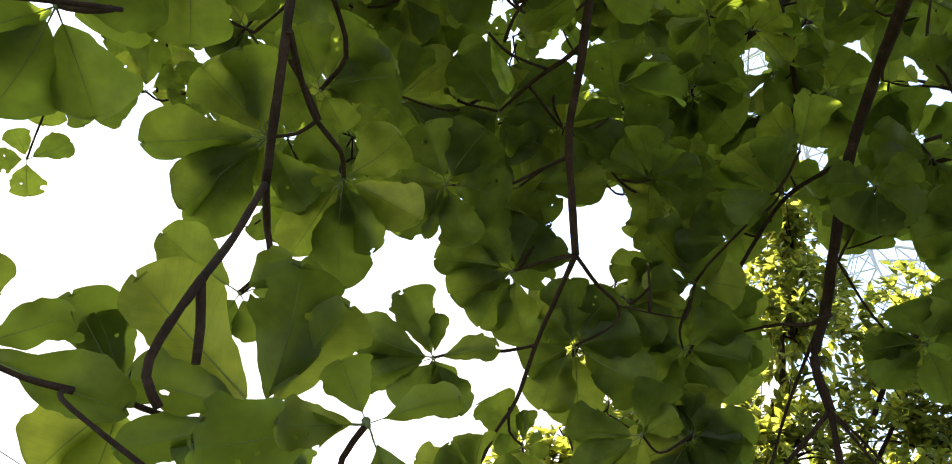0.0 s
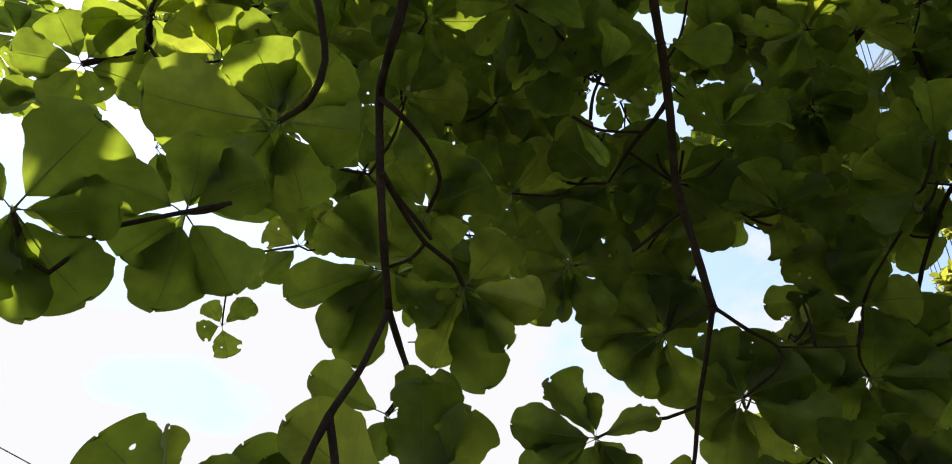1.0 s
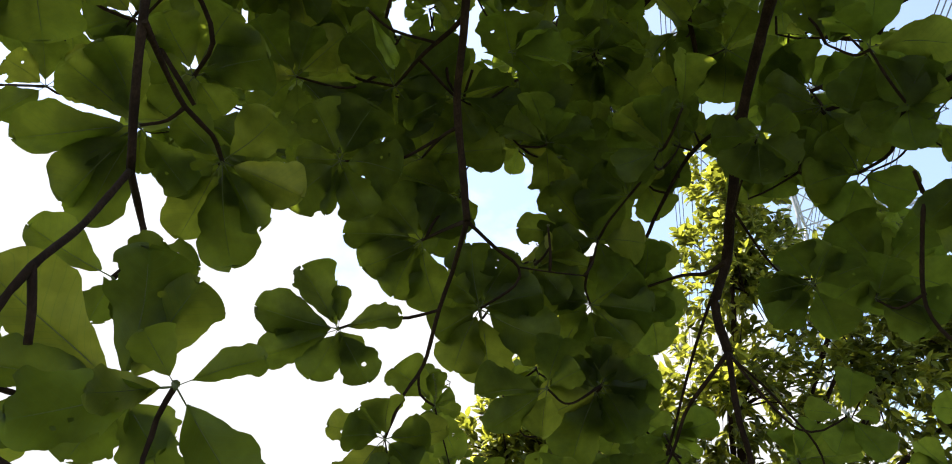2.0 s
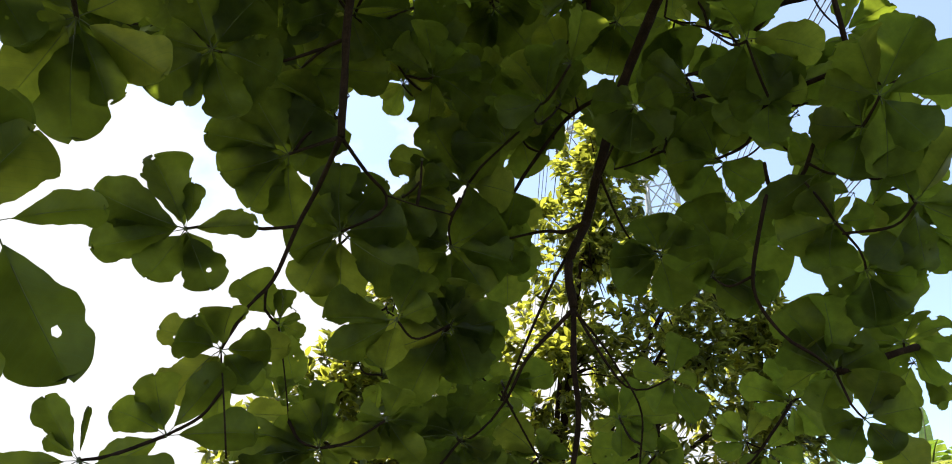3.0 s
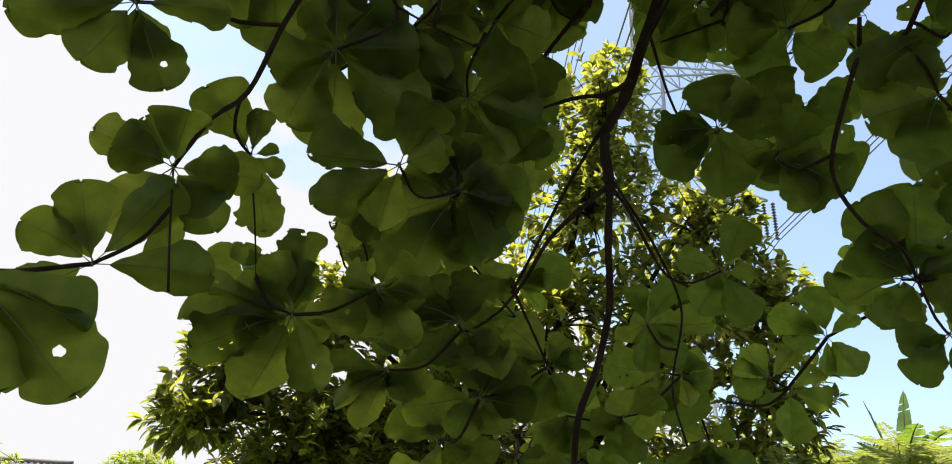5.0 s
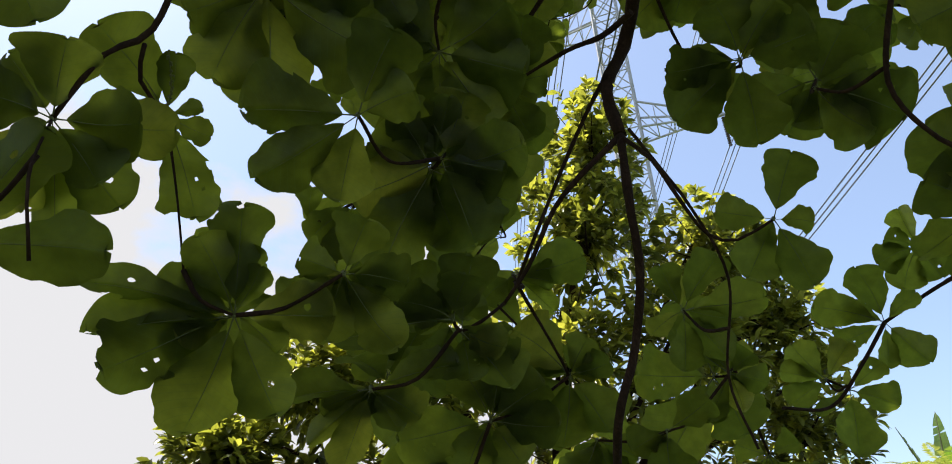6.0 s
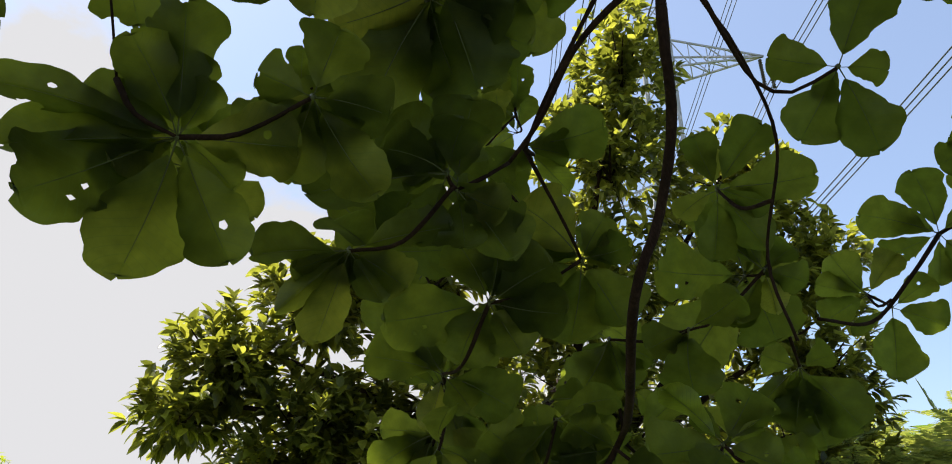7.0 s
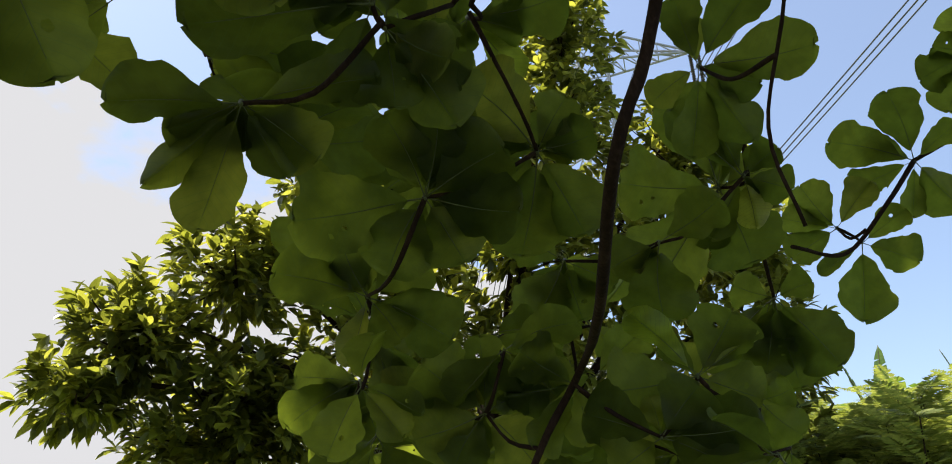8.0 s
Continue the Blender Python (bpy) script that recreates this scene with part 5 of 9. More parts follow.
twig('LD', (0.925, 3.053, 4.496), (0.930, 3.067, 4.407))
twig('LD', (0.925, 3.053, 4.496), (1.089, 3.060, 4.584))
twig('LD', (1.089, 3.060, 4.584), (1.144, 3.011, 4.534))
twig('LD', (1.130, 3.023, 4.546), (1.234, 3.187, 4.519))
twig('LD', (0.626, 2.242, 3.665), (0.884, 2.367, 3.688))
twig('LC', (0.906, 2.772, 2.579), (1.130, 2.849, 2.415))
twig('LC', (1.130, 2.849, 2.415), (1.131, 3.088, 2.516))
twig('LC', (1.131, 3.088, 2.516), (0.964, 3.166, 2.371))
twig('LC', (0.964, 3.166, 2.371), (0.861, 3.038, 2.302))
twig('LC', (0.964, 3.166, 2.371), (0.823, 3.330, 2.402))
twig('LA', (-0.512, 1.260, 3.549), (-0.732, 1.105, 3.654))
twig('LA', (-0.834, 1.226, 3.933), (-0.991, 1.342, 4.150))
twig('LA', (-0.991, 1.342, 4.150), (-1.014, 1.507, 4.061))
twig('LA', (-0.991, 1.342, 4.150), (-1.097, 1.418, 4.292))
twig('LA', (-1.071, 1.399, 4.257), (-1.184, 1.245, 4.268))
twig('LA', (-1.184, 1.245, 4.268), (-1.382, 1.224, 4.280))
twig('LA', (-1.382, 1.224, 4.280), (-1.513, 1.129, 4.138))
twig('LA', (-1.283, 1.234, 4.274), (-1.291, 1.289, 4.495))
twig('LA', (-0.620, 1.283, 3.195), (-0.842, 1.104, 3.262))
twig('LD', (0.153, 2.328, 4.399), (0.159, 2.609, 4.486))
twig('LC', (1.476, 3.105, 1.888), (1.675, 2.986, 1.706))
twig('LD', (1.127, 1.401, 4.308), (1.293, 1.511, 4.527))
twig('LD', (2.074, 1.924, 4.854), (2.071, 1.967, 5.148))
twig('LD', (2.071, 1.967, 5.148), (2.156, 1.817, 5.327))
twig('LD', (2.156, 1.817, 5.327), (2.127, 2.027, 5.525))
twig('LD', (2.127, 2.027, 5.525), (1.937, 2.031, 5.634))
twig('LD', (1.937, 2.031, 5.634), (1.772, 2.096, 5.483))
twig('LD', (1.772, 2.096, 5.483), (1.558, 2.198, 5.415))
twig('LD', (1.558, 2.198, 5.415), (1.533, 2.332, 5.402))
twig('LD', (1.533, 2.332, 5.402), (1.530, 2.417, 5.440))
twig('LD', (1.530, 2.417, 5.440), (1.628, 2.360, 5.551))
twig('LD', (1.603, 2.374, 5.523), (1.787, 2.449, 5.423))
twig('LD', (1.787, 2.449, 5.423), (1.742, 2.321, 5.194))
twig('LD', (1.753, 2.353, 5.251), (2.022, 2.313, 5.193))
twig('LE', (1.948, 1.479, 2.857), (2.181, 1.638, 2.954))
twig('LE', (2.181, 1.638, 2.954), (2.150, 1.734, 3.018))
twig('LE', (2.166, 1.686, 2.986), (2.114, 1.729, 2.912))
twig('LE', (2.181, 1.638, 2.954), (2.234, 1.673, 2.809))
twig('LE', (2.234, 1.673, 2.809), (2.281, 1.905, 2.829))
twig('LD', (2.140, 1.896, 4.858), (2.062, 1.628, 4.749))
twig('LC', (1.410, 3.343, 2.110), (1.702, 3.286, 2.184))
twig('LD', (2.071, 1.967, 5.148), (1.792, 1.889, 5.251))
twig('LE', (1.400, 0.989, 3.749), (1.515, 0.702, 3.739))
twig('LD', (1.451, 2.124, 4.432), (1.332, 2.382, 4.299))
twig('LB', (0.057, 1.772, 4.564), (-0.026, 2.060, 4.666))
twig('LB', (-0.026, 2.061, 3.652), (-0.304, 2.078, 3.493))
twig('LB', (-0.304, 2.078, 3.493), (-0.502, 2.197, 3.538))
twig('LB', (-0.502, 2.197, 3.538), (-0.525, 2.244, 3.691))
twig('LB', (-0.525, 2.244, 3.691), (-0.624, 2.400, 3.638))
twig('LB', (-0.624, 2.400, 3.638), (-0.747, 2.429, 3.786))
twig('LB', (-0.716, 2.422, 3.749), (-0.818, 2.525, 3.643))
twig('LB', (-0.502, 2.197, 3.538), (-0.688, 2.211, 3.422))
twig('LB', (-0.741, 2.448, 3.722), (-0.608, 2.610, 3.790))
twig('LB', (-0.818, 2.525, 3.643), (-0.926, 2.756, 3.696))
twig('LB', (-0.525, 2.244, 3.691), (-0.435, 2.348, 3.918))
twig('LB', (-0.435, 2.348, 3.918), (-0.450, 2.283, 4.084))
twig('LB', (-0.304, 2.078, 3.493), (-0.177, 1.950, 3.279))
twig('LB', (-0.926, 2.756, 3.696), (-1.154, 2.920, 3.675))
twig('LB', (-0.525, 2.244, 3.691), (-0.741, 2.051, 3.699))
twig('LB', (-0.688, 2.211, 3.422), (-0.554, 2.050, 3.202))
twig('LB', (-0.587, 2.091, 3.257), (-0.663, 1.868, 3.339))
twig('LB', (-0.450, 2.283, 4.084), (-0.453, 1.992, 4.200))
twig('LB', (-0.453, 1.992, 4.200), (-0.465, 1.811, 4.078))
twig('LB', (-0.465, 1.811, 4.078), (-0.550, 1.722, 3.896))
twig('LB', (-0.453, 1.992, 4.200), (-0.420, 1.910, 4.460))
twig('LA', (-0.453, 1.030, 3.846), (-0.509, 0.726, 3.938))
twig('LE', (1.512, 1.239, 4.289), (1.789, 1.087, 4.205))
twig('LD', (1.533, 2.332, 5.402), (1.207, 2.299, 5.388))
twig('LD', (1.207, 2.299, 5.388), (1.160, 2.203, 5.501))
twig('LD', (1.207, 2.299, 5.388), (0.989, 2.326, 5.323))
twig('LD', (0.989, 2.326, 5.323), (0.814, 2.306, 5.475))
twig('LD', (1.153, 2.306, 5.372), (1.251, 2.349, 5.117))
twig('LD', (1.251, 2.349, 5.117), (1.224, 2.386, 4.921))
twig('LD', (1.231, 2.376, 4.970), (1.059, 2.577, 5.057))
twig('LD', (1.059, 2.577, 5.057), (1.028, 2.813, 5.178))
twig('LD', (1.028, 2.813, 5.178), (1.023, 2.902, 5.380))
twig('LD', (1.023, 2.902, 5.380), (1.225, 2.916, 5.426))
twig('LD', (1.174, 2.913, 5.414), (1.144, 2.843, 5.652))
twig('LD', (1.144, 2.843, 5.652), (1.269, 2.685, 5.675))
twig('LD', (1.043, 2.695, 5.117), (1.202, 2.626, 5.345))
twig('LD', (1.224, 2.386, 4.921), (1.503, 2.483, 4.824))
twig('LD', (1.503, 2.483, 4.824), (1.572, 2.672, 4.942))
twig('LD', (1.572, 2.672, 4.942), (1.663, 2.608, 5.037))
twig('LD', (1.640, 2.624, 5.013), (1.528, 2.567, 5.060))
twig('LD', (1.572, 2.672, 4.942), (1.711, 2.752, 4.848))
twig('LD', (1.711, 2.752, 4.848), (1.921, 2.918, 4.743))
twig('LD', (1.869, 2.877, 4.769), (1.796, 3.031, 4.828))
twig('LD', (1.796, 3.031, 4.828), (1.871, 3.038, 4.943))
twig('LD', (1.871, 3.038, 4.943), (2.037, 2.919, 4.920))
twig('LD', (2.037, 2.919, 4.920), (2.215, 2.976, 4.954))
twig('LD', (2.215, 2.976, 4.954), (2.214, 3.258, 4.978))
twig('LD', (1.921, 2.918, 4.743), (2.176, 3.021, 4.663))
twig('LD', (2.176, 3.021, 4.663), (2.110, 3.000, 4.416))
twig('LD', (2.127, 3.005, 4.477), (2.071, 2.784, 4.487))
twig('LD', (2.071, 2.784, 4.487), (2.117, 2.723, 4.378))
twig('LD', (1.871, 3.038, 4.943), (1.832, 3.312, 5.042))
twig('LD', (1.832, 3.312, 5.042), (1.708, 3.543, 5.075))
twig('LD', (1.739, 3.485, 5.067), (1.635, 3.435, 4.876))
twig('LD', (2.037, 2.919, 4.920), (1.972, 2.768, 5.167))
twig('LD', (1.764, 2.793, 4.822), (1.852, 2.588, 4.621))
twig('LD', (1.852, 2.588, 4.621), (1.722, 2.677, 4.511))
twig('LD', (1.722, 2.677, 4.511), (1.591, 2.701, 4.352))
twig('LD', (1.591, 2.701, 4.352), (1.439, 2.914, 4.260))
twig('LD', (1.832, 3.312, 5.042), (2.023, 3.256, 5.299))
twig('LB', (0.297, 1.008, 3.819), (-0.031, 1.015, 3.846))
twig('LD', (0.975, 2.650, 4.550), (0.825, 2.747, 4.828))
twig('LC', (0.808, 2.601, 2.584), (0.575, 2.768, 2.753))
twig('LC', (0.575, 2.768, 2.753), (0.576, 2.862, 2.818))
twig('LC', (0.576, 2.838, 2.802), (0.453, 2.885, 2.735))
twig('LC', (0.484, 2.873, 2.752), (0.574, 2.988, 2.626))
twig('LC', (0.574, 2.988, 2.626), (0.608, 3.116, 2.594))
twig('LC', (0.608, 3.116, 2.594), (0.500, 3.179, 2.690))
twig('LC', (0.500, 3.179, 2.690), (0.465, 3.179, 2.813))
twig('LC', (0.465, 3.179, 2.813), (0.517, 3.239, 2.880))
twig('LC', (0.517, 3.239, 2.880), (0.468, 3.323, 2.853))
twig('LC', (0.468, 3.323, 2.853), (0.458, 3.402, 2.915))
twig('LC', (0.517, 3.239, 2.880), (0.628, 3.197, 2.852))
twig('LC', (0.628, 3.197, 2.852), (0.675, 3.282, 2.911))
twig('LC', (0.663, 3.260, 2.896), (0.667, 3.200, 2.984))
twig('LC', (0.628, 3.197, 2.852), (0.683, 3.029, 2.840))
twig('LC', (0.656, 3.113, 2.846), (0.875, 3.192, 2.744))
twig('LC', (0.875, 3.192, 2.744), (1.121, 3.108, 2.901))
twig('LC', (1.121, 3.108, 2.901), (1.192, 3.174, 3.017))
twig('LC', (1.192, 3.174, 3.017), (1.195, 3.121, 3.161))
twig('LC', (1.192, 3.174, 3.017), (1.257, 3.357, 3.077))
twig('LD', (0.159, 2.609, 4.486), (0.271, 2.927, 4.498))
twig('LD', (0.271, 2.927, 4.498), (0.034, 3.065, 4.471))
twig('LD', (0.034, 3.065, 4.471), (-0.075, 2.916, 4.534))
twig('LD', (-0.075, 2.916, 4.534), (-0.180, 2.821, 4.626))
twig('LD', (-0.180, 2.821, 4.626), (-0.277, 2.772, 4.713))
twig('LD', (-0.180, 2.821, 4.626), (-0.183, 2.669, 4.428))
twig('LD', (-0.183, 2.669, 4.428), (-0.321, 2.714, 4.375))
twig('LD', (-0.321, 2.714, 4.375), (-0.490, 2.602, 4.366))
twig('LD', (-0.490, 2.602, 4.366), (-0.630, 2.549, 4.272))
twig('LD', (-0.630, 2.549, 4.272), (-0.698, 2.636, 4.337))
twig('LD', (-0.447, 2.630, 4.368), (-0.531, 2.811, 4.222))
twig('LD', (0.153, 2.996, 4.485), (0.257, 3.222, 4.437))
twig('LD', (0.257, 3.222, 4.437), (0.395, 3.261, 4.375))
twig('LD', (0.291, 3.232, 4.422), (0.337, 3.295, 4.577))
twig('LD', (-0.020, 2.990, 4.503), (-0.087, 3.142, 4.706))
twig('LD', (-0.087, 3.142, 4.706), (-0.215, 3.212, 4.824))
twig('LD', (-0.698, 2.636, 4.337), (-0.714, 2.818, 4.569))
twig('LD', (-0.706, 2.727, 4.453), (-0.991, 2.758, 4.407))
twig('LD', (-0.277, 2.772, 4.713), (-0.393, 2.505, 4.658))
twig('LD', (0.337, 3.295, 4.577), (0.375, 3.610, 4.501))
twig('LD', (-0.183, 3.194, 4.794), (-0.383, 3.248, 4.534))
twig('LD', (-0.383, 3.248, 4.534), (-0.394, 3.140, 4.490))
twig('LD', (-0.383, 3.248, 4.534), (-0.601, 3.489, 4.610))
twig('LD', (-0.546, 3.429, 4.591), (-0.584, 3.351, 4.813))
twig('LD', (-0.601, 3.489, 4.610), (-0.862, 3.639, 4.664))
twig('LD', (-0.862, 3.639, 4.664), (-0.980, 3.563, 4.483))
twig('LD', (-0.980, 3.563, 4.483), (-1.157, 3.296, 4.454))
twig('LD', (-1.113, 3.363, 4.462), (-1.337, 3.502, 4.613))
twig('LD', (-1.337, 3.502, 4.613), (-1.427, 3.510, 4.630))
twig('LD', (-1.404, 3.508, 4.626), (-1.435, 3.376, 4.580))
twig('LD', (-1.435, 3.376, 4.580), (-1.316, 3.261, 4.739))
twig('LD', (-1.435, 3.376, 4.580), (-1.606, 3.229, 4.509))
twig('LD', (-1.606, 3.229, 4.509), (-1.609, 3.155, 4.639))
twig('LD', (-1.316, 3.261, 4.739), (-1.150, 3.115, 4.893))
twig('LD', (-1.150, 3.115, 4.893), (-0.968, 3.259, 5.033))
twig('LD', (-1.609, 3.155, 4.639), (-1.544, 2.943, 4.801))
twig('LD', (-1.544, 2.943, 4.801), (-1.408, 2.775, 4.771))
twig('LD', (-0.968, 3.259, 5.033), (-0.706, 3.120, 5.078))
twig('LD', (-0.706, 3.120, 5.078), (-0.460, 3.003, 4.982))
twig('LD', (-0.644, 3.091, 5.054), (-0.474, 3.329, 5.139))
twig('LD', (-0.474, 3.329, 5.139), (-0.594, 3.593, 5.135))
twig('LD', (-0.594, 3.593, 5.135), (-0.607, 3.811, 4.935))
twig('LD', (-0.607, 3.811, 4.935), (-0.534, 3.789, 4.896))
twig('LD', (-0.534, 3.789, 4.896), (-0.403, 3.779, 4.871))
twig('LD', (-0.435, 3.782, 4.877), (-0.417, 3.810, 4.997))
twig('LD', (-0.403, 3.779, 4.871), (-0.286, 3.909, 4.857))
twig('LD', (-0.607, 3.811, 4.935), (-0.770, 3.894, 4.866))
twig('LD', (-0.729, 3.873, 4.883), (-0.892, 3.776, 5.111))
twig('LE', (1.553, 2.028, 3.189), (1.854, 2.126, 3.305))
twig('LE', (1.854, 2.126, 3.305), (2.078, 2.042, 3.476))
twig('LE', (2.078, 2.042, 3.476), (2.168, 1.997, 3.544))
twig('LE', (2.078, 2.042, 3.476), (2.149, 2.067, 3.359))
twig('LE', (2.149, 2.067, 3.359), (2.281, 1.969, 3.268))
twig('LE', (2.001, 1.626, 3.981), (2.205, 1.698, 3.721))
twig('LD', (-0.393, 2.505, 4.658), (-0.332, 2.252, 4.877))
twig('LD', (-0.332, 2.252, 4.877), (-0.318, 2.153, 5.010))
twig('LD', (-0.318, 2.153, 5.010), (-0.412, 2.208, 5.188))
twig('LD', (-0.318, 2.153, 5.010), (-0.098, 1.983, 4.998))
twig('LD', (-0.332, 2.252, 4.877), (-0.103, 2.417, 4.988))
twig('LD', (-0.103, 2.417, 4.988), (-0.197, 2.507, 5.208))
twig('LD', (-0.103, 2.417, 4.988), (0.133, 2.550, 5.051))
twig('LD', (-0.197, 2.507, 5.208), (-0.173, 2.811, 5.205))
twig('LB', (0.057, 1.772, 4.564), (-0.185, 1.646, 4.769))
twig('LB', (-0.185, 1.646, 4.769), (-0.396, 1.499, 4.866))
twig('LB', (-0.343, 1.536, 4.842), (-0.505, 1.730, 4.758))
twig('LB', (-0.505, 1.730, 4.758), (-0.639, 1.836, 4.800))
twig('LD', (-0.363, 2.378, 4.768), (-0.677, 2.389, 4.902))
twig('LD', (-0.677, 2.389, 4.902), (-0.748, 2.486, 5.197))
twig('LD', (-0.748, 2.486, 5.197), (-0.961, 2.489, 5.201))
twig('LD', (-0.961, 2.489, 5.201), (-1.062, 2.422, 4.987))
twig('LD', (-1.062, 2.422, 4.987), (-1.130, 2.403, 4.774))
twig('LD', (-1.130, 2.403, 4.774), (-1.090, 2.294, 4.674))
twig('LD', (-1.096, 2.413, 4.881), (-1.117, 2.613, 4.869))
twig('LD', (-1.037, 2.439, 5.041), (-1.197, 2.243, 5.184))
twig('LD', (-1.090, 2.294, 4.674), (-1.119, 2.006, 4.636))
twig('LD', (-1.112, 2.078, 4.645), (-1.373, 2.092, 4.635))
twig('LD', (-1.373, 2.092, 4.635), (-1.465, 1.967, 4.611))
twig('LD', (-1.465, 1.967, 4.611), (-1.622, 1.954, 4.593))
twig('LD', (-0.961, 2.489, 5.201), (-1.120, 2.660, 5.404))
twig('LD', (-1.197, 2.243, 5.184), (-0.990, 1.972, 5.209))
twig('LD', (0.366, 3.531, 4.520), (0.497, 3.627, 4.827))
twig('LD', (0.497, 3.627, 4.827), (0.329, 3.545, 4.963))
twig('LD', (0.497, 3.627, 4.827), (0.612, 3.850, 4.913))
twig('LD', (2.117, 2.723, 4.378), (2.306, 2.587, 4.120))
twig('LD', (2.306, 2.587, 4.120), (2.277, 2.384, 4.171))
twig('LD', (2.277, 2.384, 4.171), (2.176, 2.248, 4.006))
twig('LD', (2.201, 2.282, 4.048), (2.101, 2.206, 4.198))
twig('LD', (2.277, 2.384, 4.171), (2.380, 2.258, 4.429))
twig('LD', (2.380, 2.258, 4.429), (2.415, 2.409, 4.550))
twig('LD', (2.380, 2.258, 4.429), (2.557, 2.095, 4.508))
twig('LD', (2.415, 2.409, 4.550), (2.556, 2.632, 4.543))
twig('LD', (2.424, 2.218, 4.449), (2.216, 2.059, 4.535))
twig('LD', (1.208, 1.240, 4.660), (1.511, 1.147, 4.804))
twig('LA', (-0.608, 1.157, 3.917), (-0.600, 1.011, 4.236))
twig('LD', (0.329, 3.545, 4.963), (0.351, 3.802, 5.212))
twig('LD', (0.351, 3.802, 5.212), (0.340, 4.010, 5.180))
twig('LD', (1.635, 3.435, 4.876), (1.444, 3.574, 4.606))
twig('LD', (1.444, 3.574, 4.606), (1.350, 3.648, 4.609))
twig('LD', (1.350, 3.648, 4.609), (1.294, 3.615, 4.614))
twig('LD', (0.209, 2.356, 4.274), (0.233, 2.657, 4.075))
twig('LD', (0.233, 2.657, 4.075), (0.214, 2.720, 3.937))
twig('LD', (0.214, 2.720, 3.937), (0.186, 2.730, 3.874))
twig('LD', (0.186, 2.730, 3.874), (-0.046, 2.749, 3.731))
twig('LD', (-0.046, 2.749, 3.731), (-0.058, 2.834, 3.745))
twig('LD', (0.128, 2.734, 3.838), (0.239, 2.984, 3.671))
twig('LD', (0.239, 2.984, 3.671), (0.195, 2.820, 3.448))
twig('LB', (-0.428, 1.931, 4.395), (-0.630, 2.223, 4.488))
twig('LD', (1.439, 2.914, 4.260), (1.114, 2.948, 4.090))
twig('LB', (-0.741, 2.051, 3.699), (-1.057, 2.235, 3.741))
twig('LD', (0.375, 3.610, 4.501), (0.089, 3.841, 4.480))
twig('LD', (0.089, 3.841, 4.480), (-0.116, 3.813, 4.245))
twig('LE', (1.545, 1.056, 3.708), (1.870, 0.927, 3.831))
twig('LD', (1.988, 2.805, 5.106), (2.253, 2.555, 5.023))
twig('LD', (-1.427, 3.510, 4.630), (-1.581, 3.853, 4.614))
twig('LD', (0.652, 1.813, 4.527), (0.730, 1.445, 4.535))
twig('LC', (0.881, 2.697, 3.681), (0.658, 2.841, 3.412))
twig('LC', (0.658, 2.841, 3.412), (0.551, 2.802, 3.293))
twig('LD', (0.814, 2.306, 5.475), (0.630, 2.560, 5.686))
twig('LD', (0.630, 2.560, 5.686), (0.753, 2.683, 5.628))
twig('LD', (0.753, 2.683, 5.628), (0.714, 3.029, 5.651))
twig('LD', (0.714, 3.029, 5.651), (0.732, 3.090, 5.604))
twig('LD', (-1.197, 2.243, 5.184), (-1.456, 2.513, 5.265))
twig('LD', (-1.456, 2.513, 5.265), (-1.630, 2.516, 5.059))
twig('LA', (-0.600, 1.011, 4.236), (-0.629, 1.069, 4.613))
twig('LA', (-0.629, 1.069, 4.613), (-0.872, 1.176, 4.863))
twig('LA', (-0.872, 1.176, 4.863), (-1.036, 1.088, 4.809))
twig('LA', (-1.036, 1.088, 4.809), (-1.172, 0.939, 4.837))
twig('LA', (-0.913, 1.154, 4.849), (-1.042, 1.389, 4.790))
twig('LC', (1.132, 0.834, 3.998), (0.773, 0.709, 4.055))
twig('LC', (0.773, 0.709, 4.055), (0.734, 0.805, 4.154))
twig('LD', (-0.098, 1.983, 4.998), (-0.001, 2.036, 5.375))
twig('LD', (-0.001, 2.036, 5.375), (0.089, 2.151, 5.510))
twig('LD', (0.089, 2.151, 5.510), (0.251, 2.252, 5.667))
twig('LD', (-1.465, 3.596, 4.626), (-1.691, 3.459, 4.922))
twig('LD', (-1.691, 3.459, 4.922), (-1.606, 3.599, 5.082))
twig('LD', (1.708, 3.543, 5.075), (1.807, 3.903, 4.938))
twig('LD', (1.807, 3.903, 4.938), (1.864, 4.142, 5.033))
twig('LD', (1.850, 4.082, 5.009), (1.556, 4.085, 5.090))
twig('LD', (1.556, 4.085, 5.090), (1.454, 3.975, 5.259))
twig('LD', (1.454, 3.975, 5.259), (1.243, 3.827, 5.269))
twig('LD', (1.243, 3.827, 5.269), (1.067, 3.648, 5.226))
twig('LD', (1.111, 3.693, 5.237), (0.962, 3.826, 5.258))
twig('LD', (1.243, 3.827, 5.269), (1.327, 3.696, 5.508))
twig('LD', (1.864, 4.142, 5.033), (1.915, 4.053, 5.337))
twig('LD', (1.915, 4.053, 5.337), (2.118, 4.065, 5.428))
twig('LD', (1.915, 4.053, 5.337), (1.725, 4.173, 5.465))
twig('LD', (1.725, 4.173, 5.465), (1.836, 4.111, 5.687))
twig('LD', (2.118, 4.065, 5.428), (2.228, 3.780, 5.442))
twig('LD', (0.962, 3.826, 5.258), (1.088, 4.031, 5.492))
twig('LD', (1.327, 3.696, 5.508), (1.675, 3.747, 5.598))
twig('LD', (1.067, 3.648, 5.226), (0.879, 3.519, 5.509))
twig('LB', (0.264, 1.504, 3.608), (0.442, 1.364, 3.935))
twig('LD', (2.062, 1.628, 4.749), (2.144, 1.528, 4.365))
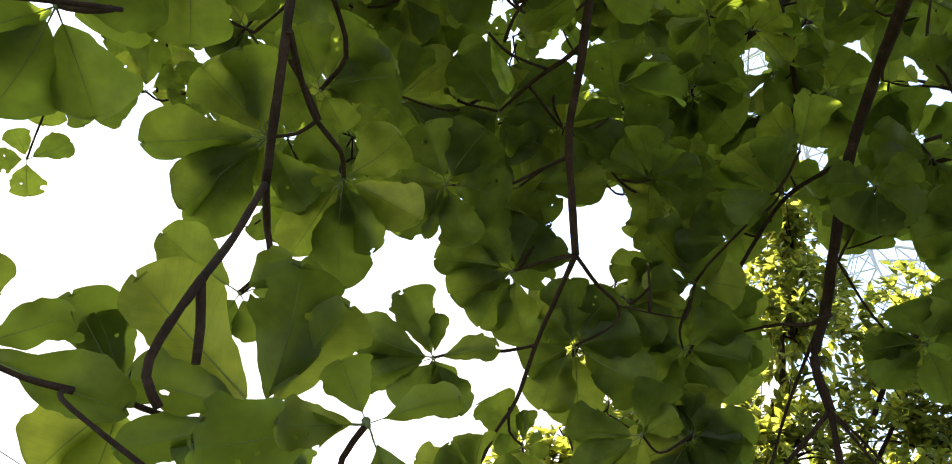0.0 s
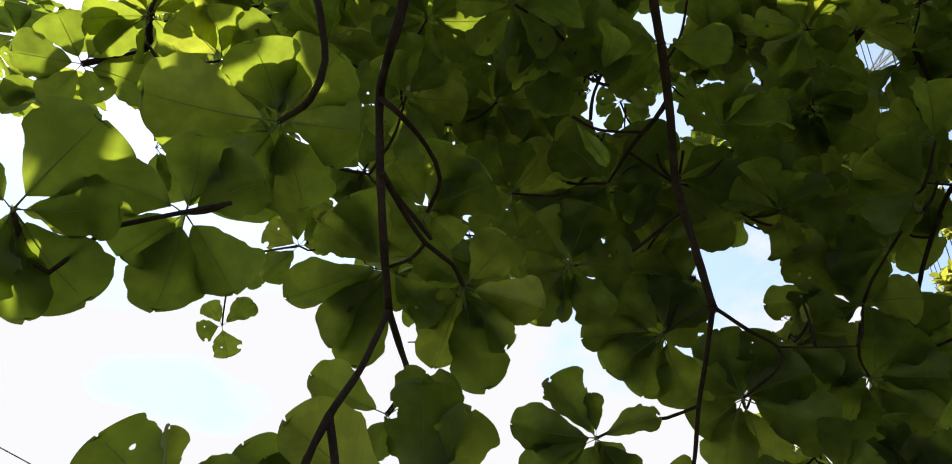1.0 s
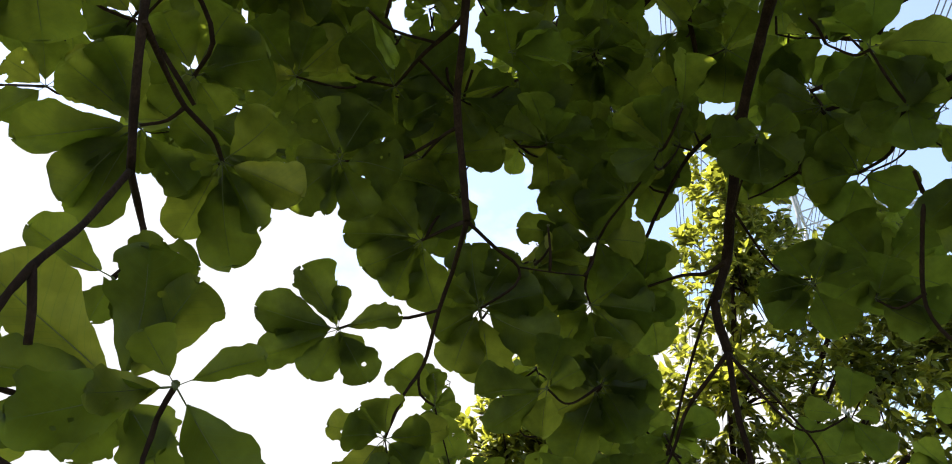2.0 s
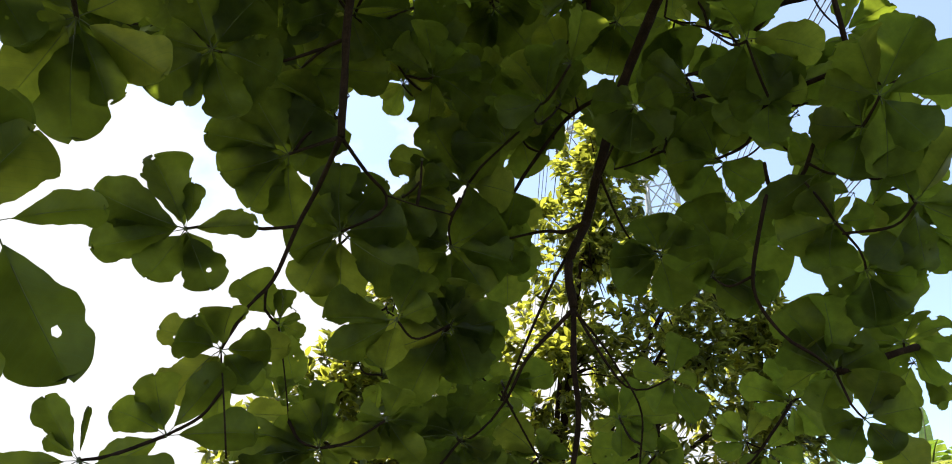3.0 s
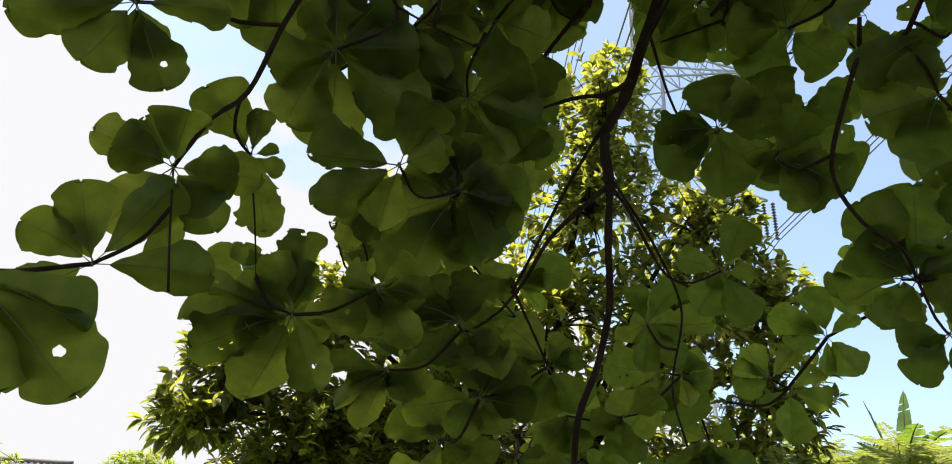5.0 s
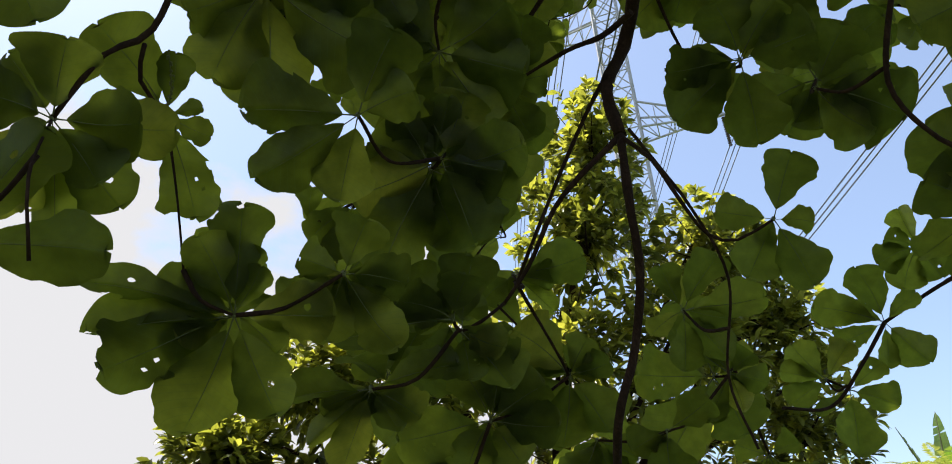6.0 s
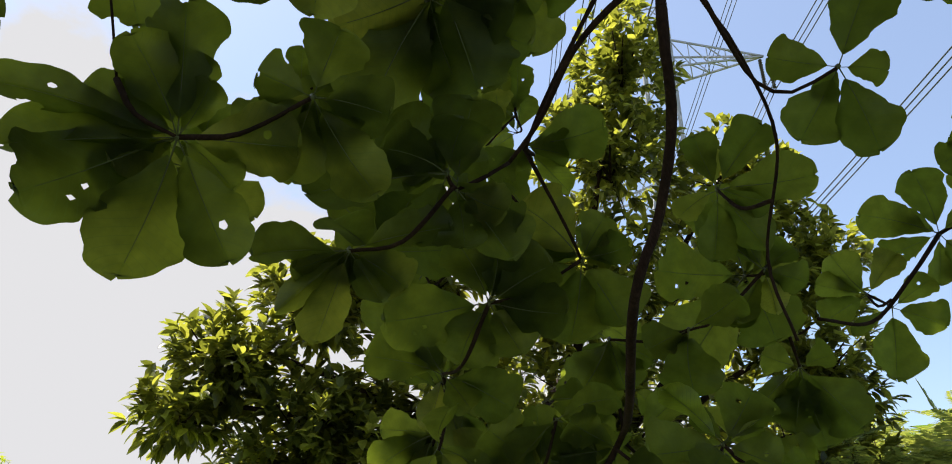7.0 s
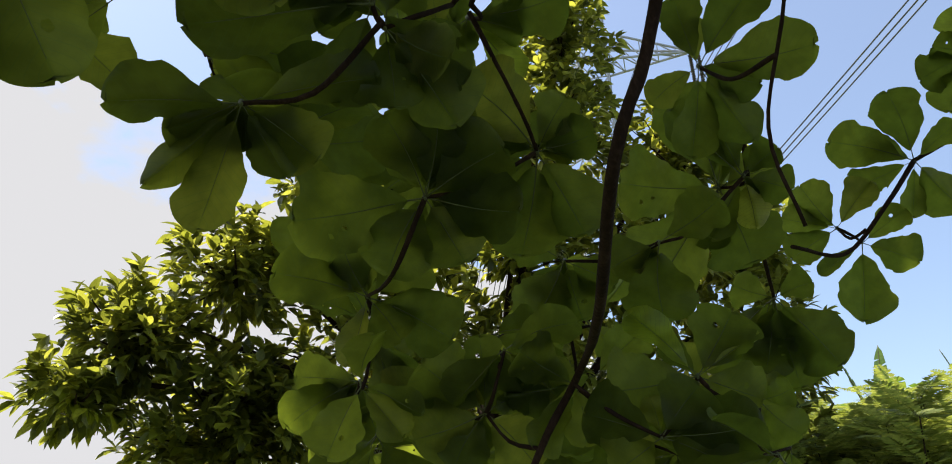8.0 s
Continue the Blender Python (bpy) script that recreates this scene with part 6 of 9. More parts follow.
twig('LD', (-0.412, 2.208, 5.188), (-0.365, 2.055, 5.560))
twig('LD', (-0.365, 2.055, 5.560), (-0.600, 1.988, 5.667))
twig('LD', (-0.600, 1.988, 5.667), (-0.970, 2.009, 5.689))
twig('LD', (1.059, 2.577, 5.057), (0.705, 2.384, 5.008))
twig('LC', (1.675, 2.986, 1.706), (2.082, 3.047, 1.748))
twig('LB', (-1.057, 2.235, 3.741), (-1.109, 2.079, 4.120))
twig('LB', (-1.096, 2.118, 4.025), (-1.241, 2.304, 4.135))
twig('LD', (2.101, 1.762, 4.803), (2.507, 1.685, 4.739))
twig('LD', (2.023, 3.256, 5.299), (2.257, 2.980, 5.528))
twig('LA', (-0.100, 0.350, 4.050), (-0.325, 0.607, 4.309))
twig('LD', (1.713, 3.473, 5.019), (1.371, 3.319, 5.228))
twig('LD', (-0.892, 3.776, 5.111), (-1.112, 4.130, 5.215))
twig('LD', (-1.112, 4.130, 5.215), (-1.177, 4.002, 5.365))
twig('LD', (-1.112, 4.130, 5.215), (-1.156, 4.268, 4.985))
twig('LD', (-1.156, 4.268, 4.985), (-1.281, 4.125, 4.890))
twig('LD', (-1.281, 4.125, 4.890), (-1.499, 4.071, 5.181))
twig('LD', (1.373, 3.629, 4.608), (1.635, 3.962, 4.508))
twig('LD', (0.814, 2.306, 5.475), (0.703, 1.874, 5.532))
whorl('LC', (0.608, 3.116, 2.594), (102, 45), 0.213, [-12, 269, 321])
whorl('LA', (-0.834, 1.226, 3.933), (93, 69), 0.204, [-3, 52, 79, 129, 185, 231, 268, 303])
whorl('LB', (0.232, 1.577, 3.197), (64, 73), 0.179, [11, 55, 80, 128, 187])
whorl('LA', (-0.260, 1.403, 3.526), (96, 56), 0.179, [-3, 49, 79, 137, 171, 228, 283, 303])
whorl('LC', (0.823, 3.330, 2.402), (68, 57), 0.211, [81, 271, 317])
whorl('LD', (1.274, 1.852, 4.090), (87, 60), 0.207, [0, 51, 83, 142, 178, 217, 283, 312])
whorl('LC', (0.754, 2.659, 3.841), (82, 67), 0.189, [-10, 33, 224, 276, 322])
whorl('LA', (-0.945, 1.856, 3.840), (135, 68), 0.184, [13, 46, 236, 271, 316])
whorl('LC', (0.964, 3.166, 2.371), (70, 50), 0.201, [6, 180, 229, 257, 318])
whorl('LD', (1.181, 2.201, 3.902), (59, 55), 0.211, [-13, 48, 93, 140, 177, 213, 261, 318])
whorl('LD', (0.990, 1.907, 3.990), (95, 72), 0.193, [88, 146, 179, 220, 280, 319])
whorl('LC', (0.904, 2.701, 3.665), (94, 46), 0.217, [3, 57, 95, 132, 233, 258, 320])
whorl('LF', (2.365, 1.985, 2.439), (32, 38), 0.182, [-14, 57, 82, 127, 194, 220, 259, 310])
whorl('LD', (1.159, 2.371, 3.813), (79, 59), 0.203, [58, 79, 129, 180, 224, 284, 306])
whorl('LB', (0.093, 2.165, 3.405), (54, 66), 0.163, [8, 50, 79, 125, 172, 226, 281, 307])
whorl('LB', (-0.304, 2.078, 3.493), (117, 49), 0.175, [-4, 41, 98, 146, 178, 231, 261, 304])
whorl('LB', (-0.450, 2.283, 4.084), (88, 52), 0.163, [1, 57, 91, 140, 193, 216, 258, 325])
whorl('LF', (1.758, 2.920, 1.827), (52, 32), 0.185, [9, 32, 104, 125, 178, 232])
whorl('LD', (0.693, 2.008, 4.387), (71, 70), 0.204, [11, 34, 87, 133, 171, 218, 260, 317])
whorl('LE', (2.234, 1.673, 2.809), (31, 45), 0.179, [-9, 46, 84, 129, 178, 238, 322])
whorl('LE', (1.269, 1.377, 3.341), (57, 64), 0.155, [13, 42, 313])
whorl('LB', (-0.608, 2.610, 3.790), (113, 65), 0.171, [-6, 51, 99, 135, 193, 238, 270, 325])
whorl('LE', (1.561, 1.469, 3.099), (48, 59), 0.219, [-9, 169, 283])
whorl('LE', (1.881, 1.906, 3.781), (71, 51), 0.158, [10, 35, 94, 230, 275, 306])
whorl('LC', (1.131, 3.088, 2.516), (71, 51), 0.156, [35, 97, 142, 183, 222])
whorl('LD', (0.195, 2.820, 3.448), (106, 56), 0.207, [176, 224, 266])
whorl('LB', (0.257, 2.055, 3.168), (66, 68), 0.160, [136, 166, 237, 259])
whorl('LE', (1.314, 2.091, 3.156), (49, 60), 0.196, [280, 306])
whorl('LB', (-0.089, 0.957, 3.346), (64, 77), 0.190, [-6, 41, 98, 136, 173, 232, 260, 302])
whorl('LC', (1.462, 2.973, 1.998), (66, 60), 0.153, [51, 192, 239, 268])
whorl('LC', (0.551, 2.802, 3.293), (86, 73), 0.153, [-7, 38, 84, 147])
whorl('LE', (1.837, 1.513, 3.225), (15, 66), 0.183, [-10, 36, 97, 227, 277, 319])
whorl('LC', (1.148, 2.783, 1.849), (76, 56), 0.177, [42, 94, 131, 328])
whorl('LB', (0.719, 1.960, 3.365), (65, 46), 0.155, [3, 40, 92, 126, 172, 230, 268, 311])
whorl('LB', (-0.249, 1.522, 3.228), (103, 53), 0.213, [8, 37, 80, 131, 173, 232, 281, 311])
whorl('LC', (1.032, 3.444, 1.757), (65, 47), 0.200, [-12, 32, 77, 148, 171, 258, 318])
whorl('LB', (0.280, 1.294, 3.472), (49, 67), 0.200, [52, 183, 236])
whorl('LC', (1.541, 3.417, 1.735), (79, 34), 0.210, [-12, 44, 92, 121, 180, 237, 265, 315])
whorl('LB', (0.767, 1.773, 2.954), (64, 47), 0.180, [146, 187, 233, 269, 302])
whorl('LA', (-1.382, 1.224, 4.280), (162, 62), 0.187, [-14, 58, 81, 125, 188, 218, 272, 319])
whorl('LB', (-0.818, 2.525, 3.643), (95, 68), 0.173, [-1, 32, 101, 144, 193, 237, 279, 309])
whorl('LE', (1.948, 1.479, 2.857), (32, 53), 0.181, [4, 48, 258, 319])
whorl('LE', (2.114, 1.729, 2.912), (26, 47), 0.169, [46, 78, 313])
whorl('LC', (1.113, 2.157, 3.365), (37, 61), 0.202, [168, 222, 278])
whorl('LC', (0.206, 3.055, 2.826), (87, 56), 0.190, [101, 129, 214])
whorl('LB', (-0.688, 2.211, 3.422), (120, 48), 0.157, [-3, 89, 137, 192, 228, 267, 305])
whorl('LC', (0.679, 2.928, 2.322), (63, 45), 0.194, [-11, 272, 323])
whorl('LE', (1.629, 1.631, 3.908), (37, 70), 0.199, [3, 44, 89, 128, 168, 234, 271, 323])
whorl('LE', (1.260, 1.279, 3.478), (55, 70), 0.205, [0, 47, 101, 327])
whorl('LC', (1.579, 2.560, 1.628), (39, 36), 0.188, [53, 81, 145, 170, 234])
whorl('LC', (0.893, 2.910, 1.786), (98, 50), 0.166, [5, 35, 103, 261])
whorl('LC', (1.307, 2.793, 1.793), (57, 35), 0.151, [86, 124, 176, 227])
whorl('LC', (1.470, 2.312, 3.702), (64, 60), 0.169, [-10, 85, 309])
whorl('LB', (0.583, 1.958, 3.238), (95, 52), 0.203, [-11, 35, 85, 224, 257, 311])
whorl('LC', (1.176, 3.896, 1.829), (90, 46), 0.200, [3, 42, 80, 136, 172, 236, 283, 319])
whorl('LA', (-0.461, 1.148, 3.334), (115, 55), 0.182, [-1, 58, 77, 137, 192, 239, 265, 310])
whorl('LC', (1.413, 2.416, 3.617), (79, 51), 0.175, [-5, 42, 307])
whorl('LE', (2.281, 1.969, 3.268), (39, 44), 0.206, [147, 226, 303])
whorl('LE', (1.638, 1.177, 2.868), (45, 51), 0.213, [-7, 58, 97, 218, 262, 305])
whorl('LB', (-0.469, 1.417, 3.992), (104, 64), 0.191, [-3, 41, 80, 124, 175, 214, 279, 302])
whorl('LB', (-0.026, 2.055, 4.317), (136, 69), 0.171, [103, 122, 174, 226, 258])
whorl('LC', (0.181, 2.973, 2.406), (77, 40), 0.192, [223, 267, 302])
whorl('LC', (0.875, 3.192, 2.744), (90, 37), 0.159, [1, 58, 92, 126])
whorl('LC', (0.906, 2.772, 2.579), (64, 54), 0.186, [44, 91, 125, 272])
whorl('LE', (1.807, 1.245, 3.014), (35, 57), 0.155, [-6, 38, 99, 144, 190, 235, 282, 327])
whorl('LF', (1.904, 1.895, 2.351), (30, 56), 0.180, [14, 33, 87, 126, 174, 271, 321])
whorl('LA', (-0.842, 1.104, 3.262), (136, 62), 0.205, [51, 102, 136, 175, 212, 261, 325])
whorl('LB', (0.022, 1.138, 3.358), (113, 63), 0.190, [10, 101, 146, 187, 214, 270, 302])
whorl('LB', (-0.554, 2.050, 3.202), (131, 57), 0.212, [98, 138, 170, 227, 264, 309])
whorl('LC', (0.280, 2.536, 2.240), (90, 62), 0.185, [37, 186, 237, 279])
whorl('LB', (0.554, 1.836, 3.159), (108, 69), 0.200, [6, 50, 220, 274, 317])
whorl('LC', (0.982, 3.140, 1.743), (75, 31), 0.216, [-11, 51, 98, 131, 279, 301])
whorl('LE', (2.149, 2.067, 3.359), (44, 49), 0.212, [7, 47, 80, 239])
whorl('LB', (0.192, 2.236, 3.079), (71, 57), 0.209, [77, 177, 233, 269])
whorl('LA', (-0.417, 1.434, 3.503), (118, 51), 0.220, [10, 38, 101, 131, 168, 214, 263, 325])
whorl('LF', (2.068, 1.728, 2.399), (28, 51), 0.167, [-7, 51, 80, 132, 175, 220, 281, 305])
whorl('LB', (0.172, 1.794, 4.505), (140, 77), 0.166, [11, 34, 100, 130, 171, 217, 277, 318])
whorl('LE', (2.281, 1.905, 2.829), (23, 51), 0.200, [3, 53, 82, 146, 218, 307])
whorl('LC', (1.195, 3.121, 3.161), (91, 71), 0.182, [82, 129, 216])
whorl('LC', (1.403, 3.286, 2.106), (59, 40), 0.152, [2, 33, 81])
whorl('LC', (2.082, 3.047, 1.748), (43, 31), 0.192, [102, 137, 188, 234])
whorl('LB', (0.852, 1.669, 3.051), (41, 58), 0.153, [175, 230, 258])
whorl('LB', (0.473, 1.904, 2.788), (97, 55), 0.185, [-8, 43, 84, 135, 311])
whorl('LC', (1.185, 2.280, 3.604), (31, 58), 0.201, [36, 144, 175, 216, 274, 323])
whorl('LE', (1.616, 2.326, 3.404), (75, 58), 0.192, [-6, 168, 327])
whorl('LE', (1.621, 2.013, 3.958), (75, 59), 0.153, [48, 77, 141, 191, 271, 308])
whorl('LE', (1.640, 1.631, 3.318), (39, 47), 0.160, [5, 47, 99, 127, 192, 327])
whorl('LG', (-1.013, 0.716, 3.363), (171, 58), 0.155, [12, 52, 93, 126, 189, 212, 259, 302])
whorl('LE', (1.560, 1.549, 3.242), (20, 55), 0.167, [1, 42, 102, 143, 176, 221, 317])
whorl('LC', (0.684, 2.722, 2.195), (62, 42), 0.183, [-1, 261, 304])
whorl('LC', (0.658, 2.841, 3.412), (102, 58), 0.170, [-4, 37, 104, 328])
whorl('LB', (0.251, 1.788, 3.336), (76, 55), 0.191, [12, 32, 134, 174, 224, 261])
whorl('LA', (-0.732, 1.105, 3.654), (168, 67), 0.210, [-2, 31, 86, 140, 173, 225, 256, 320])
whorl('LB', (0.580, 2.531, 3.235), (98, 51), 0.188, [11, 44, 324])
whorl('LC', (1.476, 3.105, 1.888), (57, 37), 0.185, [96, 174, 235])
whorl('LA', (-1.184, 1.245, 4.268), (164, 67), 0.185, [10, 32, 79, 121, 170, 232, 282, 314])
whorl('LC', (1.675, 2.986, 1.706), (64, 35), 0.175, [-1, 53, 76, 149, 169, 224, 259, 317])
whorl('LC', (1.172, 2.901, 1.920), (56, 42), 0.151, [-12, 32, 78])
whorl('LC', (1.280, 1.506, 3.715), (53, 54), 0.163, [-11, 31, 84, 178, 212, 272, 327])
whorl('LE', (1.511, 1.793, 3.338), (64, 49), 0.208, [-8, 58, 102, 141, 191, 222])
whorl('LB', (-0.177, 1.950, 3.279), (103, 65), 0.152, [7, 57, 99, 136, 176, 237, 267, 327])
whorl('LB', (0.387, 1.475, 3.275), (48, 69), 0.194, [13, 34, 85])
whorl('LB', (0.507, 1.672, 3.084), (77, 64), 0.185, [-12, 33, 96, 223, 262, 301])
whorl('LB', (0.885, 1.498, 3.076), (49, 61), 0.194, [191, 212, 263, 301])
whorl('LC', (0.574, 2.988, 2.626), (65, 45), 0.175, [32, 262, 325])
whorl('LC', (1.431, 3.514, 2.124), (81, 57), 0.163, [-12, 33, 323])
whorl('LC', (0.575, 2.768, 2.753), (84, 45), 0.193, [50, 99, 138])
whorl('LE', (1.456, 1.738, 4.028), (70, 70), 0.165, [7, 53, 147, 187, 224, 267, 319])
whorl('LB', (0.513, 2.027, 2.878), (67, 60), 0.163, [13, 44, 98, 142, 305])
whorl('LE', (1.735, 1.596, 3.173), (21, 60), 0.191, [11, 189, 236, 257, 301])
whorl('LB', (-0.663, 1.868, 3.339), (86, 70), 0.217, [11, 47, 88, 122, 193, 227, 279, 305])
whorl('LE', (1.776, 2.008, 2.987), (51, 39), 0.165, [0, 59, 81])
whorl('LC', (0.517, 3.239, 2.880), (85, 39), 0.156, [-2, 57, 79, 318])
whorl('LE', (1.854, 2.126, 3.305), (67, 62), 0.162, [185, 217, 276])
whorl('LE', (1.368, 1.312, 3.119), (26, 64), 0.217, [44, 97, 145, 280, 310])
whorl('LB', (0.255, 2.198, 3.271), (101, 56), 0.182, [130, 172, 224])
whorl('LC', (0.453, 2.885, 2.735), (96, 50), 0.157, [-10, 58, 260])
whorl('LE', (1.693, 1.566, 3.085), (46, 64), 0.197, [191, 233, 276])
whorl('LB', (0.201, 1.904, 3.067), (118, 65), 0.194, [53, 91, 126, 191, 231])
whorl('LC', (0.576, 2.862, 2.818), (73, 54), 0.173, [97, 141, 170])
whorl('LD', (1.183, 2.052, 3.960), (57, 60), 0.156, [7, 58, 88, 133, 182, 311])
whorl('LE', (1.690, 1.486, 2.832), (34, 44), 0.214, [137, 166, 302])
whorl('LD', (0.764, 1.607, 3.772), (66, 57), 0.161, [-4, 50, 104, 145, 178, 226, 281, 312])
whorl('LA', (-1.654, 1.443, 3.797), (122, 53), 0.216, [-5, 49, 82, 259, 311])
whorl('LB', (0.104, 1.509, 3.678), (68, 57), 0.190, [6, 32, 259, 306])
whorl('LE', (2.078, 2.042, 3.476), (48, 48), 0.210, [58, 192, 231, 258, 310])
whorl('LC', (0.910, 2.996, 1.954), (55, 50), 0.162, [55, 83, 123, 234, 275])
whorl('LA', (-0.991, 1.342, 4.150), (136, 61), 0.170, [3, 34, 79, 138, 170, 216, 260, 313])
whorl('LB', (0.022, 1.886, 4.053), (114, 68), 0.209, [132, 167, 213])
whorl('LA', (-1.513, 1.129, 4.138), (158, 58), 0.209, [13, 47, 92, 146, 174, 211, 280, 324])
whorl('LC', (0.861, 3.038, 2.302), (87, 42), 0.218, [125, 223, 264, 302])
whorl('LB', (-0.066, 2.041, 4.152), (111, 56), 0.214, [86, 128, 170, 216, 271])
whorl('LC', (1.448, 3.269, 1.758), (61, 35), 0.152, [13, 50, 88, 147, 173, 238, 265])
whorl('LD', (0.176, 2.171, 4.016), (70, 69), 0.215, [101, 127, 171])
whorl('LC', (1.159, 2.054, 3.444), (61, 52), 0.155, [49, 177, 211, 269])
whorl('LC', (1.475, 2.991, 1.881), (54, 31), 0.184, [177, 321])
whorl('LB', (0.921, 1.841, 3.114), (64, 50), 0.184, [172, 227, 273])
whorl('LC', (0.683, 3.029, 2.840), (64, 37), 0.200, [139, 176, 309])
whorl('LE', (1.931, 2.349, 3.180), (25, 52), 0.152, [7, 58, 277, 307])
whorl('LA', (-0.389, 1.095, 3.607), (99, 65), 0.218, [5, 48, 102, 128, 170, 233, 272, 323])
whorl('LB', (0.437, 1.772, 3.158), (83, 60), 0.159, [6, 35, 213, 282, 328])
whorl('LE', (1.988, 2.350, 3.264), (32, 55), 0.166, [52, 95, 263])
whorl('LC', (0.667, 2.594, 2.118), (96, 48), 0.181, [219, 283, 309])
whorl('LC', (0.465, 3.179, 2.813), (67, 48), 0.205, [-14, 55, 316])
whorl('LE', (1.481, 1.720, 3.911), (63, 52), 0.196, [13, 44, 99, 191, 230, 270, 325])
whorl('LC', (0.468, 3.323, 2.853), (87, 65), 0.183, [14, 39, 302])
whorl('LB', (0.062, 1.608, 3.844), (99, 71), 0.186, [2, 177, 230, 274, 321])
whorl('LA', (-0.994, 1.820, 3.642), (115, 64), 0.189, [-2, 52, 82])
whorl('LC', (0.785, 2.529, 3.010), (93, 45), 0.165, [12, 84, 177, 234, 267, 310])
whorl('LC', (0.513, 2.543, 2.258), (83, 49), 0.183, [3, 37, 272])
whorl('LB', (0.025, 1.341, 3.503), (110, 55), 0.184, [138, 182, 212, 260, 307])
whorl('LB', (0.520, 2.197, 2.977), (90, 58), 0.191, [8, 45, 98, 315])
whorl('LE', (1.553, 2.028, 3.189), (42, 63), 0.176, [-1, 256, 315])
whorl('LB', (0.089, 1.189, 3.272), (76, 63), 0.188, [235, 259, 307])
whorl('LC', (0.628, 3.197, 2.852), (70, 37), 0.195, [55, 99, 220])
whorl('LB', (0.263, 2.456, 3.533), (97, 56), 0.161, [86, 126, 183, 223, 258])
whorl('LC', (1.702, 3.286, 2.184), (50, 42), 0.214, [179, 236, 311])
whorl('LB', (0.114, 2.013, 4.261), (99, 62), 0.213, [-7, 44, 273, 303])
whorl('LC', (1.121, 3.108, 2.901), (73, 44), 0.184, [176, 218, 260])
whorl('LD', (0.209, 2.356, 4.274), (98, 56), 0.177, [41, 95, 139, 269])
whorl('LE', (1.804, 1.497, 2.895), (44, 60), 0.187, [-12, 167, 263, 315])
whorl('LC', (0.458, 3.402, 2.915), (82, 52), 0.201, [-1, 39, 321])
whorl('LC', (0.381, 2.473, 2.255), (76, 38), 0.164, [138, 188, 220])
whorl('LC', (1.130, 2.849, 2.415), (77, 63), 0.185, [136, 175, 232])
whorl('LD', (0.069, 2.135, 4.453), (64, 62), 0.197, [217, 283, 321])
whorl('LD', (0.483, 2.136, 3.426), (63, 54), 0.214, [-7, 237, 257, 307])
whorl('LC', (1.242, 2.258, 3.507), (67, 45), 0.204, [-1, 230, 264])
whorl('LB', (0.059, 1.535, 3.413), (107, 55), 0.190, [9, 35, 94, 131, 175])
whorl('LC', (0.675, 3.282, 2.911), (69, 36), 0.179, [92, 129, 186])
whorl('LC', (1.284, 3.075, 1.997), (63, 40), 0.162, [-13, 45, 78])
whorl('LE', (1.854, 1.350, 2.668), (52, 46), 0.219, [9, 31, 91, 128, 259, 306])
whorl('LE', (1.947, 2.197, 3.132), (45, 42), 0.216, [-1, 51, 82])
whorl('LB', (0.223, 1.827, 2.989), (45, 64), 0.218, [149, 189, 231, 257])
whorl('LC', (1.204, 2.382, 3.560), (57, 60), 0.201, [191, 225, 283])
whorl('LB', (0.101, 1.373, 3.443), (137, 73), 0.166, [230, 270, 322])
whorl('LE', (2.013, 1.903, 3.347), (25, 62), 0.155, [93, 218, 257])
whorl('LB', (0.838, 1.580, 2.995), (71, 62), 0.203, [181, 233, 274])
whorl('LE', (2.088, 2.408, 3.301), (71, 59), 0.163, [51, 102, 193, 220])
whorl('LB', (0.251, 1.705, 3.276), (85, 57), 0.214, [-3, 132, 171, 228])
whorl('LA', (-1.124, 1.827, 3.775), (120, 77), 0.198, [179, 211, 270])
whorl('LB', (0.061, 1.255, 3.349), (54, 67), 0.190, [-1, 264, 328])
whorl('LB', (0.480, 2.340, 3.042), (68, 56), 0.161, [-1, 55, 83])
whorl('LC', (1.065, 2.050, 3.380), (84, 53), 0.154, [134, 168, 221, 257])
whorl('LB', (0.238, 2.293, 3.379), (64, 60), 0.173, [96, 121, 175, 215, 278])
whorl('LC', (0.776, 2.544, 2.585), (61, 40), 0.173, [50, 80, 322])
whorl('LB', (0.992, 1.826, 3.202), (57, 47), 0.174, [176, 238, 284])
whorl('LB', (0.205, 2.115, 3.733), (107, 65), 0.180, [3, 57, 78, 123, 184, 227, 323])
whorl('LC', (0.518, 2.650, 2.307), (70, 45), 0.160, [-10, 39, 322])
whorl('LC', (1.126, 2.244, 3.421), (68, 50), 0.211, [191, 218, 279])
whorl('LC', (0.667, 3.200, 2.984), (86, 61), 0.201, [103, 123])
whorl('LD', (0.563, 2.210, 3.438), (52, 63), 0.192, [4, 47, 281, 304])
whorl('LC', (0.680, 2.389, 2.502), (70, 49), 0.161, [34, 129, 170])
whorl('LE', (1.443, 1.940, 3.165), (63, 44), 0.167, [-9, 51, 278, 306])
whorl('LE', (2.181, 1.638, 2.954), (14, 49), 0.195, [-14, 55, 91, 284, 308])
whorl('LC', (1.458, 2.515, 3.758), (40, 60), 0.169, [5, 50, 266])
whorl('LB', (0.024, 1.454, 3.644), (83, 61), 0.170, [-8, 181, 238, 283, 310])
whorl('LC', (1.497, 3.620, 2.199), (73, 39), 0.212, [9, 40, 323])
whorl('LB', (0.524, 2.440, 3.103), (91, 44), 0.202, [-6, 34, 96])
whorl('LC', (1.308, 3.288, 2.020), (41, 46), 0.178, [13, 49, 79])
whorl('LE', (1.921, 1.611, 2.862), (47, 41), 0.157, [78, 138, 211])
whorl('LE', (1.968, 1.798, 3.331), (56, 47), 0.214, [178, 220, 262])
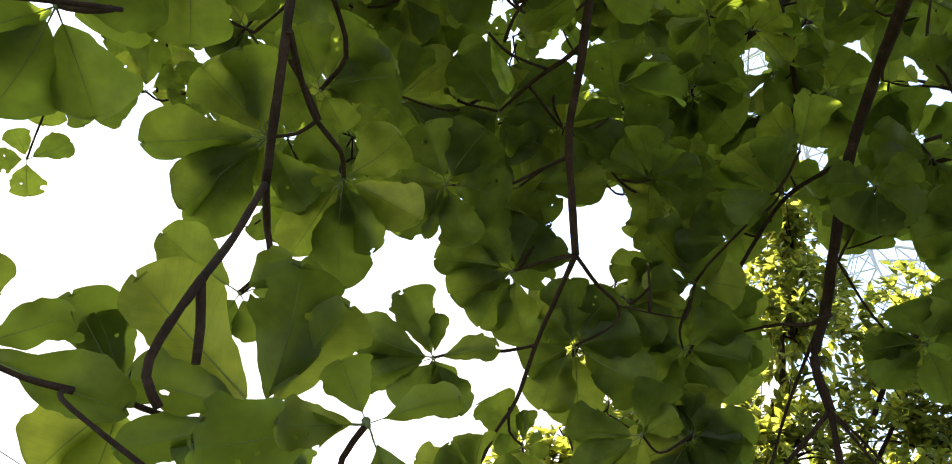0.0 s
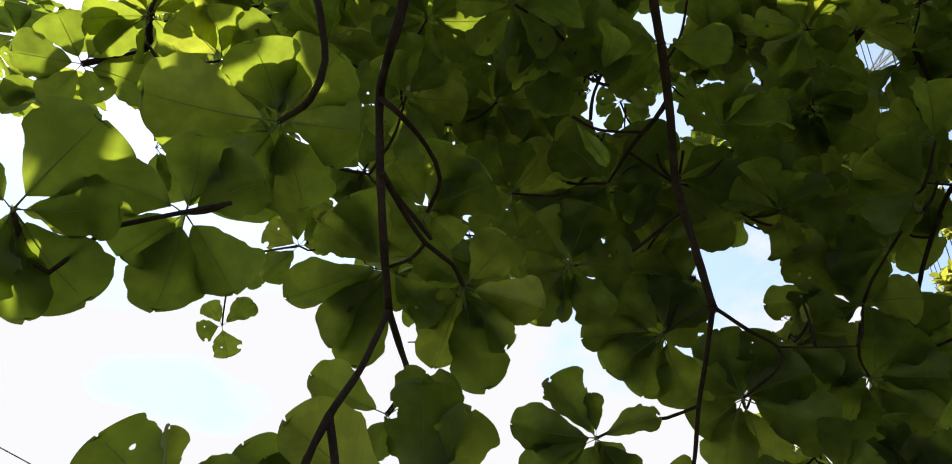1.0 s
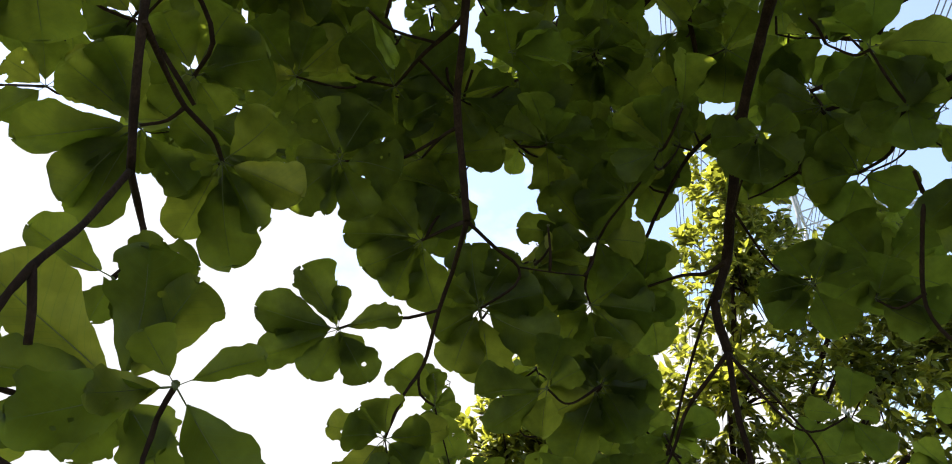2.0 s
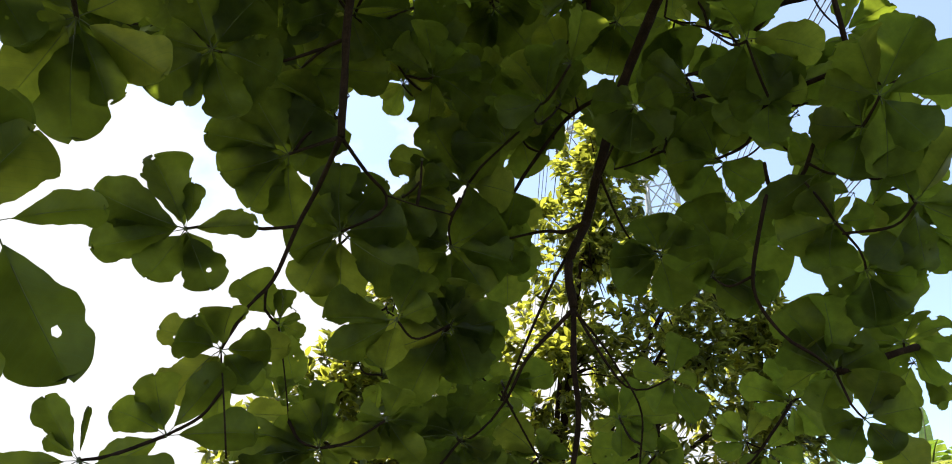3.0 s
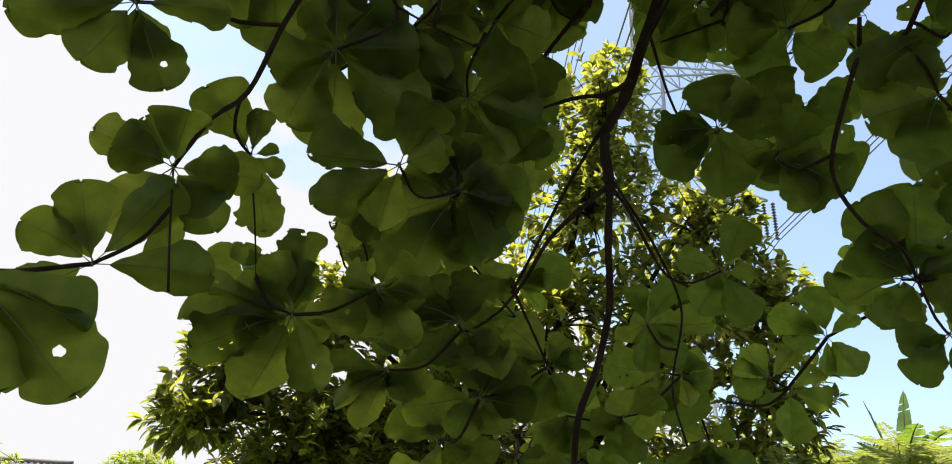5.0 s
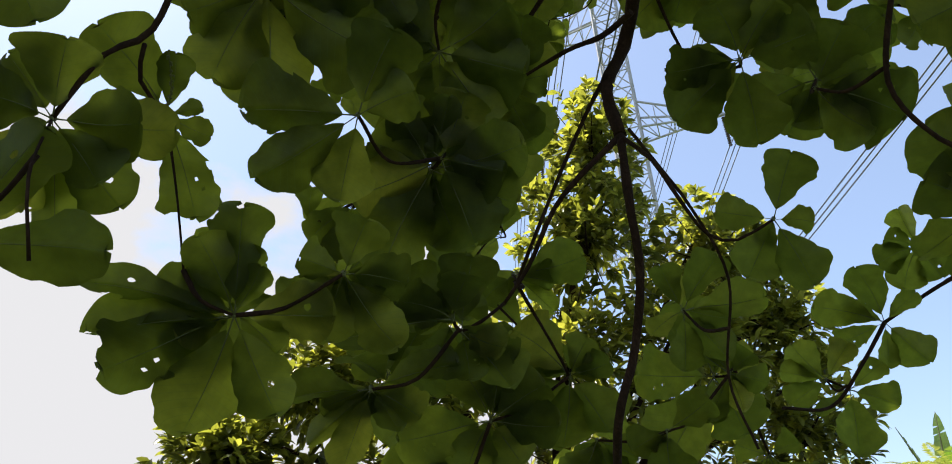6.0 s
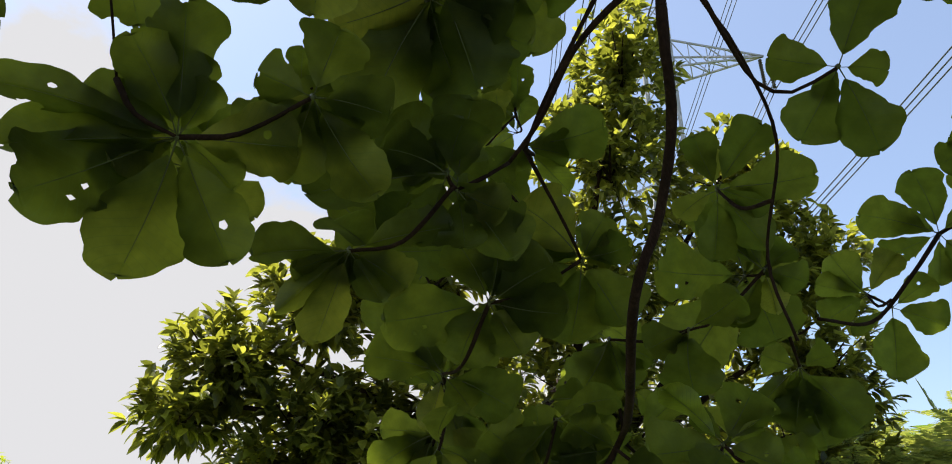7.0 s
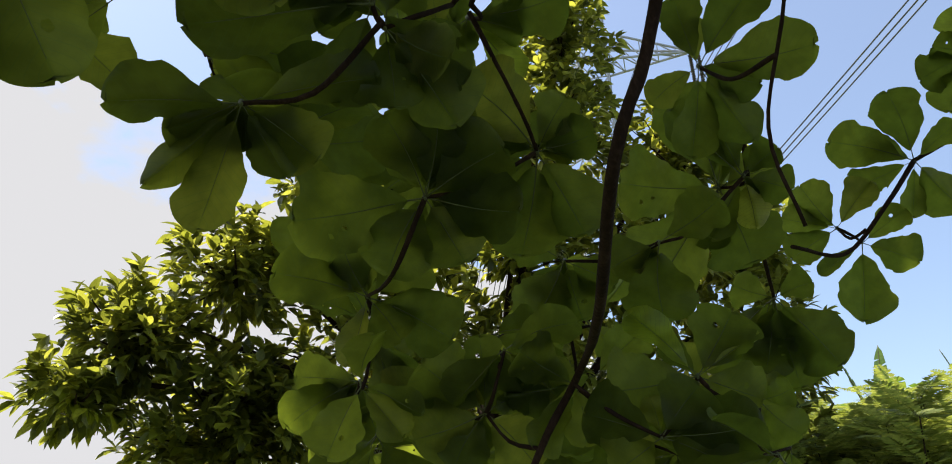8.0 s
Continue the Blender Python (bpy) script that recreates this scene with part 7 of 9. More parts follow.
whorl('LC', (1.192, 3.174, 3.017), (80, 46), 0.188, [148, 177, 237, 264])
whorl('LE', (2.150, 1.734, 3.018), (20, 45), 0.204, [1, 102, 328])
whorl('LC', (0.500, 3.179, 2.690), (96, 56), 0.216, [1, 272, 307])
whorl('LC', (1.257, 3.357, 3.077), (30, 60), 0.208, [176, 225, 270, 318])
whorl('LE', (1.331, 1.417, 3.252), (56, 60), 0.172, [-3, 263, 326])
# the higher whorls from here on are added to shade the leaves below
whorl('LA', (-1.097, 1.418, 4.292), (-106, 73), 0.228, [14, 32, 80, 129, 179, 211, 268, 309])
whorl('LC', (1.159, 2.651, 3.816), (-155, 66), 0.215, [9, 40, 98, 141, 173, 236, 260, 307])
whorl('LA', (-1.014, 1.507, 4.061), (153, 74), 0.197, [10, 33, 95, 126, 183, 227, 278, 304])
whorl('LD', (0.186, 2.730, 3.874), (-56, 78), 0.171, [-13, 35, 86, 230, 257, 306])
whorl('LD', (0.759, 1.847, 3.663), (-115, 79), 0.203, [-5, 51, 88, 130, 179, 219, 280, 320])
whorl('LE', (2.205, 1.698, 3.721), (49, 79), 0.219, [-4, 46, 82, 125, 279, 323])
whorl('LE', (2.421, 1.306, 3.786), (-120, 71), 0.213, [12, 50, 91, 129, 169, 227, 257, 319])
whorl('LB', (-0.315, 1.469, 4.047), (-104, 84), 0.193, [-11, 46, 99, 131, 185, 234, 256, 321])
whorl('LD', (2.216, 2.059, 4.535), (-46, 85), 0.199, [6, 54, 77, 144, 169, 222, 281, 326])
whorl('LD', (1.293, 1.511, 4.527), (113, 83), 0.215, [10, 48, 101, 132, 169, 222, 267, 326])
whorl('LE', (1.870, 0.927, 3.831), (-77, 68), 0.195, [0, 39, 97, 139, 167, 221, 280, 303])
whorl('LD', (1.144, 3.011, 4.534), (130, 62), 0.176, [-4, 58, 98, 146, 175, 217, 265, 316])
whorl('LD', (2.590, 2.055, 3.843), (-119, 80), 0.221, [35, 95, 123, 190, 233, 272])
whorl('LB', (0.074, 1.743, 4.510), (123, 65), 0.229, [-13, 43, 86, 142, 180, 215, 262, 316])
whorl('LE', (1.516, 0.947, 4.497), (-58, 77), 0.185, [-8, 58, 95, 128, 179, 227, 271, 305])
whorl('LD', (0.744, 1.911, 4.468), (43, 67), 0.228, [-10, 41, 100, 133, 191, 212, 257, 318])
whorl('LB', (-0.453, 1.992, 4.200), (-85, 69), 0.206, [9, 53, 80, 142, 181, 212, 260, 316])
whorl('LB', (-0.926, 2.756, 3.696), (129, 63), 0.226, [56, 92, 194, 232, 278, 307])
whorl('LD', (0.558, 2.100, 4.423), (163, 79), 0.179, [7, 47, 91, 131, 180, 225, 281, 326])
whorl('LD', (0.894, 2.580, 4.425), (-134, 66), 0.214, [0, 40, 90, 132, 181, 230, 282, 325])
whorl('LC', (1.159, 1.215, 3.900), (-49, 77), 0.229, [131, 187, 214, 268, 321])
whorl('LB', (-0.624, 2.400, 3.638), (-140, 80), 0.191, [-7, 56, 96, 141, 184, 223, 265, 318])
whorl('LD', (2.176, 3.021, 4.663), (-152, 75), 0.184, [11, 56, 96, 133, 186, 224, 267, 328])
whorl('LB', (-0.031, 1.015, 3.846), (160, 69), 0.192, [-4, 43, 87, 138, 167, 216, 266, 314])
whorl('LD', (2.277, 2.384, 4.171), (-16, 70), 0.187, [8, 55, 90, 140, 182])
whorl('LD', (-0.058, 2.834, 3.745), (-87, 77), 0.217, [46, 81, 124, 180, 237, 260])
whorl('LB', (0.251, 0.928, 4.308), (-134, 65), 0.216, [3, 31, 85, 128, 233, 278, 319])
whorl('LD', (1.182, 1.533, 3.950), (163, 67), 0.174, [-13, 38, 93, 137, 171, 217, 273, 310])
whorl('LC', (1.132, 0.834, 3.998), (19, 79), 0.171, [9, 45, 95, 128, 220, 313])
whorl('LD', (0.884, 2.367, 3.688), (90, 72), 0.187, [-4, 46, 87, 145, 193, 217, 257, 327])
whorl('LE', (1.421, 0.848, 4.507), (95, 68), 0.204, [-8, 36, 86, 143, 181, 235, 256, 326])
whorl('LB', (-0.505, 1.730, 4.758), (-42, 68), 0.216, [-12, 58, 95, 133, 167, 229, 271, 319])
whorl('LB', (-0.465, 1.811, 4.078), (93, 69), 0.224, [5, 34, 93, 126, 169, 221, 257, 311])
whorl('LA', (-0.629, 1.069, 4.613), (-49, 71), 0.188, [7, 35, 98, 144, 168, 212, 262, 315])
whorl('LA', (-0.872, 1.176, 4.863), (-179, 71), 0.182, [-2, 58, 99, 144, 173, 215, 273, 308])
whorl('LD', (-0.075, 2.916, 4.534), (-3, 69), 0.183, [-3, 32, 104, 145, 170, 235, 257, 302])
whorl('LD', (0.682, 2.018, 4.252), (113, 76), 0.208, [11, 35, 86, 125, 178, 229, 264, 314])
whorl('LA', (-0.600, 1.011, 4.236), (162, 78), 0.222, [-10, 51, 102, 134, 190, 216, 278, 322])
whorl('LB', (-0.525, 2.244, 3.691), (-33, 67), 0.221, [-9, 31, 86, 144, 174, 226, 257, 315])
whorl('LD', (1.511, 1.147, 4.804), (114, 72), 0.180, [-3, 50, 91, 129, 167, 221, 266, 309])
whorl('LD', (1.147, 2.051, 4.352), (-52, 66), 0.228, [10, 58, 100, 144, 177, 236, 258, 318])
whorl('LB', (-0.185, 1.646, 4.769), (90, 69), 0.219, [1, 47, 100, 133, 176, 225, 267, 318])
whorl('LA', (-1.042, 1.389, 4.790), (-34, 69), 0.201, [-2, 42, 93, 142, 172, 231, 265, 310])
whorl('LD', (1.154, 1.971, 4.673), (-129, 75), 0.215, [-6, 59, 82, 146, 183, 226, 272, 317])
whorl('LD', (1.208, 1.240, 4.660), (70, 86), 0.181, [1, 34, 94, 143, 184, 224, 264, 317])
whorl('LC', (0.773, 0.709, 4.055), (101, 76), 0.172, [46, 85, 132, 166, 231, 279, 322])
whorl('LD', (-0.321, 2.714, 4.375), (130, 72), 0.199, [1, 51, 97, 133, 172, 217, 257, 308])
whorl('LB', (-0.396, 1.499, 4.866), (58, 79), 0.229, [9, 36, 84, 146, 167, 239, 276, 321])
whorl('LE', (1.515, 0.702, 3.739), (32, 81), 0.215, [3, 34, 83, 128, 186, 235, 261, 304])
whorl('LE', (1.444, 1.485, 4.065), (45, 64), 0.201, [0, 39, 102, 146, 178, 230, 264, 303])
whorl('LC', (0.734, 0.805, 4.154), (-98, 89), 0.221, [-12, 56, 77, 127, 238, 279, 325])
whorl('LD', (0.730, 1.445, 4.535), (-47, 67), 0.220, [-12, 34, 100, 142, 182, 235, 272, 304])
whorl('LE', (1.345, 0.677, 4.180), (-1, 74), 0.195, [13, 38, 95, 145, 184, 216, 269, 303])
whorl('LA', (-0.237, 1.421, 3.733), (124, 77), 0.217, [12, 31, 101, 140, 187, 225, 269, 323])
whorl('LA', (-1.172, 0.939, 4.837), (116, 77), 0.208, [4, 58, 97, 141, 173, 227, 267, 323])
whorl('LB', (0.121, 0.841, 4.349), (-69, 87), 0.208, [-2, 52, 88, 122, 188, 227, 282, 327])
whorl('LD', (2.507, 1.685, 4.739), (-132, 73), 0.230, [8, 46, 98, 132, 186, 236, 279, 317])
whorl('LD', (2.140, 1.896, 4.858), (46, 84), 0.187, [-10, 32, 80, 145, 188, 215, 269, 321])
whorl('LE', (1.789, 1.087, 4.205), (16, 73), 0.217, [-6, 55, 79, 141, 187, 219, 280, 303])
whorl('LB', (-0.550, 1.722, 3.896), (-63, 81), 0.210, [0, 32, 88, 131, 172, 217, 270, 307])
whorl('LD', (0.975, 2.650, 4.550), (-93, 71), 0.206, [3, 58, 85, 146, 176, 238, 268, 320])
whorl('LD', (-0.183, 2.669, 4.428), (-61, 71), 0.195, [2, 58, 81, 125, 191, 218, 276, 322])
whorl('LA', (-0.453, 1.030, 3.846), (44, 66), 0.216, [5, 47, 77, 142, 179, 212, 265, 319])
whorl('LC', (0.813, 2.684, 3.728), (-28, 72), 0.212, [12, 40, 92, 127, 193, 217])
whorl('LD', (0.943, 1.686, 3.800), (-18, 81), 0.199, [-7, 36, 83, 132, 220, 258, 310])
whorl('LE', (1.372, 0.980, 3.713), (112, 72), 0.219, [0, 46, 140, 192, 229, 264, 313])
whorl('LD', (2.144, 1.528, 4.365), (165, 72), 0.214, [5, 57, 87, 145, 186, 221, 260, 326])
whorl('LD', (1.722, 2.677, 4.511), (113, 71), 0.178, [4, 47, 85, 140, 174, 236, 274, 320])
whorl('LB', (0.324, 1.672, 4.563), (68, 68), 0.173, [-9, 32, 87, 125, 184, 231, 270, 303])
whorl('LD', (1.689, 2.125, 4.398), (-1, 73), 0.174, [0, 55, 100, 126, 216, 263, 317])
whorl('LB', (-0.420, 1.910, 4.460), (153, 68), 0.229, [-5, 57, 99, 144, 177, 229, 284, 324])
whorl('LA', (-0.325, 0.607, 4.309), (-60, 67), 0.212, [-3, 54, 95, 124, 171, 232, 262, 318])
whorl('LB', (0.419, 0.930, 3.922), (22, 72), 0.213, [14, 47, 80, 125, 167, 271, 326])
whorl('LD', (0.432, 2.125, 4.444), (-14, 73), 0.194, [53, 84, 136, 169, 235, 256, 302])
whorl('LB', (-0.435, 2.348, 3.918), (-157, 73), 0.175, [12, 56, 91, 139, 193, 211, 272, 311])
whorl('LB', (-0.026, 2.061, 3.652), (66, 68), 0.227, [10, 35, 100, 138, 168, 223, 263, 321])
whorl('LE', (1.889, 1.830, 4.152), (-103, 71), 0.196, [14, 33, 88, 148, 188, 228, 270, 327])
whorl('LD', (-0.046, 2.749, 3.731), (-137, 62), 0.215, [76, 145, 176, 213, 282, 322])
whorl('LD', (1.114, 2.948, 4.090), (-98, 71), 0.210, [-5, 45, 91, 143, 175, 221, 261, 325])
whorl('LB', (-0.322, 1.456, 4.280), (134, 62), 0.176, [-5, 46, 77, 129, 189, 212, 271, 317])
whorl('LD', (0.239, 2.984, 3.671), (128, 80), 0.221, [47, 77, 121, 181, 213])
whorl('LD', (1.141, 1.922, 3.844), (-137, 63), 0.230, [11, 37, 124, 172, 218, 261, 313])
whorl('LD', (-0.698, 2.636, 4.337), (-178, 68), 0.222, [-5, 55, 88, 127, 185, 239, 265, 319])
whorl('LC', (1.170, 2.577, 3.634), (-157, 70), 0.204, [-9, 34, 88, 137])
whorl('LD', (2.176, 2.248, 4.006), (7, 79), 0.198, [-11, 54, 101, 136, 175, 229, 320])
whorl('LB', (0.057, 1.772, 4.564), (153, 67), 0.188, [0, 52, 90, 139, 180, 234, 274, 322])
whorl('LD', (2.306, 2.587, 4.120), (-34, 72), 0.221, [8, 35, 102, 124, 174, 226, 258, 322])
whorl('LD', (0.214, 2.720, 3.937), (-126, 67), 0.218, [11, 48, 82, 132, 184, 216, 276, 307])
whorl('LD', (0.089, 3.841, 4.480), (140, 69), 0.207, [-7, 38, 81, 131, 186, 224, 268, 302])
whorl('LD', (1.937, 2.031, 5.634), (58, 66), 0.204, [-8, 49, 98, 147, 182, 219, 274, 303])
whorl('LD', (1.023, 2.902, 5.380), (15, 68), 0.197, [13, 41, 93, 122, 187, 222, 264, 321])
whorl('LD', (-1.606, 3.599, 5.082), (4, 81), 0.195, [7, 45, 102, 122, 186, 237, 272, 319])
whorl('LD', (-0.677, 2.389, 4.902), (-57, 69), 0.226, [-12, 40, 88, 124, 190, 214, 278, 325])
whorl('LD', (1.972, 2.768, 5.167), (172, 76), 0.197, [-10, 44, 103, 147, 169, 220, 273, 318])
whorl('LD', (1.105, 4.167, 4.938), (-46, 79), 0.219, [83, 136, 177])
whorl('LD', (-0.365, 2.055, 5.560), (32, 83), 0.228, [-1, 56, 78, 147, 175, 221, 281, 311])
whorl('LD', (0.350, 2.135, 4.947), (-57, 71), 0.227, [-12, 54, 89, 136, 266, 319])
whorl('LD', (1.921, 2.918, 4.743), (133, 70), 0.224, [0, 42, 77, 140, 185, 227, 281, 308])
whorl('LD', (1.059, 2.577, 5.057), (2, 77), 0.219, [-4, 40, 102, 134, 185, 233, 269, 319])
whorl('LD', (1.742, 2.321, 5.194), (-122, 71), 0.229, [10, 51, 99, 125, 191, 226, 259, 317])
whorl('LD', (2.228, 3.780, 5.442), (-156, 67), 0.209, [-4, 48, 83, 143, 187, 223, 264, 312])
whorl('LD', (-0.417, 3.810, 4.997), (-141, 85), 0.218, [-14, 35, 82, 139, 189, 233, 259, 326])
whorl('LD', (-0.961, 2.489, 5.201), (163, 73), 0.227, [0, 55, 97, 140, 188, 236, 262, 317])
whorl('LD', (-0.601, 3.489, 4.610), (-146, 78), 0.170, [9, 56, 90, 138, 179, 234, 267, 314])
whorl('LD', (-1.112, 4.130, 5.215), (77, 77), 0.193, [12, 44, 103, 124, 192, 229, 283, 313])
whorl('LD', (-1.427, 3.510, 4.630), (138, 67), 0.211, [5, 51, 84, 137, 179, 225, 277, 302])
whorl('LD', (-1.062, 2.422, 4.987), (154, 76), 0.174, [-11, 57, 86, 141, 184, 220, 260, 321])
whorl('LD', (2.214, 3.258, 4.978), (-144, 76), 0.206, [12, 41, 79, 141, 169, 226, 258, 307])
whorl('LB', (0.387, 1.827, 4.687), (-15, 84), 0.179, [14, 39, 100, 142, 218, 284, 301])
whorl('LD', (2.127, 2.027, 5.525), (-112, 68), 0.218, [0, 48, 96, 143, 177, 216, 273, 306])
whorl('LD', (-0.394, 3.140, 4.490), (-124, 67), 0.187, [12, 58, 92, 136, 174, 221, 265, 308])
whorl('LD', (2.118, 4.065, 5.428), (5, 69), 0.175, [5, 170, 229, 271, 314])
whorl('LD', (1.202, 2.626, 5.345), (-45, 66), 0.226, [9, 34, 93, 138, 183, 230, 257, 323])
whorl('LD', (1.160, 2.203, 5.501), (-121, 65), 0.215, [9, 36, 83, 135, 192, 218, 280, 316])
whorl('LD', (2.253, 2.555, 5.023), (136, 74), 0.227, [-3, 42, 137, 167, 219, 271, 312])
whorl('LD', (1.871, 3.038, 4.943), (-92, 69), 0.178, [11, 52, 86, 133, 175, 220, 261, 312])
whorl('LD', (-0.980, 3.563, 4.483), (19, 71), 0.185, [-7, 33, 101, 146, 167, 226, 264, 317])
whorl('LD', (-0.600, 1.988, 5.667), (39, 70), 0.211, [9, 42, 87, 123, 173, 215, 283, 321])
whorl('LD', (0.978, 2.053, 4.488), (134, 73), 0.213, [2, 50, 80, 142, 176, 235, 262, 304])
whorl('LD', (1.088, 4.031, 5.492), (-69, 75), 0.178, [2, 34, 94, 139, 187, 228, 281, 303])
whorl('LD', (-1.373, 2.092, 4.635), (-75, 71), 0.179, [-11, 42, 85, 123, 192, 233, 263, 323])
whorl('LD', (1.663, 2.608, 5.037), (135, 62), 0.201, [-11, 56, 87, 137, 183, 232, 274, 320])
whorl('LD', (1.530, 2.417, 5.440), (126, 87), 0.227, [10, 40, 96, 121, 189, 223, 268, 326])
whorl('LD', (0.538, 1.918, 4.270), (11, 70), 0.209, [9, 40, 81, 126, 186, 217, 322])
whorl('LD', (1.787, 2.449, 5.423), (-19, 77), 0.210, [0, 46, 101, 143, 171, 237, 264, 302])
whorl('LD', (-0.058, 3.250, 5.676), (-101, 72), 0.186, [10, 57, 78, 318])
whorl('LD', (0.117, 2.437, 4.309), (33, 79), 0.220, [94, 125, 181, 224])
whorl('LD', (0.705, 2.384, 5.008), (73, 86), 0.170, [-7, 40, 76, 126, 193, 231, 267, 328])
whorl('LD', (0.703, 1.874, 5.532), (-122, 68), 0.187, [-7, 37, 89, 144, 186, 215, 260, 317])
whorl('LD', (1.807, 3.903, 4.938), (-105, 84), 0.189, [12, 43, 104, 142, 181, 216, 281, 326])
whorl('LD', (1.503, 2.483, 4.824), (-66, 73), 0.209, [-4, 39, 78, 134, 179, 222, 276, 312])
whorl('LD', (2.023, 3.256, 5.299), (-34, 65), 0.193, [8, 50, 94, 138, 168, 230, 260, 329])
whorl('LD', (1.350, 3.648, 4.609), (-164, 74), 0.178, [-7, 40, 95, 139, 185, 235, 270, 309])
whorl('LD', (0.879, 3.519, 5.509), (-149, 71), 0.190, [140, 173, 214, 271])
whorl('LD', (1.028, 2.813, 5.178), (-10, 75), 0.229, [11, 46, 81, 128, 189, 237, 280, 322])
whorl('LD', (1.796, 3.031, 4.828), (-53, 70), 0.170, [-1, 53, 95, 137, 175, 235, 278, 311])
whorl('LB', (-0.026, 2.060, 4.666), (112, 67), 0.214, [1, 86, 131, 191, 217, 282, 304])
whorl('LD', (2.022, 2.313, 5.193), (-113, 69), 0.219, [-6, 48, 100, 127, 176, 215, 260, 318])
whorl('LD', (1.683, 2.070, 4.684), (-150, 71), 0.230, [-6, 46, 87, 124, 194, 232, 273, 321])
whorl('LD', (-1.408, 2.775, 4.771), (1, 81), 0.190, [40, 89, 148, 189])
whorl('LD', (1.675, 3.747, 5.598), (59, 72), 0.174, [11, 49, 82, 138, 171, 227, 259, 309])
whorl('LD', (0.089, 2.151, 5.510), (156, 71), 0.229, [0, 56, 80, 136, 179, 230, 261, 315])
whorl('LD', (0.351, 3.802, 5.212), (-98, 68), 0.171, [10, 51, 92, 136, 169, 218, 276, 306])
whorl('LD', (1.067, 3.648, 5.226), (-142, 86), 0.176, [-7, 33, 97, 140, 179, 229, 272, 315])
whorl('LD', (0.612, 3.850, 4.913), (44, 67), 0.207, [-13, 220, 266, 308])
whorl('LD', (0.340, 4.010, 5.180), (-138, 82), 0.209, [14, 41, 83, 132, 176, 222, 276, 315])
whorl('LD', (-0.106, 3.989, 5.314), (-44, 68), 0.171, [-12, 54, 94, 130, 180, 234, 273, 324])
whorl('LD', (1.089, 3.060, 4.584), (18, 80), 0.193, [-1, 39, 82, 143, 177, 223, 257, 324])
whorl('LD', (-1.609, 3.155, 4.639), (121, 79), 0.208, [3, 58, 81, 137, 168, 229, 269, 309])
whorl('LD', (0.159, 2.609, 4.486), (58, 70), 0.180, [79, 146, 171, 328])
whorl('LD', (-1.337, 3.502, 4.613), (-172, 73), 0.171, [-10, 57, 89, 141, 171, 230, 268, 311])
whorl('LD', (-0.138, 4.142, 5.416), (-24, 75), 0.195, [-10, 38, 102, 136, 177, 229, 261, 314])
whorl('LD', (-0.892, 3.776, 5.111), (21, 82), 0.183, [-8, 35, 78, 137, 178, 230, 277, 318])
whorl('LD', (-0.594, 3.593, 5.135), (-88, 85), 0.191, [-13, 38, 101, 135, 182, 235, 259, 319])
whorl('LD', (-1.642, 1.874, 5.298), (85, 79), 0.206, [-2, 55, 102, 138, 194, 232, 270, 327])
whorl('LD', (-0.356, 2.625, 5.652), (47, 77), 0.192, [-9, 32, 87, 145, 184, 220, 279, 329])
whorl('LD', (-0.383, 3.248, 4.534), (112, 83), 0.199, [-11, 45, 90, 135, 178, 213, 275, 311])
whorl('LD', (-0.180, 2.821, 4.626), (108, 72), 0.173, [-8, 43, 87, 124, 193, 222, 272, 317])
whorl('LD', (-0.607, 3.811, 4.935), (134, 63), 0.225, [10, 55, 77, 144, 181, 223, 277, 310])
whorl('LD', (0.962, 3.826, 5.258), (-57, 84), 0.193, [11, 36, 77, 147, 188, 225, 280, 313])
whorl('LD', (-1.456, 2.513, 5.265), (40, 66), 0.176, [-6, 34, 102, 131, 187, 212, 258, 320])
whorl('LD', (-1.583, 1.955, 5.357), (-12, 78), 0.206, [1, 33, 85, 127, 188, 239, 261, 312])
whorl('LD', (-0.790, 3.452, 5.568), (-55, 69), 0.181, [4, 36, 101, 130, 174, 229, 282, 310])
whorl('LD', (-1.281, 4.125, 4.890), (16, 88), 0.181, [6, 51, 99, 128, 168, 238, 270, 306])
whorl('LD', (2.037, 2.919, 4.920), (67, 69), 0.229, [3, 35, 88, 147, 193, 213, 274])
whorl('LD', (2.110, 3.000, 4.416), (-39, 69), 0.173, [-1, 35, 78, 131, 167, 216, 317])
whorl('LD', (0.814, 2.306, 5.475), (120, 70), 0.227, [-10, 56, 98, 136, 173, 233, 262, 304])
whorl('LD', (1.528, 2.567, 5.060), (23, 69), 0.215, [2, 49, 85, 138, 171, 238, 264, 306])
whorl('LD', (-0.748, 2.486, 5.197), (-24, 68), 0.179, [-7, 34, 95, 131, 191, 212, 279, 317])
whorl('LD', (-0.412, 2.208, 5.188), (-154, 72), 0.214, [7, 40, 83, 127, 170, 238, 263, 320])
whorl('LD', (0.768, 2.706, 4.366), (-8, 69), 0.177, [7, 46, 103, 127, 175, 220, 281])
whorl('LD', (1.439, 2.914, 4.260), (9, 69), 0.198, [9, 141, 183, 238, 271, 328])
whorl('LD', (1.915, 4.053, 5.337), (164, 70), 0.210, [6, 50, 103, 130, 180, 212, 279, 305])
whorl('LD', (-1.156, 4.268, 4.985), (97, 70), 0.180, [-11, 49, 91, 144, 180, 213, 257, 312])
whorl('LD', (-1.157, 3.296, 4.454), (-102, 79), 0.222, [1, 42, 102, 123, 186, 220, 257, 313])
whorl('LD', (-1.316, 3.261, 4.739), (136, 66), 0.191, [13, 48, 91, 135, 185, 217, 282, 314])
whorl('LD', (-0.001, 2.036, 5.375), (-165, 71), 0.201, [-7, 34, 93, 122, 192, 218, 278, 328])
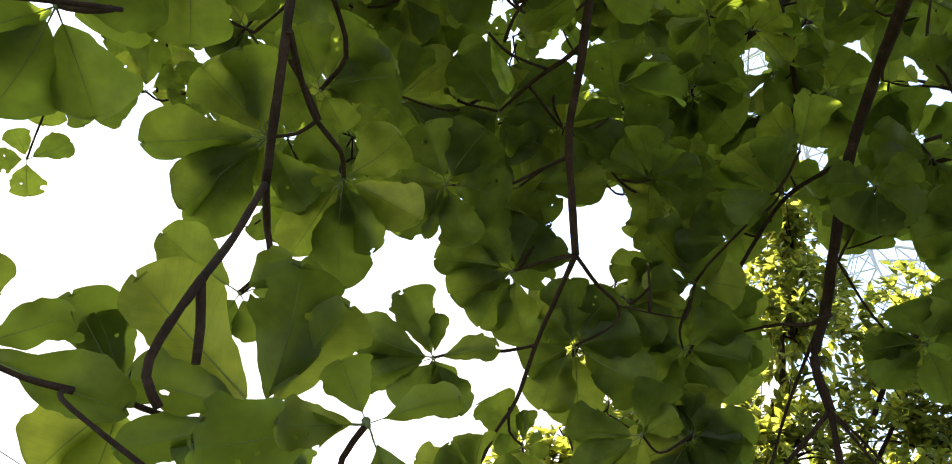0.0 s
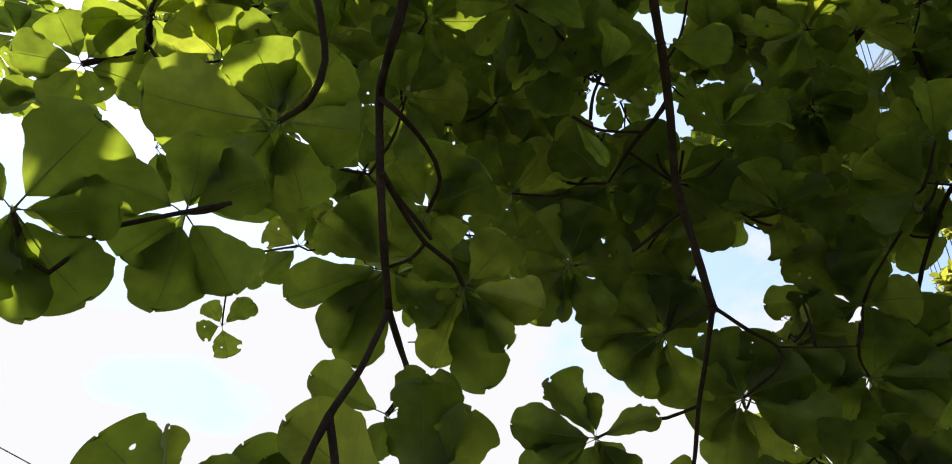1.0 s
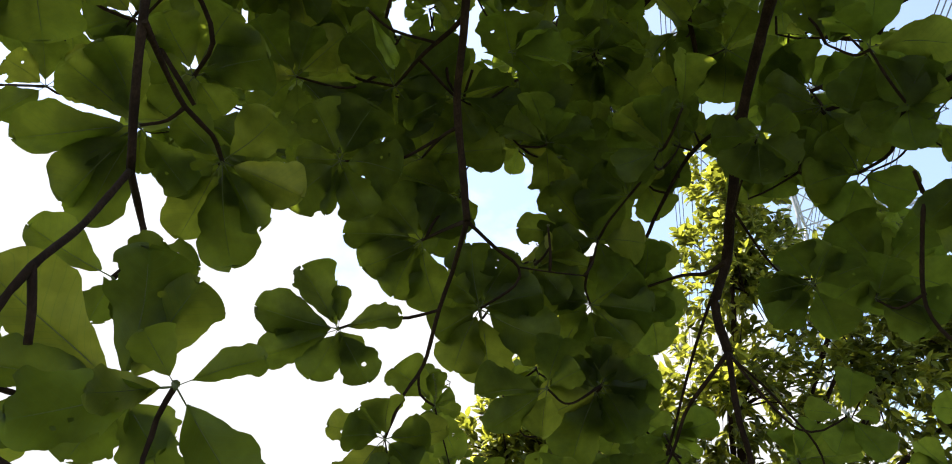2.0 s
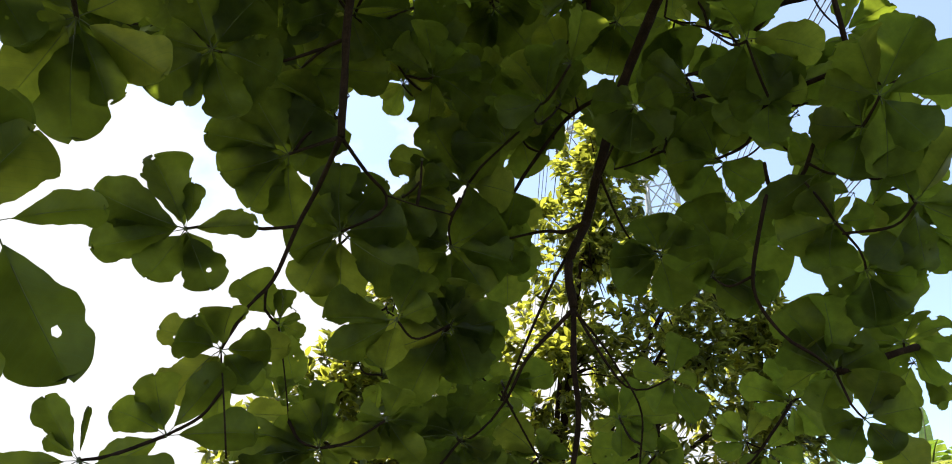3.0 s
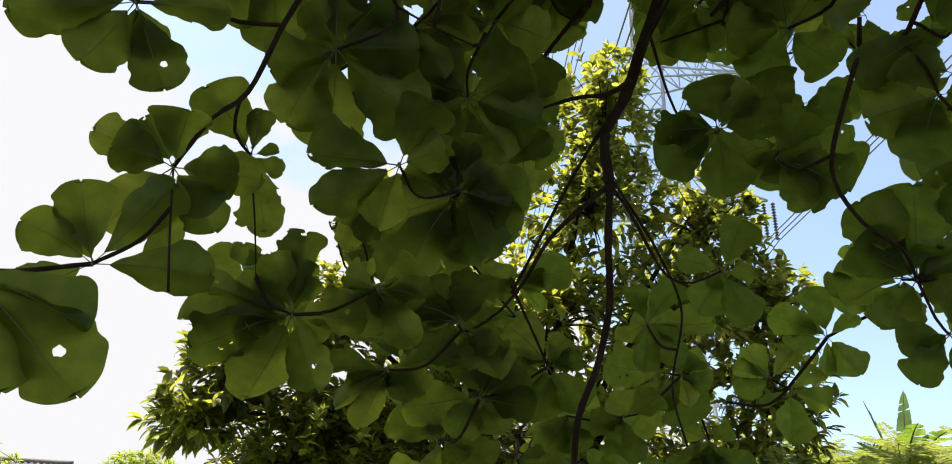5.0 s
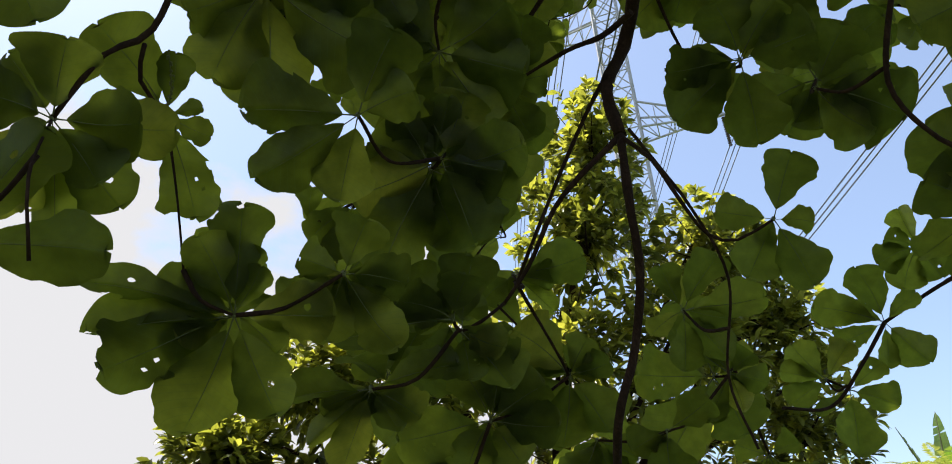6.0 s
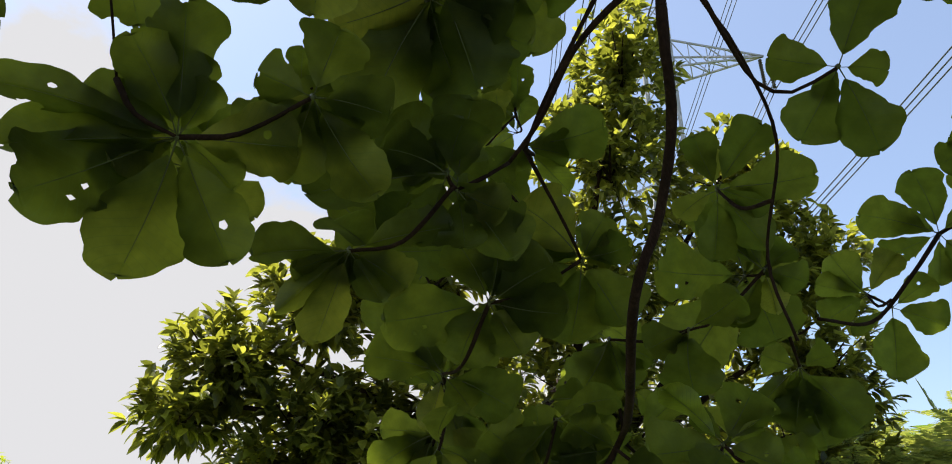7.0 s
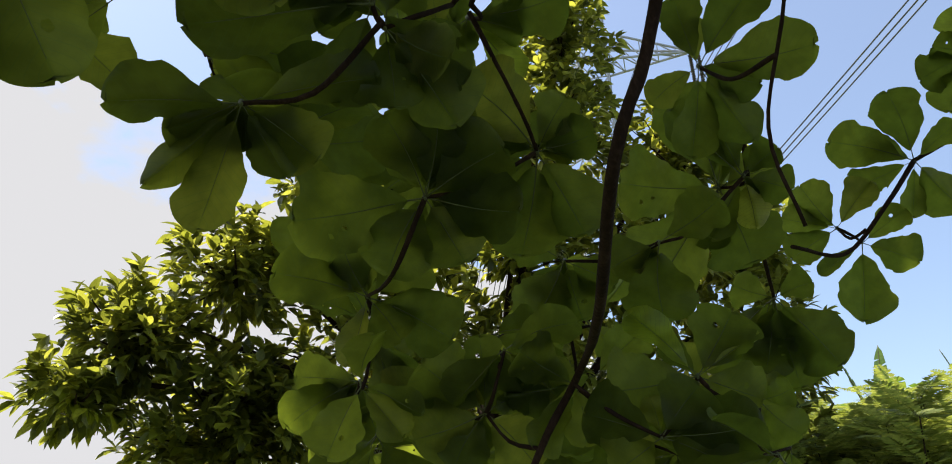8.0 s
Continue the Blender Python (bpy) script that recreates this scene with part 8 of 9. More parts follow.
whorl('LD', (-1.435, 3.376, 4.580), (44, 78), 0.210, [7, 56, 86, 125, 186, 224, 264, 309])
whorl('LD', (-0.968, 3.259, 5.033), (-103, 76), 0.183, [-6, 37, 84, 128, 171, 220, 276, 319])
whorl('LD', (-0.490, 2.602, 4.366), (29, 74), 0.209, [6, 58, 101, 123, 185, 222, 272, 316])
whorl('LD', (0.989, 2.326, 5.323), (-169, 82), 0.223, [-3, 43, 86, 138, 170, 226, 265, 323])
whorl('LD', (1.269, 2.685, 5.675), (88, 76), 0.186, [5, 32, 95, 149, 172, 222, 270, 328])
whorl('LD', (-1.117, 2.613, 4.869), (27, 68), 0.218, [-13, 54, 98, 140, 181, 214, 282, 302])
whorl('LD', (1.371, 3.319, 5.228), (-28, 76), 0.172, [13, 40, 82, 146, 184, 213, 261, 308])
whorl('LD', (-1.090, 2.294, 4.674), (17, 75), 0.215, [12, 39, 80, 135, 187, 228, 264, 328])
whorl('LB', (-0.630, 2.223, 4.488), (-91, 78), 0.207, [13, 52, 86, 126, 170, 227, 271, 315])
whorl('LD', (1.234, 3.187, 4.519), (123, 81), 0.229, [-13, 54, 78, 145, 166, 232, 279, 306])
whorl('LD', (-0.173, 2.811, 5.205), (33, 79), 0.222, [-9, 136, 183, 226, 273, 321])
whorl('LD', (0.497, 3.627, 4.827), (-62, 67), 0.181, [-6, 39, 82, 133, 172, 225, 265, 325])
whorl('LD', (1.635, 3.962, 4.508), (165, 87), 0.177, [0, 37, 81, 140, 180])
whorl('LD', (-1.465, 1.967, 4.611), (-42, 78), 0.229, [8, 47, 95, 143, 174, 237, 267, 329])
whorl('LD', (-0.534, 3.789, 4.896), (71, 73), 0.212, [8, 58, 77, 143, 170, 219, 264, 318])
whorl('LD', (-0.393, 2.505, 4.658), (126, 65), 0.215, [-5, 38, 78, 143, 189, 227, 280, 324])
whorl('LD', (-0.087, 3.142, 4.706), (122, 65), 0.180, [12, 54, 81, 126, 184, 215, 270, 315])
whorl('LD', (-0.403, 3.779, 4.871), (124, 78), 0.208, [-2, 32, 86, 143, 185, 219, 263, 312])
whorl('LD', (1.572, 2.672, 4.942), (-58, 71), 0.217, [-12, 35, 92, 145, 182, 306])
whorl('LD', (1.294, 3.615, 4.614), (146, 69), 0.196, [-14, 51, 90, 134, 191, 239, 274, 324])
whorl('LD', (-0.103, 2.417, 4.988), (-98, 74), 0.177, [8, 49, 95, 134, 180, 226, 274, 307])
whorl('LD', (1.558, 2.198, 5.415), (135, 67), 0.223, [6, 52, 93, 147, 178, 234, 269, 315])
whorl('LD', (2.071, 1.967, 5.148), (66, 75), 0.212, [-8, 47, 79, 132, 185, 236, 276, 316])
whorl('LD', (0.257, 3.222, 4.437), (-99, 72), 0.183, [-3, 47, 90, 148, 194, 223, 276, 322])
whorl('LD', (2.071, 2.784, 4.487), (163, 77), 0.178, [-8, 37, 102, 125, 192, 227, 257, 313])
whorl('LD', (-0.990, 1.972, 5.209), (101, 84), 0.200, [-10, 46, 103, 122, 188, 229, 269, 309])
whorl('LD', (0.970, 2.142, 4.300), (-144, 83), 0.191, [-3, 33, 101, 130, 179, 219, 277, 309])
whorl('LD', (-0.215, 3.212, 4.824), (100, 73), 0.228, [11, 51, 94, 131, 187, 221, 269, 326])
whorl('LD', (1.725, 4.173, 5.465), (-77, 69), 0.224, [10, 34, 88, 145, 186, 226, 257, 315])
whorl('LD', (-1.544, 2.943, 4.801), (146, 64), 0.204, [-4, 43, 82, 267, 319])
whorl('LD', (-0.970, 2.009, 5.689), (28, 80), 0.224, [-7, 59, 85, 146, 175, 219, 276, 327])
whorl('LD', (1.454, 3.975, 5.259), (22, 67), 0.189, [-9, 58, 79, 126, 182, 217, 265, 328])
flower_spike('LB', (0.149, 1.985, 2.364), (0.148, 1.889, 2.423), 3)

# crown added overhead and behind, mostly out of view, to shade the leaves below
g = random.Random(19)
for k in range(1650):
    x, y = g.uniform(-3.3, 3.4), g.uniform(-2.6, 5.7)
    if y < 2.3 and g.random() < (0.62 if x < 0 else 0.85):
        continue
    place = (x, y, max(3.65, 1.9 + 1.38 * (y + 0.2)) + g.uniform(0, 1.3))
    whorl("LB", place, (g.uniform(0, 360), g.uniform(62, 88)), g.uniform(0.17, 0.23), [45 * q + g.uniform(-14, 14) for q in range(8)], True)

# whorls added sunward of the far left sprig to shade it
for k in range(5):
    whorl("LG", (-2.43 + g.uniform(-0.3, 0.3), 2.8 + g.uniform(-0.15, 0.2), 5.75 + g.uniform(-0.2, 0.3)), (g.uniform(0, 360), g.uniform(66, 88)), 0.21, [45 * q for q in range(8)])
# whorls added sunward of the lower LC sprays to shade them
for k in range(5):
    whorl("LC", (0.64 + g.uniform(-0.25, 0.25), 3.22 + g.uniform(-0.2, 0.2), 4.56 + g.uniform(-0.1, 0.4)), (g.uniform(0, 360), g.uniform(66, 88)), 0.21, [45 * q for q in range(8)])


def join_leaves(name, pieces, parent, label=""):
    """All the pieces as one mesh, each a loose island."""
    verts, faces, uvs, mats, base = [], [], [], [], 0
    store = {}
    for mesh, m in pieces:
        if mesh not in store:
            co = np.array([v.co for v in mesh.vertices])
            store[mesh] = (co, [tuple(p.vertices) for p in mesh.polygons], [p.material_index for p in mesh.polygons],
                           [tuple(q.uv) for q in mesh.uv_layers["leaf"].data])
        co, fs, mi, uv = store[mesh]
        a = np.array(m)
        verts.append(co @ a[:3, :3].T + a[:3, 3])
        faces += [tuple(k + base for k in f) for f in fs]
        mats += mi if mesh not in YELLOW else [2 if k == 0 else k for k in mi]
        uvs += uv
        base += len(co)
    me = bpy.data.meshes.new(name)
    me.from_pydata(np.concatenate(verts).tolist(), [], faces)
    me.polygons.foreach_set("material_index", mats)
    me.polygons.foreach_set("use_smooth", [True] * len(faces))
    me.uv_layers.new(name="leaf").data.foreach_set("uv", np.array(uvs).ravel())
    ob = new(name, me)
    ob.parent = parent
    return tagged(ob, label, kind="stuff")


crown = join_leaves("foliage", joined, tree, "dense whorls of broad green leaves, some added overhead for shade")
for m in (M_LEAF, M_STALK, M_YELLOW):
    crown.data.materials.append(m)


# ---- the dense tree behind ----
def lance_mesh(name, width, mat, droop=0.25, fold=0.18):
    """A long pointed leaf, folded along its midrib."""
    bm = bmesh.new()
    uv = bm.loops.layers.uv.new("leaf")
    rows = []
    for s, w in ((0.0, 0.06), (0.22, 0.75), (0.48, 1.0), (0.76, 0.68), (1.0, 0.03)):
        rows.append([((c + 1) / 2, s, bm.verts.new((c * w * width / 2, s, -droop * s * s + fold * width * abs(c) * w))) for c in (-1, 0, 1)])
    for a, b in zip(rows, rows[1:]):
        for k in range(2):
            q = (a[k], a[k + 1], b[k + 1], b[k])
            f = bm.faces.new([p[2] for p in q])
            f.smooth = True
            for loop, p in zip(f.loops, q):
                loop[uv].uv = p[:2]
    me = bpy.data.meshes.new(name)
    bm.to_mesh(me)
    bm.free()
    me.materials.append(mat)
    return me


def leaf_pose(root, way, top, length):
    y = way.normalized()
    z = top - y * top.dot(y)
    z = (z if z.length > 0.01 else Vector((1, 0, 0))).normalized()
    m = Matrix((y.cross(z) * length, y * length, z * length)).transposed().to_4x4()
    m.translation = root
    return m


def lance_tuft(out, mesh, root, way, count, size, g, spread=65):
    """A shoot's end with leaves all round it."""
    side = way.cross(Vector((0.3, 0.5, 0.8))).normalized()
    for i in range(count):
        lean = Matrix.Rotation(radians(g.uniform(20, spread)), 3, side) @ way
        lean = Matrix.Rotation(i * 2.4 + g.uniform(-0.4, 0.4), 3, way) @ lean
        out.append((mesh, leaf_pose(root + way * g.uniform(-0.1, 0.05), lean + Vector((0, 0, g.uniform(-0.5, 0.1))), Vector((g.uniform(-.4, .4), g.uniform(-.4, .4), 1)), size * g.uniform(0.7, 1.2))))


def crowned_tree(label, foot, lean, blobs, mesh, mats, tufts, size, per, seed, trunk_r, name="broadleaf_tree", up=0.55):
    """A tree: trunk, limbs to each lobe of the crown, and shoots of leaves all over the lobes."""
    g = random.Random(seed)
    top = tagged(new(name), label, "tree")
    top.location = foot
    bm = bmesh.new()
    f = Vector(foot)
    hub = Vector(lean) - f
    trunk = smooth_line([(0, 0, -0.1), hub * 0.45 + Vector((0.08, -0.05, 0)), hub], 0.2)
    tube(bm, trunk, trunk_r, trunk_r * 0.55, 12, 0.1)
    part("trunk", bm, M_BARK, top)
    out = []
    blobs = [b if len(b) == 7 else (*b, 1.0) for b in blobs]     # centre, radii, density
    total = sum(b[3] * b[4] + b[4] * b[5] + b[3] * b[5] for b in blobs)
    for x, y, z, rx, ry, rz, thick in blobs:
        c = Vector((x, y, z)) - f
        bm = bmesh.new()
        tube(bm, smooth_line([trunk[len(trunk) * 2 // 3], hub.lerp(c, 0.5) + Vector((0, 0, -0.15)), c + Vector((0, 0, rz * 0.5))], 0.15), trunk_r * 0.4, 0.012, 7, 0.15)
        for _ in range(9):
            d = Vector((g.gauss(0, 1), g.gauss(0, 1), g.gauss(0.3, 1))).normalized()
            e = c + Vector((d.x * rx, d.y * ry, d.z * rz)) * 0.85
            tube(bm, smooth_line([c + Vector((0, 0, -rz * 0.3)), c.lerp(e, 0.5) + Vector((0, 0, -0.06)), e], 0.12), 0.014, 0.004, 5)
        part("limb", bm, M_BARK, top)
        for _ in range(int(thick * tufts * (rx * ry + ry * rz + rx * rz) / total)):
            d = Vector((g.gauss(0, 1), g.gauss(0, 1), g.gauss(0.1, 1))).normalized()
            k = (g.uniform(0.1, 0.6) if g.random() < 0.38 else 0.55 + 0.45 * g.random() ** 0.5) * (1 + 0.22 * noise.noise(d * 2.3 + c))
            p = c + Vector((d.x * rx, d.y * ry, d.z * rz)) * k
            lance_tuft(out, mesh, p, (d + Vector((0, 0, up))).normalized(), per, size, g)
    ob = join_leaves("crown", out, top)
    for m in mats:
        ob.data.materials.append(m)
    return top


LANCE = lance_mesh("lance", 0.46, M_MANGO)
crowned_tree("dense broadleaf tree with glossy pointed leaves, sunlit on its outer shoots", (2.6, 6.9, 0), (2.7, 6.7, 2.8),
             [(3.4, 6.3, 6.2, 0.5, 0.5, 0.8, 0.9), (3.25, 6.4, 5.2, 0.8, 0.6, 0.75, 0.75), (4.55, 6.3, 5.1, 0.6, 0.55, 0.65, 0.75), (5.15, 6.3, 4.35, 0.55, 0.6, 0.5, 0.9),
              (5.15, 6.4, 3.4, 0.7, 0.65, 0.7, 0.8), (4.2, 6.3, 4.1, 0.8, 0.6, 0.75, 0.7), (2.95, 6.5, 4.0, 0.85, 0.6, 0.75, 0.7), (1.25, 6.6, 4.6, 0.4, 0.45, 0.45, 0.5),
              (1.65, 6.6, 3.85, 0.75, 0.6, 0.5, 0.7), (0.75, 6.6, 3.55, 0.5, 0.45, 0.42, 1.2), (0.15, 6.6, 3.0, 0.45, 0.5, 0.36, 1.3), (-0.1, 6.6, 2.6, 0.36, 0.45, 0.22, 1.2),
              (0.9, 6.8, 2.45, 0.8, 0.7, 0.6, 1.7), (1.9, 6.7, 2.9, 1.0, 0.7, 0.75, 0.8), (3.3, 6.6, 2.8, 1.2, 0.7, 0.85, 0.7), (4.9, 6.6, 2.4, 0.9, 0.7, 0.8, 0.8), (2.9, 7.0, 1.6, 2.3, 0.9, 0.8, 1.2)],
             LANCE, [M_MANGO], 5200, 0.125, 9, 11, 0.13)

LEAF_DOME = lance_mesh("lance", 0.26, M_DOME, droop=0.5)
crowned_tree("rounded young mango tree with bright drooping leaves", (-2.2, 25.0, 0), (-2.2, 25.0, 1.9),
             [(-2.2, 25.0, 2.85, 1.75, 1.7, 1.75), (-2.9, 24.3, 2.6, 1.0, 0.9, 1.1), (-1.4, 24.4, 2.6, 1.0, 0.9, 1.1)],
             LEAF_DOME, [M_DOME], 3000, 0.2, 10, 23, 0.14, up=-0.25)
crowned_tree("sparse small tree with narrow leaves beside the house", (-5.0, 19.3, 0), (-5.0, 19.3, 2.4),
             [(-5.0, 19.3, 3.3, 0.8, 0.7, 0.9), (-5.7, 19.6, 3.7, 0.6, 0.5, 0.7), (-4.3, 19.2, 3.0, 0.6, 0.6, 0.6)],
             LEAF_DOME, [M_DOME], 130, 0.2, 7, 29, 0.07)
crowned_tree("low broadleaf shrub behind the bananas", (8.4, 11.4, 0), (8.4, 11.4, 1.2),
             [(8.4, 11.4, 2.0, 1.3, 1.0, 1.1), (6.6, 12.2, 1.9, 1.2, 1.0, 1.1), (12.6, 9.4, 1.9, 1.2, 1.0, 1.0)],
             LANCE, [M_MANGO], 420, 0.2, 9, 37, 0.08)


# ---- feathery bushes ----
def frond_mesh(seed, pairs=15):
    """A feather leaf one long: a bent stem with two rows of narrow leaflets."""
    g = random.Random(seed)
    bm = bmesh.new()
    uv = bm.loops.layers.uv.new("leaf")
    line = [Vector((0.05 * math.sin(2.5 * s), s, -0.3 * s * s)) for s in (0, 0.25, 0.5, 0.75, 1.0)]
    tube(bm, line, 0.008, 0.003, 4)
    for i in range(pairs):
        s = 0.12 + 0.86 * i / (pairs - 1)
        p = Vector((0.05 * math.sin(2.5 * s), s, -0.3 * s * s))
        size = 0.26 * math.sin(math.pi * (0.14 + 0.8 * s)) + 0.03
        for side in (-1, 1):
            way = Vector((side * 0.9, 0.45 + g.uniform(-0.1, 0.1), -0.25 + g.uniform(-0.15, 0.1))).normalized()
            wide = Vector((-way.y * side, way.x * side, 0)).normalized() * 0.028
            v = [bm.verts.new(q) for q in (p, p + way * size * 0.5 + wide, p + way * size, p + way * size * 0.5 - wide)]
            f = bm.faces.new(v)
            for loop, c in zip(f.loops, ((0.5, 0), (1, 0.5), (0.5, 1), (0, 0.5))):
                loop[uv].uv = c
    me = bpy.data.meshes.new("frond")
    bm.to_mesh(me)
    bm.free()
    me.materials.append(M_FERN)
    return me


FRONDS = [frond_mesh(k) for k in (1, 2, 3)]


def feather_bush(foot, top, spread, stems, seed):
    """A bush of thin upright stems that carry feather leaves."""
    g = random.Random(seed)
    ob = tagged(new("feathery_bush"), "bright green bush with fine feathery leaves", "bush", "feathery bushes")
    ob.location = foot
    out = []
    for _ in range(stems):
        a, r = g.uniform(0, 6.28), spread * g.random() ** 0.5
        tip = Vector((r * math.cos(a), r * math.sin(a), top * g.uniform(0.62, 1.0)))
        low = Vector((tip.x * 0.35, tip.y * 0.35, 0))
        line = smooth_line([low, low.lerp(tip, 0.5) + Vector((0, 0, 0.2)), tip], 0.15)
        bm = bmesh.new()
        tube(bm, line, 0.02, 0.004, 5)
        part("stem", bm, M_BARK, ob)
        for i, q in enumerate(line[len(line) // 4:]):
            for k in range(7):
                b = g.uniform(0, 6.28)
                out.append((g.choice(FRONDS), leaf_pose(q, Vector((math.cos(b), math.sin(b), g.uniform(0.0, 0.9))), Vector((0, 0, 1)), g.uniform(0.25, 0.45))))
    f = join_leaves("fronds", out, ob)
    f.data.materials.append(M_FERN)


feather_bush((5.2, 5.5, 0), 2.7, 0.6, 18, 9)
feather_bush((5.9, 5.7, 0), 2.75, 0.6, 18, 12)
feather_bush((6.7, 8.3, 0), 3.55, 0.9, 26, 3)
feather_bush((8.0, 7.7, 0), 3.4, 1.0, 28, 4)
feather_bush((6.9, 7.1, 0), 3.2, 0.7, 20, 8)
feather_bush((7.7, 6.2, 0), 3.1, 0.8, 20, 5)
feather_bush((9.4, 6.8, 0), 3.5, 0.9, 22, 6)


# ---- banana plants ----
def banana_leaf(bm, root, way, length, width, g, droop=0.30):
    """A long arching blade with a stout midrib, torn along its side veins."""
    uv = bm.loops.layers.uv.verify()
    flat = Vector((way.x, way.y, 0)).normalized()
    side = Vector((-flat.y, flat.x, 0))
    line = []
    for i in range(15):
        s = i / 14
        line.append(root + way * length * s + flat * length * 0.73 * droop * s * s - Vector((0, 0, 1)) * length * droop * s ** 2.4)
    tube(bm, line, 0.03, 0.006, 6, mat=1)
    for sgn in (-1, 1):
        for i in range(2, 14):
            a, b = line[i], line[min(i + 1, 14)]
            wa, wb = [width * math.sin(math.pi * min(1, 0.06 + 0.94 * k / 14)) ** 0.6 for k in (i, i + 1)]
            tear = g.uniform(0.0, 0.18) if g.random() < 0.55 else 0.0
            b2 = a.lerp(b, 1 - tear)
            lift = Vector((0, 0, g.uniform(-0.02, 0.16)))
            v = [bm.verts.new(q) for q in (a, b, b2 + side * sgn * wb + lift * wb * 2, a + side * sgn * wa + lift * wa * 2)]
            f = bm.faces.new(v if sgn > 0 else v[::-1])
            cs = [(0.5, i / 14), (0.5, (i + 1) / 14), (0.5 + sgn * 0.5, (i + 1) / 14), (0.5 + sgn * 0.5, i / 14)]
            for loop, c in zip(f.loops, cs if sgn > 0 else cs[::-1]):
                loop[uv].uv = c


def banana_plant(foot, tall, seed, count):
    g = random.Random(seed)
    ob = tagged(new("banana_plant"), "banana plant with torn upright green leaves", "banana plant", "banana plants")
    ob.location = foot
    bm = bmesh.new()
    tube(bm, smooth_line([(0, 0, -0.05), (0.03, 0.02, tall * 0.5), (0, 0, tall)], 0.2), 0.11, 0.06, 10, 0.08)
    part("stem", bm, M_STALK, ob)
    for i in range(count):
        a = i * 2.4 + g.uniform(-0.3, 0.3)
        rise = g.uniform(0.7, 2.0) if i > 1 else (7.0, 4.0)[i]
        way = Vector((math.cos(a), math.sin(a), rise)).normalized()
        bm = bmesh.new()
        bm.loops.layers.uv.new("leaf")
        banana_leaf(bm, Vector((0, 0, tall * 0.95)), way, g.uniform(1.3, 1.75), g.uniform(0.16, 0.22) if i < 2 else g.uniform(0.22, 0.3), g, 0.02 if i < 2 else 0.30)
        part("leaf", bm, (M_BANANA, M_STALK), ob)


banana_plant((10.3, 9.6, 0), 3.35, 1, 8)
banana_plant((11.5, 8.7, 0), 3.2, 2, 8)
banana_plant((9.6, 10.9, 0), 3.3, 3, 7)
banana_plant((12.4, 7.6, 0), 3.4, 4, 7)


# ---- the house ----
def house(corner, along, length, deep, eave, ridge):
    """A plain gabled house; corner is the ridge's near end on the ground, along the ridge's way."""
    ob = tagged(new("house"), "small pale house with a weathered grey tiled gable roof", "house")
    u = Vector((along[0], along[1], 0)).normalized()
    m = Matrix((u, Vector((-u.y, u.x, 0)), Vector((0, 0, 1)))).transposed().to_4x4()
    m.translation = Vector(corner)
    ob.matrix_world = m
    half = deep / 2
    for name, lo, hi in (("front_wall", (0.4, half - 0.6, 0), (length - 0.4, half - 0.42, eave)), ("rear_wall", (0.4, -half + 0.42, 0), (length - 0.4, -half + 0.6, eave)),
                         ("side_wall", (0.4, -half + 0.6, 0), (0.58, half - 0.6, eave)), ("side_wall", (length - 0.58, -half + 0.6, 0), (length - 0.4, half - 0.6, eave))):
        bm = bmesh.new()
        box(bm, lo, hi)
        part(name, bm, M_PLASTER, ob)
    for x in (0.42, length - 0.56):
        bm = bmesh.new()
        v = [bm.verts.new(q) for q in ((x, -half + 0.6, eave), (x, half - 0.6, eave), (x, 0, ridge - 0.12), (x + 0.14, -half + 0.6, eave), (x + 0.14, half - 0.6, eave), (x + 0.14, 0, ridge - 0.12))]
        for q in ((0, 1, 2), (5, 4, 3), (0, 3, 4, 1), (1, 4, 5, 2), (2, 5, 3, 0)):
            bm.faces.new([v[k] for k in q])
        part("gable", bm, M_PLASTER, ob)
    for sgn in (-1, 1):
        rows, cols = 11, 42                        # overlapping courses of rolled tiles
        for i in range(rows):
            bm = bmesh.new()
            a, b = i / rows, (i + 1.12) / rows
            line = []
            for k in range(cols * 4 + 1):
                x = length * k / (cols * 4)
                roll = 0.035 * (1 + math.cos(2 * math.pi * k / 4))
                line.append([bm.verts.new((x, sgn * half * s, ridge - (ridge - eave + 0.35) * s + roll + up)) for s, up in ((a, 0.0), (b, 0.045), (b, 0.0))])
            for p, q in zip(line, line[1:]):
                for j in range(2):
                    f = bm.faces.new((p[j], p[j + 1], q[j + 1], q[j]) if sgn < 0 else (p[j], q[j], q[j + 1], p[j + 1]))
                    f.smooth = j == 0
            part("tile_course", bm, M_TILE, ob)
        for x in (-0.03, length):
            bm = bmesh.new()
            bar(bm, (x + 0.015, 0, ridge - 0.03), (x + 0.015, sgn * half * 1.02, eave - 0.38), 0.045)
            part("bargeboard", bm, M_PAINT, ob, "white painted bargeboard")
    bm = bmesh.new()
    tube(bm, [Vector((x, 0, ridge + 0.07)) for x in np.linspace(-0.05, length + 0.05, 30)], 0.11, 0.11, 8, 0.1)
    part("ridge_cap", bm, M_TILE, ob)
    for x in (2.0, 5.5):
        w = bmesh.new()
        box(w, (x, half - 0.42, 1.0), (x + 1.2, half - 0.38, 2.2))
        win = part("window", w, M_PAINT, ob)
        w = bmesh.new()
        box(w, (x + 0.08, half - 0.38, 1.08), (x + 1.12, half - 0.372, 2.12))
        part("pane", w, M_PANE, win)


house((-5.5, 33.7, 0), (-0.97, 0.25), 10.0, 7.6, 3.2, 4.95)


